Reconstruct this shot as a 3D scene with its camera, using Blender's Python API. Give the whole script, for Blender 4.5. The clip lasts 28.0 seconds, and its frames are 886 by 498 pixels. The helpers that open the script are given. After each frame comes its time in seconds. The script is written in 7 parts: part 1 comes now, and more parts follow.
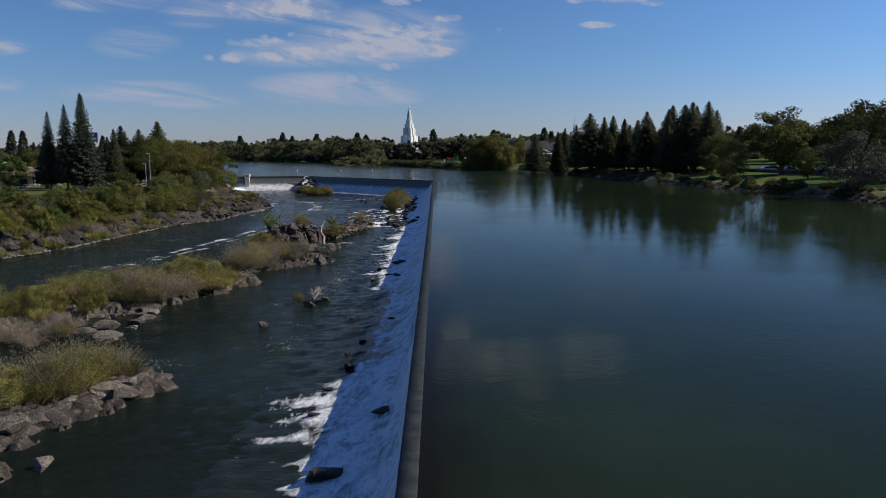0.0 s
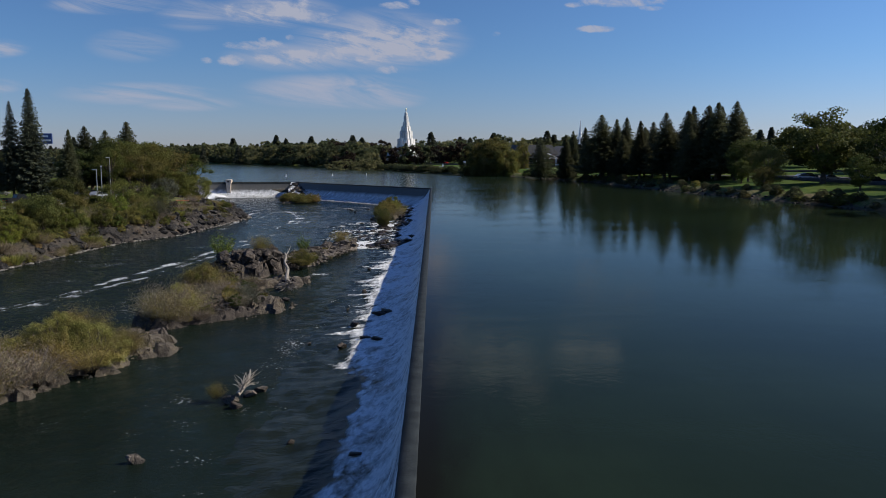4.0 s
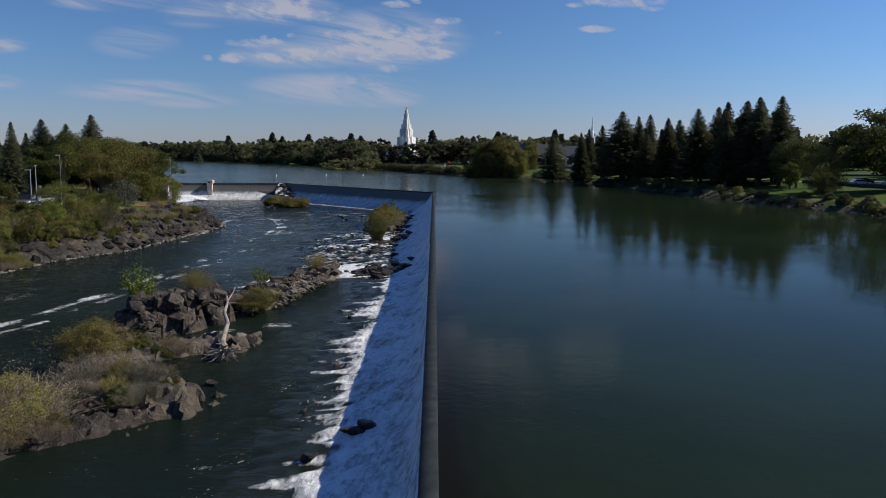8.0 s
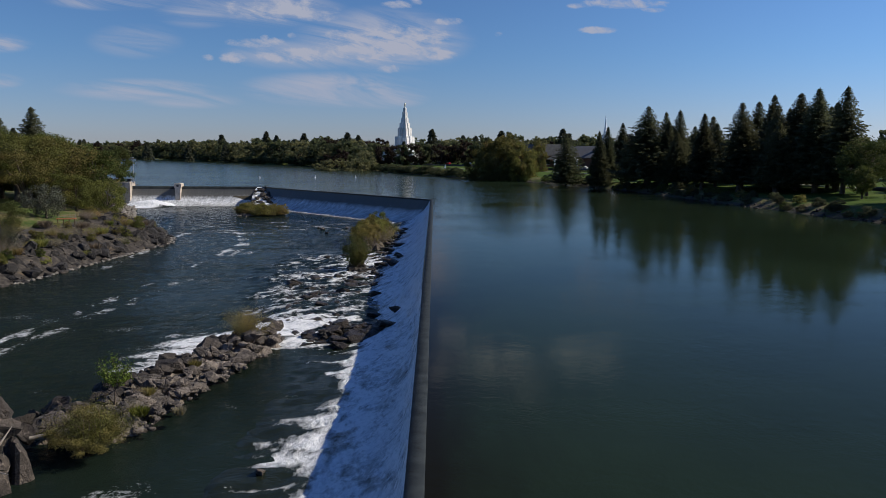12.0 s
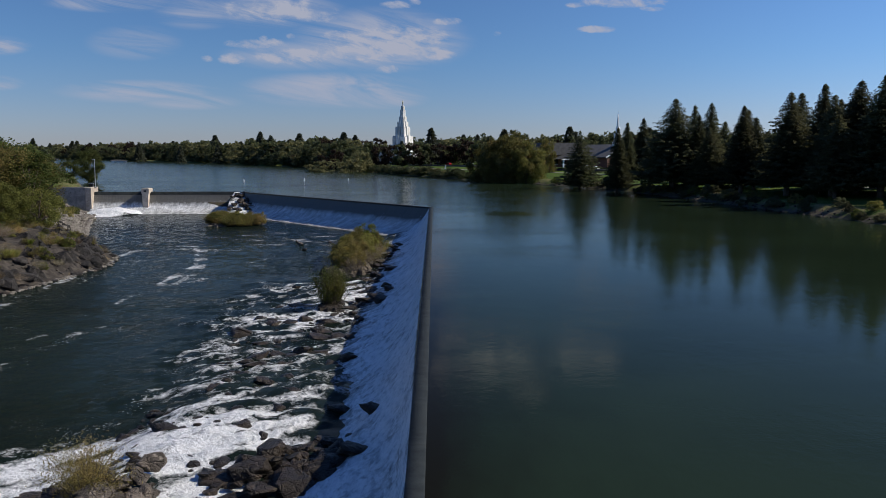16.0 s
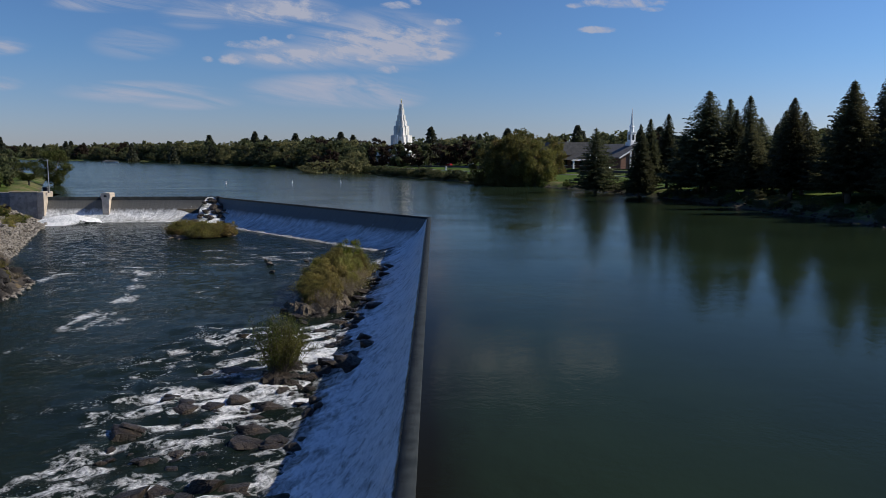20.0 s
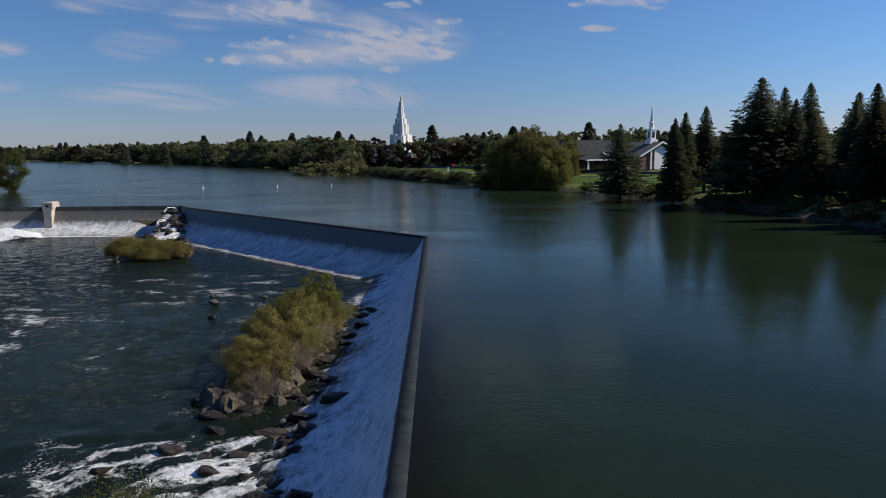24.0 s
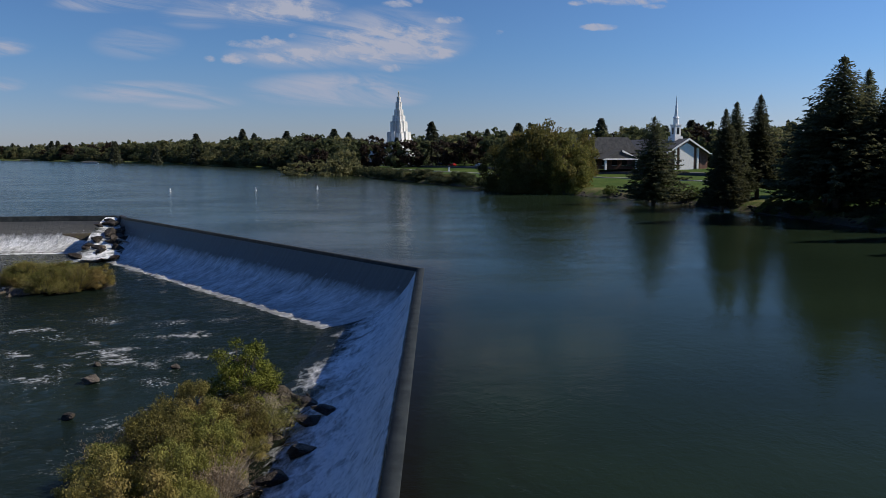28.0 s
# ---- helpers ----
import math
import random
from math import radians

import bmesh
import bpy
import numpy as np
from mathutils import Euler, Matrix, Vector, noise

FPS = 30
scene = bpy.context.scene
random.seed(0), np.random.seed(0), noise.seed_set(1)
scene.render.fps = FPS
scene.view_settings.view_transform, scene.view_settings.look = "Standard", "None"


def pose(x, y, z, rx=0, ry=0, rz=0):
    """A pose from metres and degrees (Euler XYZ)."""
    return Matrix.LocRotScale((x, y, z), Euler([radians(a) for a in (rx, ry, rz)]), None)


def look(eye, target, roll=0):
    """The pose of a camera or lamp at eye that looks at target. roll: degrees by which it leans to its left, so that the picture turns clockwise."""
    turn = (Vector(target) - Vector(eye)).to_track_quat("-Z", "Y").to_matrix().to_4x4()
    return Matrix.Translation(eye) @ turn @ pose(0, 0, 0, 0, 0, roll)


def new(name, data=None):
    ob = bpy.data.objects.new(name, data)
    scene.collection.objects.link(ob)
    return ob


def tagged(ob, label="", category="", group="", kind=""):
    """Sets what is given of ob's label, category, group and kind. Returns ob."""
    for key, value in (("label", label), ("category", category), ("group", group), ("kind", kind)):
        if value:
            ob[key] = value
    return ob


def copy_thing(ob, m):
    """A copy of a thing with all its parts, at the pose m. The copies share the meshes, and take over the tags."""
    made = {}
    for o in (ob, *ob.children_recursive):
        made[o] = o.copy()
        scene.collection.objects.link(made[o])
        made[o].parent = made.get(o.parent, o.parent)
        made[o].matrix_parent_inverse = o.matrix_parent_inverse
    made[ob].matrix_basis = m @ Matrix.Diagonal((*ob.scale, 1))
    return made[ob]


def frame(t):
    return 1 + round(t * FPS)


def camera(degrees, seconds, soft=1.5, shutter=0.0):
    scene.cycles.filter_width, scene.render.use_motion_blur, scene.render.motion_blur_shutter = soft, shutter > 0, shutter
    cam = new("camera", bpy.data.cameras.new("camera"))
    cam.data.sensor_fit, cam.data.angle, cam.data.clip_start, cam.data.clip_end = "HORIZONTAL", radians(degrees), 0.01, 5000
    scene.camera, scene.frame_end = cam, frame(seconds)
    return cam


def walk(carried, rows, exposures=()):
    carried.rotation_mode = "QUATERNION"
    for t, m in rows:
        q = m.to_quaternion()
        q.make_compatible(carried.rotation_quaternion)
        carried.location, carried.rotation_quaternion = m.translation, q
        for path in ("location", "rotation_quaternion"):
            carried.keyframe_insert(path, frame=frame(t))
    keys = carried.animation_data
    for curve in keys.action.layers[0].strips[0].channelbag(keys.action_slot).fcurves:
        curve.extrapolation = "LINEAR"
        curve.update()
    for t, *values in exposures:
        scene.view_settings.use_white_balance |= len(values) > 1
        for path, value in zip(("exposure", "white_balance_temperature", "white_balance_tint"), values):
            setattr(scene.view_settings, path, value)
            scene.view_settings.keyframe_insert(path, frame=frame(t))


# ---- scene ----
cam = camera(57.0, 28.0, soft=0.8)
PATH = [
    (0, (0.584, 31.719, 8.783), (0.599, 33.705, 8.546), -0.3),
    (1, (0.457, 38.614, 8.731), (0.474, 40.601, 8.496), -0.2),
    (2, (0.616, 44.752, 8.856), (0.634, 46.738, 8.624), -0.2),
    (3, (0.555, 50.656, 9.032), (0.576, 52.643, 8.802), -0.1),
    (3.5, (0.623, 53.367, 9.123), (0.644, 55.353, 8.894), -0.1),
    (5.5, (0.234, 63.533, 9.005), (0.256, 65.52, 8.776), -0.1),
    (6, (0.26, 66.955, 9.025), (0.282, 68.942, 8.796), -0.1),
    (7, (0.082, 74.368, 9.16), (0.103, 76.355, 8.931), 0.1),
    (8, (-0.117, 81.739, 9.229), (-0.095, 83.725, 8.998), 0.3),
    (9, (-0.19, 89.679, 9.089), (-0.169, 91.666, 8.858), 0.3),
    (10, (-0.125, 97.34, 9.172), (-0.103, 99.326, 8.941), 0.4),
    (11, (-0.014, 105.028, 9.272), (0.01, 107.015, 9.041), 0.5),
    (12, (0.253, 112.045, 9.239), (0.275, 114.032, 9.009), 0.5),
    (12.5, (0.124, 115.239, 9.295), (0.147, 117.226, 9.065), 0.4),
    (14.5, (0.047, 128.396, 9.157), (0.07, 130.383, 8.929), 0.3),
    (15, (0.136, 131.307, 9.189), (0.159, 133.293, 8.96), 0.3),
    (16, (0.276, 136.713, 9.235), (0.298, 138.699, 9.005), 0.2),
    (17, (0.368, 142.89, 9.205), (0.39, 144.876, 8.977), 0.3),
    (18, (0.434, 148.629, 9.208), (0.455, 150.616, 8.98), 0.2),
    (19, (0.573, 154.344, 9.227), (0.592, 156.331, 8.999), 0.1),
    (20, (0.532, 160.132, 9.155), (0.553, 162.119, 8.926), 0.2),
    (21, (0.719, 166.363, 9.266), (0.736, 168.35, 9.036), -0.0),
    (21.5, (0.771, 169.747, 9.272), (0.788, 171.734, 9.042), -0.1),
    (23.5, (0.909, 183.241, 9.338), (0.924, 185.228, 9.108), -0.2),
    (24, (0.905, 186.531, 9.351), (0.92, 188.518, 9.121), -0.1),
    (25, (0.869, 193.153, 9.309), (0.885, 195.14, 9.079), 0.0),
    (26, (0.942, 200.133, 9.279), (0.957, 202.12, 9.048), -0.0),
    (27, (1.03, 207.196, 9.288), (1.044, 209.183, 9.057), -0.1),
    (28, (1.087, 214.417, 9.284), (1.101, 216.404, 9.051), -0.1),
]
walk(cam, [(t, look(eye, target, roll)) for t, eye, target, roll in PATH])

# ---------------------------------------------------------------- light
SUN_EL, SUN_AZ = 38.0, 84.0          # degrees up, degrees clockwise from +y
world = bpy.data.worlds.new("sky")
scene.world = world
world.use_nodes = True


class Tree:
    """Short-hand for building a node tree."""

    def __init__(self, nt):
        self.nt = nt
        nt.nodes.clear()

    def n(self, kind, ins=None, operation=None, use_clamp=False, smoothstep=False, data_type=None, attribute_name=None, sharp=False):
        node = self.nt.nodes.new("ShaderNode" + kind)
        if operation:
            node.operation = operation
        if use_clamp:
            node.use_clamp = True
        if smoothstep:
            node.interpolation_type = "SMOOTHSTEP"
        if data_type:
            node.data_type = data_type
        if attribute_name:
            node.attribute_name = attribute_name
        if sharp:
            node.clamp = True
        for k, v in (ins or {}).items():
            sock = node.inputs[k]
            if isinstance(v, bpy.types.NodeSocket):
                self.nt.links.new(v, sock)
            else:
                sock.default_value = v
        return node

    def m(self, op, a, b=0.0, c=0.0, clamp=False):
        return self.n("Math", {0: a, 1: b, 2: c}, operation=op, use_clamp=clamp).outputs[0]

    def ramp(self, x, lo, hi, to0=0.0, to1=1.0):
        return self.n("MapRange", {0: x, 1: lo, 2: hi, 3: to0, 4: to1}, smoothstep=True).outputs[0]

    def mix(self, f, a, b):
        node = self.n("Mix", {0: f, 6: a, 7: b}, data_type="RGBA")
        return node.outputs[2]

    def noise(self, vec, scale, detail=4.0, rough=0.55, dist=0.0):
        ins = {"Scale": scale, "Detail": detail, "Roughness": rough, "Distortion": dist}
        if vec is not None:
            ins["Vector"] = vec
        return self.n("TexNoise", ins).outputs[0]

    def scaled(self, vec, s):
        return self.n("VectorMath", {0: vec, 1: s}, operation="MULTIPLY").outputs[0]


def rgb(r, g, b):
    return (r, g, b, 1.0)


w = Tree(world.node_tree)
sky = w.n("TexSky")
sky.sky_type, sky.sun_disc, sky.sun_elevation, sky.sun_rotation = "NISHITA", False, radians(SUN_EL), radians(SUN_AZ)
sky.altitude, sky.air_density, sky.dust_density, sky.ozone_density = 1400.0, 1.1, 0.9, 4.5
co = w.n("TexCoord").outputs["Generated"]
sep = w.n("SeparateXYZ", {0: co})
dx, dy, dz = sep.outputs
ahead = w.m("MAXIMUM", dy, 0.05)
cu, cv = w.m("DIVIDE", dx, ahead), w.m("DIVIDE", dz, ahead)
slant = w.m("ADD", cv, w.m("MULTIPLY", cu, 0.19))
flat = w.n("CombineXYZ", {0: cu, 1: w.m("MULTIPLY", slant, 2.0), 2: 0.0}).outputs[0]
puffs = w.noise(flat, 34.0, 8.0, 0.64, 0.3)
veil = w.noise(w.n("CombineXYZ", {0: w.m("MULTIPLY", cu, 0.6), 1: w.m("MULTIPLY", slant, 4.0), 2: 0.3}).outputs[0], 9.0, 6.0, 0.62, 1.2)
cover = None
# banks of cloud: sideways and upward tangent of the middle, half widths, weight
for u0, v0, du, dv, wt in ((-0.186, 0.171, 0.066, 0.0139, 0.80), (-0.145, 0.164, 0.031, 0.0083, 0.85), (-0.065, 0.131, 0.073, 0.0194, 0.90), (-0.013, 0.142, 0.031, 0.0097, 0.90), (-0.006, 0.121, 0.031, 0.0083, 0.95), (-0.211, 0.131, 0.035, 0.0062, 0.85), (-0.176, 0.116, 0.052, 0.0090, 0.85), (-0.274, 0.113, 0.008, 0.0048, 1.00), (-0.240, 0.113, 0.017, 0.0069, 0.90), (-0.205, 0.137, 0.006, 0.0042, 0.90), (-0.171, 0.140, 0.006, 0.0035, 0.85), (-0.044, 0.177, 0.019, 0.0048, 0.95), (-0.024, 0.180, 0.008, 0.0048, 0.95), (0.015, 0.158, 0.017, 0.0048, 0.90), (0.075, 0.144, 0.006, 0.0035, 0.80), (-0.089, 0.115, 0.008, 0.0042, 0.90), (-0.055, 0.101, 0.015, 0.0055, 0.70), (0.193, 0.150, 0.024, 0.0042, 1.00), (0.226, 0.181, 0.052, 0.0062, 1.00), (0.260, 0.174, 0.015, 0.0035, 0.90), (0.170, 0.178, 0.014, 0.0035, 0.70), (0.08, 0.258, 0.075, 0.018, 1.0), (0.19, 0.252, 0.05, 0.016, 1.0), (0.03, 0.225, 0.03, 0.01, 0.9), (0.12, 0.296, 0.03, 0.01, 0.8), (0.01, 0.27, 0.02, 0.01, 0.9)):
    e = w.m("ADD", w.m("POWER", w.m("DIVIDE", w.m("SUBTRACT", cu, u0), du), 2.0), w.m("POWER", w.m("DIVIDE", w.m("SUBTRACT", cv, v0), dv), 2.0))
    e = w.ramp(e, 1.9, 0.1, 0.0, wt)
    cover = e if cover is None else w.m("MAXIMUM", cover, e)
thin = None
for u0, v0, du, dv, wt in ((-0.121, 0.077, 0.097, 0.0180, 0.95), (-0.065, 0.067, 0.048, 0.0111, 0.80), (-0.356, 0.074, 0.083, 0.0118, 0.85), (-0.294, 0.062, 0.055, 0.0083, 0.70), (-0.526, 0.127, 0.038, 0.0104, 0.85), (-0.529, 0.083, 0.031, 0.0083, 0.75), (-0.384, 0.178, 0.066, 0.0097, 0.90), (-0.283, 0.167, 0.045, 0.0166, 0.65), (-0.065, 0.136, 0.090, 0.0319, 0.95), (-0.197, 0.170, 0.076, 0.0180, 0.70), (-0.155, 0.117, 0.083, 0.0152, 0.70), (-0.359, 0.131, 0.048, 0.0173, 0.40)):
    e = w.m("ADD", w.m("POWER", w.m("DIVIDE", w.m("SUBTRACT", cu, u0), du), 2.0), w.m("POWER", w.m("DIVIDE", w.m("SUBTRACT", cv, v0), dv), 2.0))
    e = w.ramp(e, 1.8, 0.0, 0.0, wt)
    thin = e if thin is None else w.m("MAXIMUM", thin, e)
c1 = w.ramp(w.m("ADD", puffs, w.m("MULTIPLY", cover, 0.32)), 0.60, 0.98, 0.0, 0.95)
c2 = w.m("MULTIPLY", w.ramp(veil, 0.32, 0.66), w.m("MULTIPLY", thin, 0.95))
cl = w.m("ADD", w.m("MULTIPLY", c1, w.ramp(cover, 0.0, 0.35)), c2, clamp=True)
cl = w.m("MULTIPLY", cl, w.ramp(dy, 0.05, 0.3))
low_haze = w.ramp(dz, 0.13, 0.0)
tint = w.mix(low_haze, rgb(0.73, 0.96, 1.27), rgb(0.91, 0.93, 1.24))
tint = w.mix(w.ramp(dz, 0.2, 0.6), tint, rgb(0.60, 0.88, 1.36))
tint = w.n("VectorMath", {0: tint, "Scale": w.ramp(cu, -0.1, 0.6, 0.98, 1.22)}, operation="SCALE").outputs[0]
blue = w.n("VectorMath", {0: sky.outputs[0], 1: tint}, operation="MULTIPLY").outputs[0]
both = w.mix(cl, blue, w.mix(w.ramp(dz, 0.17, 0.24), rgb(5.4, 5.8, 7.3), rgb(13.0, 13.4, 14.4)))
out = w.n("OutputWorld", {0: w.n("Background", {0: both, 1: 0.07}).outputs[0]})

sun = new("sun", bpy.data.lights.new("sun", "SUN"))
sun.data.energy, sun.data.angle, sun.data.color = 5.0, radians(0.53), (1.0, 0.91, 0.77)
a, e = radians(SUN_AZ), radians(SUN_EL)
sun.matrix_world = look((0, 0, 60), (-math.sin(a) * math.cos(e) * 10, -math.cos(a) * math.cos(e) * 10, 60 - math.sin(e) * 10))

# ---------------------------------------------------------------- materials
MATS = {}


def material(name, build):
    if name not in MATS:
        mat = bpy.data.materials.new(name)
        mat.use_nodes = True
        t = Tree(mat.node_tree)
        shader = build(t)
        t.n("OutputMaterial", {0: shader})
        MATS[name] = mat
    return MATS[name]


def surface(name, c1, c2, rough=0.8, scale=1.0, metal=0.0, bump=0.3, c3=None, fine=12.0, spec=0.5, dist=0.05):
    """A mottled surface: two colours over a coarse noise, a third in patches, fine grain as relief."""

    def build(t):
        pos = t.n("NewGeometry").outputs["Position"]
        rnd = t.n("ObjectInfo").outputs["Random"]
        vec = t.n("VectorMath", {0: pos, 1: t.n("CombineXYZ", {0: t.m("MULTIPLY", rnd, 37.0), 1: rnd, 2: 0.0}).outputs[0]}, operation="ADD").outputs[0]
        a = t.noise(vec, scale, 5, 0.6)
        g = t.noise(vec, scale * fine, 4, 0.65)
        col = t.mix(t.ramp(a, 0.35, 0.66), rgb(*c1), rgb(*c2))
        if c3:
            col = t.mix(t.ramp(t.noise(vec, scale * 2.3, 6, 0.7), 0.55, 0.7), col, rgb(*c3))
        col = t.n("HueSaturation", {"Value": t.ramp(t.m("ADD", g, t.m("MULTIPLY", t.m("SUBTRACT", rnd, 0.5), 0.35)), 0.2, 0.85, 0.72, 1.25), "Color": col}).outputs[0]
        bsdf = t.n("BsdfPrincipled", {"Base Color": col, "Roughness": t.ramp(g, 0.2, 0.8, rough * 0.85, min(1.0, rough * 1.12)), "Metallic": metal, "Specular IOR Level": spec})
        if bump:
            b = t.n("Bump", {"Strength": bump, "Distance": dist, "Height": t.m("ADD", g, a)})
            t.nt.links.new(b.outputs[0], bsdf.inputs["Normal"])
        return bsdf.outputs[0]

    return material(name, build)


def stone(name, c1, c2, c3, rough=0.9, scale=1.0, crack=0.35):
    """Broken rock: blotches, pale weathered patches, dark joints between facets."""

    def build(t):
        pos = t.n("NewGeometry").outputs["Position"]
        rnd = t.n("ObjectInfo").outputs["Random"]
        vec = t.n("VectorMath", {0: pos, 1: t.n("CombineXYZ", {0: t.m("MULTIPLY", rnd, 37.0), 1: rnd, 2: 0.0}).outputs[0]}, operation="ADD").outputs[0]
        warp = t.n("TexNoise", {"Vector": vec, "Scale": 1.4 * scale, "Detail": 4.0}).outputs["Color"]
        bent = t.n("VectorMath", {0: vec, 1: t.scaled(warp, (0.7, 0.7, 0.7))}, operation="ADD").outputs[0]
        vor = t.n("TexVoronoi", {"Vector": bent, "Scale": 1.7 * scale})
        vor.feature = "DISTANCE_TO_EDGE"
        joint = t.ramp(vor.outputs["Distance"], 0.0, 0.07)
        small = t.n("TexVoronoi", {"Vector": bent, "Scale": 6.5 * scale})
        small.feature = "DISTANCE_TO_EDGE"
        chip = t.ramp(small.outputs["Distance"], 0.0, 0.10)
        a = t.noise(vec, 0.9 * scale, 5, 0.6)
        g = t.noise(vec, 11.0 * scale, 5, 0.7)
        col = t.mix(t.ramp(a, 0.35, 0.66), rgb(*c1), rgb(*c2))
        col = t.mix(t.m("MULTIPLY", t.ramp(t.noise(vec, 2.6 * scale, 6, 0.7), 0.54, 0.68), 0.8), col, rgb(*c3))
        shade = t.m("MULTIPLY", t.ramp(g, 0.2, 0.85, 0.6, 1.35), t.m("ADD", 0.84, t.m("MULTIPLY", joint, 0.16)))
        shade = t.m("MULTIPLY", shade, t.ramp(rnd, 0, 1, 0.75, 1.3))
        col = t.n("HueSaturation", {"Value": shade, "Color": col}).outputs[0]
        h = t.m("ADD", t.m("ADD", t.m("MULTIPLY", joint, 0.9 * crack), t.m("MULTIPLY", chip, 0.35 * crack)), t.m("ADD", t.m("MULTIPLY", a, 0.8), t.m("MULTIPLY", g, 0.5)))
        b = t.n("Bump", {"Strength": 1.0, "Distance": 0.16, "Height": h}).outputs[0]
        return t.n("BsdfPrincipled", {"Base Color": col, "Roughness": rough, "Normal": b, "Specular IOR Level": 0.3}).outputs[0]

    return material(name, build)


def leaf(name, dark, light, warm=None, trans=0.3):
    def build(t):
        rnd = t.n("ObjectInfo").outputs["Random"]
        isl = t.n("NewGeometry").outputs["Random Per Island"]
        pos = t.n("NewGeometry").outputs["Position"]
        f = t.m("ADD", t.m("MULTIPLY", isl, 0.3), t.m("MULTIPLY", t.ramp(t.noise(pos, 1.5, 5, 0.6), 0.34, 0.66), 0.6))
        col = t.mix(f, rgb(*dark), rgb(*light))
        if warm:
            col = t.mix(t.ramp(t.noise(pos, 0.3, 3), 0.52, 0.72, 0.0, 0.85), col, rgb(*warm))
        col = t.n("HueSaturation", {"Hue": t.ramp(t.m("FRACT", t.m("MULTIPLY", rnd, 7.3)), 0, 1, 0.48, 0.52), "Value": t.ramp(rnd, 0, 1, 0.68, 1.3), "Color": col}).outputs[0]
        p = t.n("BsdfPrincipled", {"Base Color": col, "Roughness": 0.7, "Specular IOR Level": 0.12}).outputs[0]
        q = t.n("BsdfTranslucent", {"Color": col}).outputs[0]
        return t.n("MixShader", {0: trans, 1: p, 2: q}).outputs[0]

    return material(name, build)


def water(name, body, rough, wave, stretch, strength, foam=None, spec=0.2, shoal=None):
    """Deep water: dark body under a reflecting, rippled surface; foam is a per-vertex density broken up by noise."""

    def build(t):
        pos = t.n("NewGeometry").outputs["Position"]
        v = t.scaled(pos, stretch)
        h = t.m("ADD", t.noise(v, wave, 5, 0.65, 0.4), t.m("MULTIPLY", t.noise(v, wave * 4.3, 4, 0.65), 0.65 if foam else 0.6))
        swirl = t.ramp(t.noise(pos, 0.035, 5, 0.65, 1.2), 0.35, 0.7, 0.3, 1.0)
        blur = rough
        if not foam:
            # the pool runs quicker and rougher towards its head, in drifting patches
            head = t.ramp(t.n("SeparateXYZ", {0: pos}).outputs[1], 170.0, 430.0)
            gust = t.ramp(t.noise(t.scaled(pos, (0.5, 1.6, 1.0)), 0.045, 6, 0.7, 1.5), 0.42, 0.66)
            swirl = t.m("ADD", t.m("MULTIPLY", swirl, t.m("ADD", 1.0, t.m("MULTIPLY", head, 4.5))), t.m("MULTIPLY", gust, t.m("ADD", 0.8, t.m("MULTIPLY", head, 2.2))))
            blur = t.m("ADD", rough, t.m("ADD", t.m("MULTIPLY", head, 0.10), t.m("MULTIPLY", gust, 0.035)))
        b = t.n("Bump", {"Strength": t.m("MULTIPLY", swirl, strength), "Distance": 0.18 if foam else 0.1, "Height": h}).outputs[0]
        murk = t.mix(t.ramp(t.noise(pos, 0.05, 4), 0.3, 0.7), rgb(*body), rgb(*[c * 1.5 for c in body]))
        if shoal:
            edge = t.n("Attribute", attribute_name="shoal").outputs["Fac"]
            edge = t.m("ADD", edge, t.m("MULTIPLY", t.m("SUBTRACT", t.noise(t.scaled(pos, (1.0, 0.3, 1.0)), 0.7, 5, 0.65), 0.5), 0.5))
            murk = t.mix(t.ramp(edge, 0.1, 0.9), murk, rgb(*shoal))
        p = t.n("BsdfPrincipled", {"Base Color": murk, "Roughness": blur, "IOR": 1.25 if foam else 1.2, "Specular IOR Level": spec, "Normal": b}).outputs[0]
        if not foam:
            return p
        d = t.n("Attribute", attribute_name="foam").outputs["Fac"]
        return lace(t, p, pos, t.scaled(pos, foam), d)

    return material(name, build)


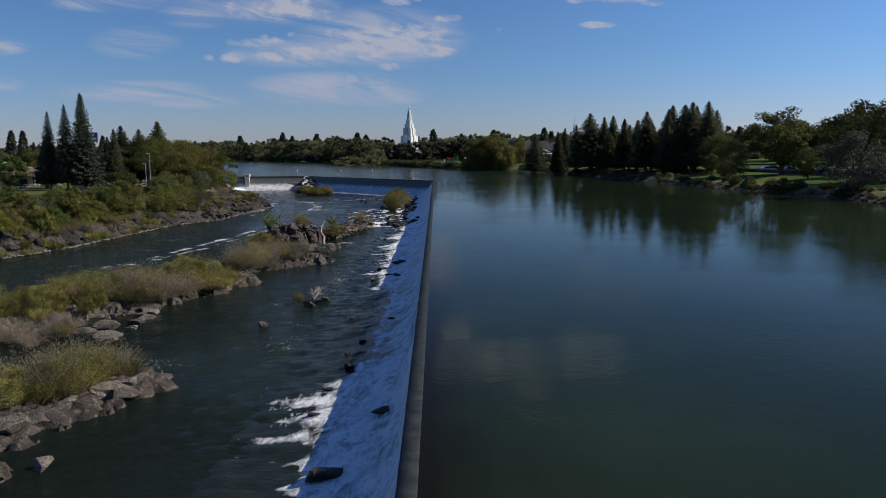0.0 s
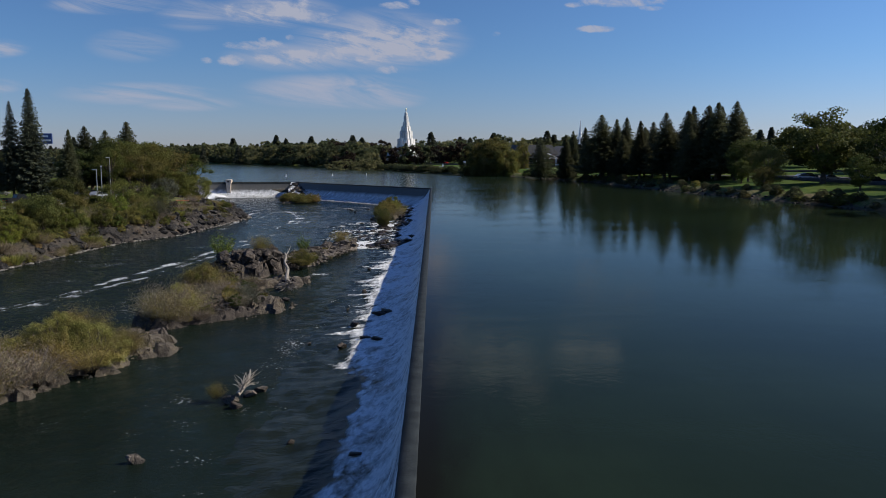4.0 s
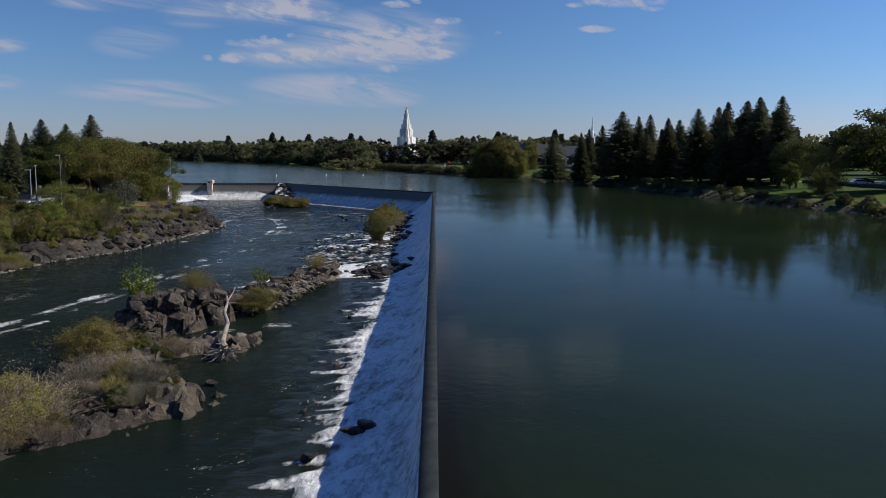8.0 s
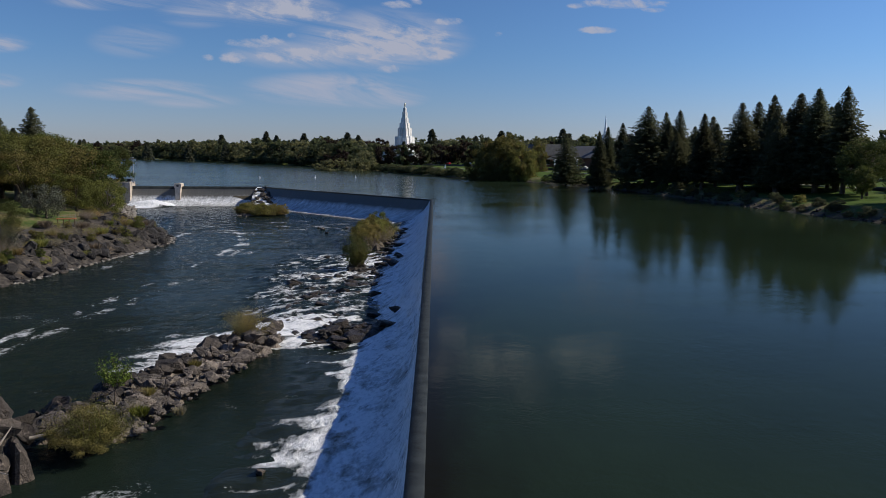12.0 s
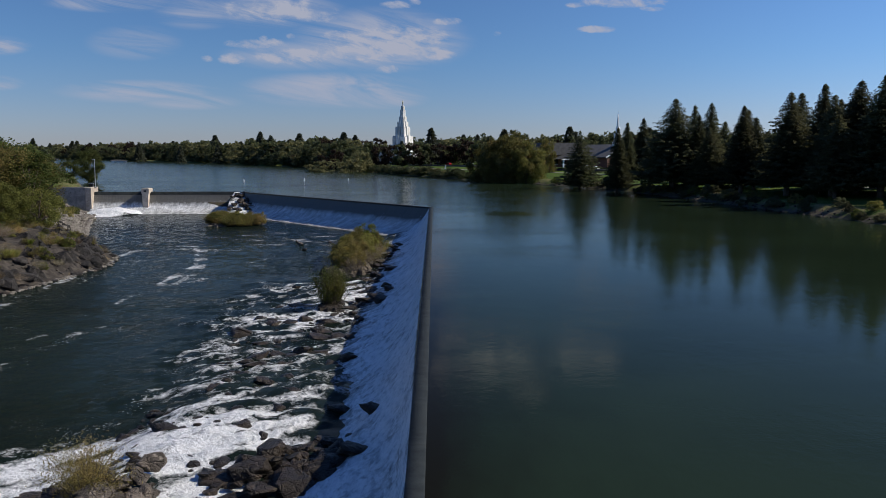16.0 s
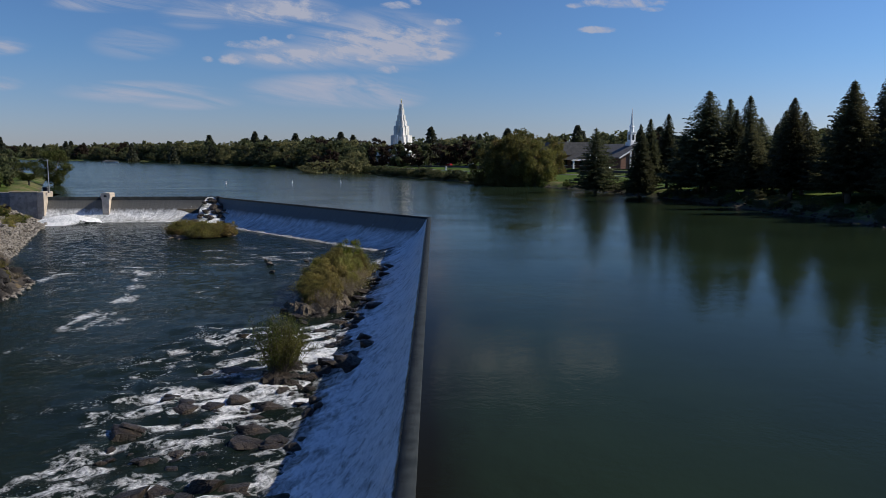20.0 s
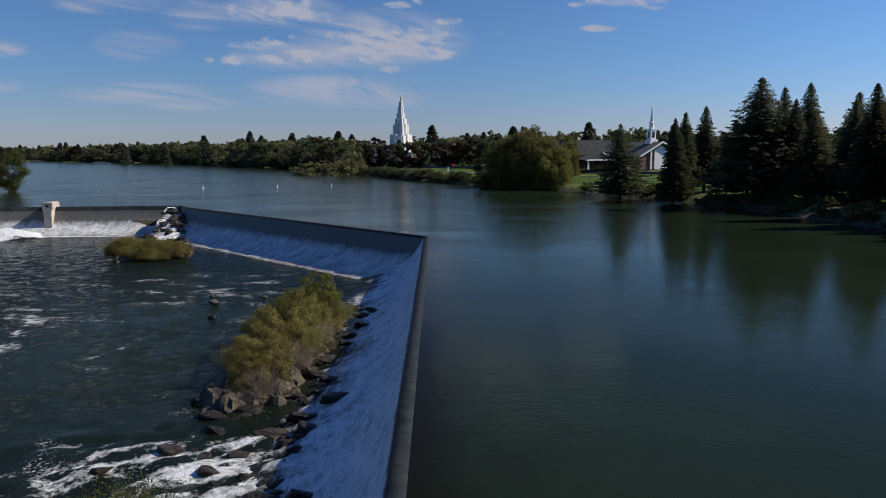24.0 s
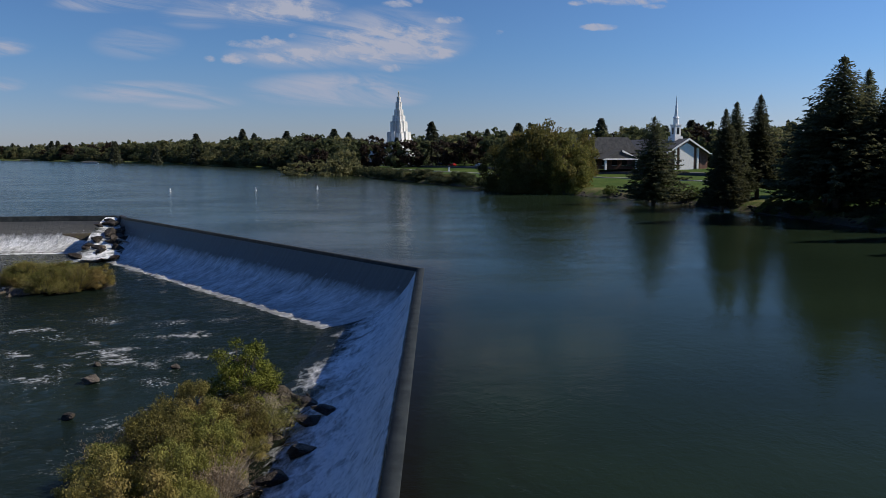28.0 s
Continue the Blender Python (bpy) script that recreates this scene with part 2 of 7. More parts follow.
def lace(t, wet, pos, fv, d, soft=0.17):
    """Foam over wet: curds and threads at three sizes whose share follows the density d, and stray flecks of foam that
    double as painted ripple glints.
    """
    n1 = t.noise(fv, 0.9, 6, 0.66, 0.25)
    n2 = t.noise(fv, 3.2, 6, 0.68, 0.3)
    ridge = t.m("SUBTRACT", 1.0, t.m("MULTIPLY", t.m("ABSOLUTE", t.m("SUBTRACT", t.noise(fv, 1.7, 5, 0.62, 0.8), 0.5)), 5.0))
    n3 = t.noise(fv, 9.0, 5, 0.7, 0.6)
    k = t.m("ADD", t.m("ADD", t.m("MULTIPLY", n1, 0.46), t.m("MULTIPLY", n2, 0.32)), t.m("ADD", t.m("MULTIPLY", n3, 0.12), t.m("MULTIPLY", t.m("MAXIMUM", ridge, 0.0), 0.14)))
    th = t.ramp(d, 0.0, 1.0, 0.82, 0.26)
    mask = t.n("MapRange", {0: t.m("SUBTRACT", k, th), 1: -0.02, 2: soft, 3: 0.0, 4: 0.97}, sharp=True).outputs[0]
    mask = t.m("MULTIPLY", mask, t.ramp(d, 0.01, 0.08))
    foam_glint = t.ramp(t.m("ADD", t.m("MULTIPLY", t.noise(fv, 7.5, 3, 0.6), 0.55), t.m("MULTIPLY", t.noise(fv, 0.35, 4, 0.6), 0.45)), 0.60, 0.67, 0.0, 0.6)
    mask = t.m("MAXIMUM", mask, t.m("MULTIPLY", foam_glint, t.ramp(d, 0.06, 0.3)))
    fb = t.n("Bump", {"Strength": 1.0, "Distance": 0.25, "Height": t.m("ADD", t.m("ADD", n2, n1), t.m("MULTIPLY", n3, 0.4))}).outputs[0]
    # greyer hollows: veins of water, and relief shade put into the foam's colour
    wc = t.mix(t.ramp(t.m("ADD", t.m("MULTIPLY", n2, 0.4), t.m("ADD", t.m("MULTIPLY", n1, 0.3), t.m("MULTIPLY", n3, 0.3))), 0.38, 0.58), rgb(0.52, 0.56, 0.58), rgb(0.90, 0.91, 0.91))
    white = t.n("BsdfPrincipled", {"Base Color": wc, "Roughness": 0.75, "Normal": fb}).outputs[0]
    return t.n("MixShader", {0: mask, 1: wet, 2: white}).outputs[0]


def spill(name, body, grain, soft):
    """Falling water: a dark glassy sheet that breaks into white; 'fall' is the foam's density."""

    def build(t):
        pos = t.n("NewGeometry").outputs["Position"]
        uv = t.n("Attribute", attribute_name="run").outputs["Vector"]
        fall = t.n("Attribute", attribute_name="fall").outputs["Fac"]
        sv = t.scaled(uv, (1.0, 0.16, 1.0))
        st = t.noise(sv, 1.6, 6, 0.7, 0.2)
        rip = t.noise(t.scaled(pos, (0.7, 1.0, 1.0)), 2.1, 5, 0.65, 0.4)
        dark = t.mix(st, rgb(*[c * 0.9 for c in body]), rgb(*[c * 1.8 for c in body]))
        b1 = t.n("Bump", {"Strength": 0.8, "Distance": 0.1, "Height": t.m("ADD", rip, t.m("MULTIPLY", st, 0.3))}).outputs[0]
        sheet = t.n("BsdfPrincipled", {"Base Color": dark, "Roughness": 0.16, "IOR": 1.333, "Specular IOR Level": 0.09, "Normal": b1}).outputs[0]
        return lace(t, sheet, pos, t.scaled(uv, grain), fall, soft)

    return material(name, build)


def plain(name, c, rough=0.5, metal=0.0, glow=0.0):
    def build(t):
        pos = t.n("NewGeometry").outputs["Position"]
        g = t.noise(pos, 3.0, 4, 0.6)
        col = t.n("HueSaturation", {"Value": t.ramp(g, 0.25, 0.8, 0.88, 1.1), "Color": rgb(*c)}).outputs[0]
        return t.n("BsdfPrincipled", {"Base Color": col, "Roughness": rough, "Metallic": metal}).outputs[0]

    return material(name, build)


def ground_mat():
    def build(t):
        pos = t.n("NewGeometry").outputs["Position"]
        rocky = t.n("Attribute", attribute_name="rocky").outputs["Fac"]
        lawn = t.n("Attribute", attribute_name="lawn").outputs["Fac"]
        a = t.noise(pos, 0.12, 5, 0.6)
        b = t.noise(pos, 1.6, 6, 0.7)
        c = t.noise(pos, 9.0, 4, 0.7)
        grass = t.mix(t.ramp(a, 0.3, 0.7), rgb(0.036, 0.072, 0.012), rgb(0.080, 0.112, 0.022))
        dry = t.mix(b, rgb(0.13, 0.10, 0.055), rgb(0.22, 0.18, 0.10))
        base = t.mix(t.m("MULTIPLY", t.ramp(t.m("ADD", t.m("MULTIPLY", a, 0.5), t.m("MULTIPLY", b, 0.5)), 0.42, 0.6), t.m("SUBTRACT", 1.0, lawn)), grass, dry)
        stone = t.mix(t.ramp(b, 0.35, 0.7), rgb(0.030, 0.027, 0.024), rgb(0.095, 0.083, 0.072))
        stone = t.mix(t.ramp(t.noise(pos, 0.5, 5), 0.58, 0.7), stone, rgb(0.13, 0.10, 0.06))
        col = t.mix(t.ramp(t.m("ADD", rocky, t.m("MULTIPLY", t.m("SUBTRACT", b, 0.5), 0.9)), 0.35, 0.6), base, stone)
        col = t.n("HueSaturation", {"Value": t.ramp(c, 0.2, 0.8, 0.7, 1.25), "Color": col}).outputs[0]
        bp = t.n("Bump", {"Strength": 0.6, "Distance": 0.15, "Height": t.m("ADD", b, t.m("MULTIPLY", c, 0.3))}).outputs[0]
        return t.n("BsdfPrincipled", {"Base Color": col, "Roughness": 0.95, "Normal": bp, "Specular IOR Level": 0.08}).outputs[0]

    return material("bank ground", build)


CONCRETE = surface("weathered concrete", (0.20, 0.19, 0.175), (0.33, 0.31, 0.28), 0.85, 0.8, c3=(0.12, 0.115, 0.105))
WET = surface("wet concrete", (0.017, 0.021, 0.022), (0.034, 0.040, 0.041), 0.7, 1.2, bump=0.5, c3=(0.018, 0.018, 0.016), fine=20, spec=0.1)
PALE = surface("pale concrete", (0.40, 0.34, 0.27), (0.52, 0.45, 0.37), 0.85, 0.9, c3=(0.30, 0.25, 0.2))
BASALT = stone("dark lava rock", (0.028, 0.024, 0.021), (0.080, 0.066, 0.054), (0.20, 0.165, 0.135), crack=0.14)
BANKLAVA = stone("dark bank lava", (0.016, 0.015, 0.0145), (0.044, 0.040, 0.037), (0.10, 0.088, 0.076))
TANROCK = stone("grey-tan boulder stone", (0.075, 0.064, 0.054), (0.19, 0.16, 0.132), (0.32, 0.275, 0.225))
WETROCK = stone("wet brown rock", (0.016, 0.0125, 0.009), (0.046, 0.035, 0.025), (0.095, 0.070, 0.045), 0.42)
POOL = water("deep river water", (0.0104, 0.0176, 0.0094), 0.025, 0.55, (1.0, 0.8, 1.0), 0.13, spec=0.075, shoal=(0.0078, 0.0072, 0.0030))
LOWER = water("fast river water", (0.0066, 0.0112, 0.0080), 0.06, 1.7, (0.7, 1.0, 1.0), 1.0, foam=(0.85, 0.75, 1.0), spec=0.055)
SPILL = spill("white spill water", (0.0092, 0.0125, 0.0085), (0.36, 0.62, 1.0), 0.24)
CURTAIN = spill("thin water over concrete", (0.11, 0.108, 0.098), (0.34, 0.5, 1.0), 0.42)
GROUND = ground_mat()
BARK = surface("grey-brown bark", (0.07, 0.052, 0.038), (0.13, 0.10, 0.075), 0.9, 2.0, bump=0.7)
DRIFT = surface("bleached driftwood", (0.19, 0.165, 0.135), (0.33, 0.29, 0.245), 0.85, 2.5, bump=0.6, c3=(0.18, 0.15, 0.12))
# needle colour is raised to carry the thin veil of haze too
SPRUCE = leaf("spruce needles", (0.066, 0.072, 0.038), (0.115, 0.118, 0.060), None, 0.5)
BLUESPRUCE = leaf("blue spruce needles", (0.046, 0.054, 0.036), (0.105, 0.114, 0.074), None, 0.35)
GREEN = leaf("broad green leaves", (0.050, 0.068, 0.016), (0.160, 0.180, 0.044), (0.19, 0.17, 0.05), 0.42)
# darker copy of GREEN: the backlit trees' shade is put into the leaf colour
PARKLEAF = leaf("park leaves darkened for shade", (0.036, 0.052, 0.014), (0.108, 0.130, 0.036), (0.125, 0.125, 0.040), 0.4)
# leaves of the distant woods: aerial haze is put into these paler colours
FARLEAF = leaf("haze-paled far green leaves", (0.088, 0.104, 0.050), (0.150, 0.166, 0.074), (0.16, 0.148, 0.070), 0.5)
FAROLIVE = leaf("haze-paled far olive leaves", (0.100, 0.106, 0.048), (0.172, 0.172, 0.078), None, 0.5)
OLIVE = leaf("olive green leaves", (0.072, 0.076, 0.020), (0.225, 0.212, 0.058), (0.25, 0.19, 0.068), 0.42)
BROWNLEAF = leaf("thin brownish leaves", (0.095, 0.078, 0.038), (0.21, 0.17, 0.09), (0.25, 0.185, 0.105), 0.4)
SILVER = leaf("silvery green leaves", (0.060, 0.068, 0.045), (0.135, 0.145, 0.105))
WILLOW = leaf("yellow-green willow leaves", (0.105, 0.110, 0.026), (0.33, 0.295, 0.095), (0.36, 0.265, 0.105), 0.4)
REED = leaf("olive-yellow bush leaves", (0.090, 0.088, 0.024), (0.285, 0.258, 0.076), (0.285, 0.225, 0.078), 0.4)
DRYBRUSH = leaf("dry brush twigs", (0.14, 0.115, 0.075), (0.34, 0.285, 0.19), (0.22, 0.175, 0.12))
LIME = leaf("bright green sapling leaves", (0.070, 0.095, 0.014), (0.175, 0.20, 0.036))
MAROON = leaf("dull maroon leaves", (0.028, 0.022, 0.014), (0.060, 0.040, 0.026))
WHITE = surface("white stone", (0.62, 0.61, 0.58), (0.70, 0.69, 0.66), 0.6, 0.15, bump=0.05)
PAINT = plain("white paint", (0.80, 0.80, 0.79), 0.45)
ROOF = surface("grey shingles", (0.060, 0.060, 0.062), (0.10, 0.10, 0.10), 0.9, 1.5, bump=0.4)
BRICK = surface("red-brown brick", (0.17, 0.085, 0.060), (0.24, 0.13, 0.095), 0.9, 2.0, bump=0.3)
ASPHALT = surface("asphalt", (0.040, 0.040, 0.042), (0.065, 0.064, 0.064), 0.9, 0.6, bump=0.2)
METAL = plain("galvanised steel", (0.42, 0.42, 0.41), 0.45, 0.7)
DARK = plain("dark rubber", (0.02, 0.02, 0.02), 0.7)
GLASS = plain("dark window glass", (0.02, 0.024, 0.028), 0.08)
GOLD = plain("gilded figure", (0.75, 0.62, 0.35), 0.35, 0.6)
ORANGE = plain("orange painted timber", (0.52, 0.17, 0.07), 0.7)
BEIGE = plain("beige stucco", (0.46, 0.40, 0.32), 0.85)
TANROOF = surface("tan metal roof", (0.36, 0.26, 0.19), (0.44, 0.33, 0.25), 0.6, 0.6, bump=0.1)
BLUE = plain("blue sign face", (0.05, 0.09, 0.22), 0.4)
RED = plain("red car paint", (0.42, 0.03, 0.025), 0.25)
BLACKCAR = plain("black car paint", (0.018, 0.018, 0.02), 0.22)
SILVERCAR = plain("silver car paint", (0.45, 0.46, 0.47), 0.28, 0.5)
WHITECAR = plain("white car paint", (0.75, 0.76, 0.77), 0.28)
BROWNWOOD = surface("brown sign timber", (0.16, 0.085, 0.045), (0.22, 0.12, 0.07), 0.8, 2.0)

# ---------------------------------------------------------------- mesh helpers
W_LOW = -5.0                         # level of the river below the weir


def mesh_np(name, verts, faces, mat, smooth=False):
    me = bpy.data.meshes.new(name)
    verts, faces = np.asarray(verts, np.float32), np.asarray(faces, np.int32)
    k = faces.shape[1]
    me.vertices.add(len(verts))
    me.vertices.foreach_set("co", verts.ravel())
    me.loops.add(faces.size)
    me.loops.foreach_set("vertex_index", faces.ravel())
    me.polygons.add(len(faces))
    me.polygons.foreach_set("loop_start", np.arange(0, faces.size, k, dtype=np.int32))
    me.polygons.foreach_set("loop_total", np.full(len(faces), k, np.int32))
    if smooth:
        me.polygons.foreach_set("use_smooth", np.ones(len(faces), bool))
    me.update(calc_edges=True)
    me.materials.append(mat)
    return me


def attr(me, name, values, kind="FLOAT"):
    at = me.attributes.new(name, kind, "POINT")
    at.data.foreach_set("value" if kind == "FLOAT" else "vector", np.asarray(values, np.float32).ravel())


def part(name, bm, mat, parent, label="", smooth=False, m=None):
    """Links a bmesh as one mesh object under a thing or under a part."""
    me = bpy.data.meshes.new(name)
    bm.to_mesh(me)
    bm.free()
    if smooth:
        for p in me.polygons:
            p.use_smooth = True
    me.materials.append(mat)
    ob = new(name, me)
    ob.parent = parent
    if m is not None:
        ob.matrix_basis = m
    return tagged(ob, label)


def box(bm, x0, y0, z0, x1, y1, z1, bevel=0.0):
    vs = [bm.verts.new((x, y, z)) for x in (x0, x1) for y in (y0, y1) for z in (z0, z1)]
    fs = [bm.faces.new([vs[i] for i in q]) for q in ((0, 1, 3, 2), (4, 6, 7, 5), (0, 4, 5, 1), (2, 3, 7, 6), (0, 2, 6, 4), (1, 5, 7, 3))]
    if bevel:
        bmesh.ops.bevel(bm, geom=list({e for f in fs for e in f.edges}), offset=bevel, segments=1, affect="EDGES")
    return bm


def boxes(*rows, bevel=0.0):
    bm = bmesh.new()
    for r in rows:
        box(bm, *r, bevel=bevel)
    return bm


def prism(points, y0, y1, bm=None):
    """An outline in x and z, drawn out from y0 to y1."""
    bm = bm or bmesh.new()
    a = [bm.verts.new((x, y0, z)) for x, z in points]
    b = [bm.verts.new((x, y1, z)) for x, z in points]
    n = len(points)
    bm.faces.new(a)
    bm.faces.new(b[::-1])
    for i in range(n):
        bm.faces.new((a[i], b[i], b[(i + 1) % n], a[(i + 1) % n]))
    bmesh.ops.recalc_face_normals(bm, faces=bm.faces)
    return bm


def tube_np(points, radii, sides=7):
    """Verts and quads of a tapered tube along points."""
    pts = np.asarray(points, float)
    d = np.gradient(pts, axis=0)
    d /= np.linalg.norm(d, axis=1)[:, None] + 1e-9
    ref = np.array([0.31, 0.17, 0.93]) if abs(d[0] @ [0.31, 0.17, 0.93]) < 0.93 else np.array([1.0, 0, 0])
    u = np.cross(d, ref)
    u /= np.linalg.norm(u, axis=1)[:, None]
    v = np.cross(d, u)
    ang = np.linspace(0, 2 * np.pi, sides, endpoint=False)
    ring = (np.cos(ang)[None, :, None] * u[:, None] + np.sin(ang)[None, :, None] * v[:, None]) * np.asarray(radii)[:, None, None]
    verts = (pts[:, None] + ring).reshape(-1, 3)
    i, j = np.meshgrid(np.arange(len(pts) - 1), np.arange(sides), indexing="ij")
    q = np.stack([i * sides + j, i * sides + (j + 1) % sides, (i + 1) * sides + (j + 1) % sides, (i + 1) * sides + j], -1).reshape(-1, 4)
    return verts, q


def join_np(parts):
    vs, fs, n = [], [], 0
    for v, f in parts:
        vs.append(v)
        fs.append(f + n)
        n += len(v)
    return np.concatenate(vs), np.concatenate(fs)


def cards(rng, centres, along, length, width, jitter=0.5, face=None):
    """Leaf blades: a quad at each centre, long way roughly along the given directions, turned towards face where that is given."""
    n = len(centres)
    a = along + rng.normal(0, jitter, (n, 3))
    a /= np.linalg.norm(a, axis=1)[:, None] + 1e-9
    b = np.cross(a, rng.normal(0, 1, (n, 3)) if face is None else face + rng.normal(0, 0.45, (n, 3)))
    b /= np.linalg.norm(b, axis=1)[:, None] + 1e-9
    L = (length * rng.uniform(0.6, 1.3, n))[:, None] * a * 0.5
    Wd = (width * rng.uniform(0.6, 1.3, n))[:, None] * b * 0.5
    v = np.stack([centres - L, centres + Wd, centres + L, centres - Wd], 1).reshape(-1, 3)
    return v, np.arange(4 * n).reshape(-1, 4)


def thing(name, m, parts, label, category, group="", kind=""):
    """A top-level Empty with shared part meshes below it."""
    e = new(name)
    e.matrix_basis = m
    for pn, me in parts:
        o = new(pn, me)
        o.parent = e
    return tagged(e, label, category, group, kind)


def at(x, y, z, rz=0.0, s=1.0, sz=None):
    return pose(x, y, z, 0, 0, rz) @ Matrix.Diagonal((s, s, sz or s, 1))


def fbm(x, y, f=1.0, seed=0.0, octaves=4):
    """Cheap smooth pseudo-noise on arrays, about -1 to 1."""
    out, amp, tot = 0.0, 1.0, 0.0
    for k in range(octaves):
        p, q = x * f * 2**k + seed * 13.7 + k * 7.1, y * f * 2**k - seed * 5.3 + k * 3.9
        out = out + amp * (np.sin(p + 1.7 * np.sin(q * 0.83 + k)) * np.cos(q * 1.13 + 1.3 * np.sin(p * 0.71 + 2 * k)))
        tot += amp
        amp *= 0.55
    return out / tot


def smooth(x, lo, hi):
    t = np.clip((np.asarray(x, float) - lo) / (hi - lo), 0, 1)
    return t * t * (3 - 2 * t)

# ---------------------------------------------------------------- the lie of the land
RIGHT = np.array([(-300, 105), (60, 85), (130, 78), (200, 70), (240, 62), (290, 56), (330, 52), (363, 46), (399, 30), (429, 14), (497, -13), (580, -40),
                  (657, -64), (800, -140), (1000, -254), (1300, -480), (1587, -727), (2300, -1500), (5000, -5200)], float)
LEFT = np.array([(-300, -150), (60, -76), (100, -63), (138, -57), (151, -53.5), (187, -50), (199, -44.5), (230, -41.8), (240, -41), (250, -44), (262, -54),
                 (280, -61), (311, -73), (335, -82)], float)
LEFTUP = np.array([(335, -84), (360, -95), (403, -115), (480, -150), (620, -240), (800, -420), (1050, -720), (1700, -1600), (3000, -3600)], float)


def land(x, y):
    """Height of the ground, how rocky it is, and how much lawn."""
    d = x - np.interp(y, RIGHT[:, 0], RIGHT[:, 1])
    rough = fbm(x, y, 0.22, 1.0)
    zr = -2.5 + 2.4 * smooth(d, -6, -0.3) + 1.6 * smooth(d, -0.3, 4.0) + 1.1 * smooth(d, 4, 30) + 2.1 * smooth(d, 28, 85)
    zr = zr + 0.25 * rough * smooth(d, -1, 2) * (1 - smooth(d, 8, 20))
    el = (np.interp(y, LEFT[:, 0], LEFT[:, 1]) - x) * (1 - 0.5 * smooth(y, 264, 288))
    zd = -7.0 + 1.9 * smooth(el, -5, 0) + 2.5 * smooth(el, 0, 4.5) + 1.5 * smooth(el, 4.5, 13) + 1.2 * smooth(el, 12, 24) + 1.5 * smooth(el, 60, 300)
    zd = zd + 0.55 * rough * smooth(el, 0, 3) * (1 - smooth(el, 12, 22))
    eu = np.interp(y, LEFTUP[:, 0], LEFTUP[:, 1]) - x
    zu = -2.5 + 2.4 * smooth(eu, -6, -0.3) + 1.5 * smooth(eu, -0.3, 5.0) + 2.0 * smooth(eu, 40, 400)
    zl = np.where(y < 335.0, zd, zu)
    right = (x > np.where(y < 335.0, -1.0, (np.interp(y, RIGHT[:, 0], RIGHT[:, 1]) + np.interp(y, LEFTUP[:, 0], LEFTUP[:, 1])) / 2))
    z = np.where(right, zr, zl)
    rocky = np.where(right, smooth(d, 3.5, 1.5) * 0.55, np.where(y < 335.0, smooth(el, 17, 7), smooth(eu, 4, 1) * 0.5))
    lawn = np.where(right, smooth(d, 5, 9), np.where(y < 335.0, smooth(el, 22, 30) * 0.6, smooth(eu, 5, 9)))
    return z, rocky, lawn


def ground_z(x, y):
    return float(land(np.array([float(x)]), np.array([float(y)]))[0][0])


def spread(lo, hi, step, far, grow=1.16):
    out = list(np.arange(lo, hi + step, step))
    s, a = step, out[-1]
    while a < far:
        s *= grow
        a += s
        out.append(a)
    s, a = step, lo
    head = []
    while a > -far * 0.97:
        s *= grow
        a -= s
        head.append(a)
    return np.array(head[::-1] + out)


gx, gy = spread(-125, 125, 1.6, 4700), spread(30, 440, 1.7, 4700)
X, Y = np.meshgrid(gx, gy, indexing="ij")
Z, ROCKY, LAWN = land(X.ravel(), Y.ravel())
nx, ny = X.shape
ii, jj = np.meshgrid(np.arange(nx - 1), np.arange(ny - 1), indexing="ij")
quads = np.stack([ii * ny + jj, (ii + 1) * ny + jj, (ii + 1) * ny + jj + 1, ii * ny + jj + 1], -1).reshape(-1, 4)
me = mesh_np("ground", np.stack([X.ravel(), Y.ravel(), Z], 1), quads, GROUND, True)
attr(me, "rocky", ROCKY)
attr(me, "lawn", LAWN)
tagged(new("ground", me), "river banks of lawn, dry grass and dark lava rock", "ground", kind="structure")

# line of the weir
CREST = [(0.0, -120.0), (0.0, 280.0), (-47.6, 338.0), (-69.3, 335.8), (-82.0, 334.6)]
# ---------------------------------------------------------------- the weir
def offsets(d):
    """The crest line moved downstream by d for each of its stretches in turn; corners are mitred."""
    lines = []
    for (x0, y0), (x1, y1), k in zip(CREST, CREST[1:], d):
        u = np.array([x1 - x0, y1 - y0])
        u /= np.linalg.norm(u)
        n = np.array([-u[1], u[0]])
        lines.append((np.array([x0, y0]) + n * k, u))
    pts = [lines[0][0]]
    for (p, u), (q, v) in zip(lines, lines[1:]):
        mm = np.array([u, -v]).T
        pts.append(p + u * np.linalg.solve(mm, q - p)[0] if abs(np.linalg.det(mm)) > 1e-3 else q)
    p, u = lines[-1]
    pts.append(p + u * np.linalg.norm(np.subtract(CREST[-1], CREST[-2])))
    return pts


# pool above the weir, one sheet cut along the crest, with a shoal along the concrete
lines = [offsets([-d] * 4) for d in (0.043, 0.3, 0.8, 2.2, 10.0)]
vs = [(*p, 0.0) for ln in lines for p in ln]
c = len(CREST)
fs = [[r * c + k, (r + 1) * c + k, (r + 1) * c + k + 1, r * c + k + 1] for r in range(4) for k in range(c - 1)]
ring = [tuple(p) for p in lines[4]] + [(-140.0, 400.0), (-900.0, 800.0), (-4600.0, 2600.0), (-4600.0, 4650.0), (160.0, 4650.0), (160.0, -120.0)]
bm = bmesh.new()
shoal = bm.verts.layers.float.new("shoal")
vv = [bm.verts.new(v) for v in vs]
for k, v in enumerate(vv):
    v[shoal] = (1.0, 0.9, 0.65, 0.4, 0.0)[k // c]
for f in fs:
    bm.faces.new([vv[q] for q in f])
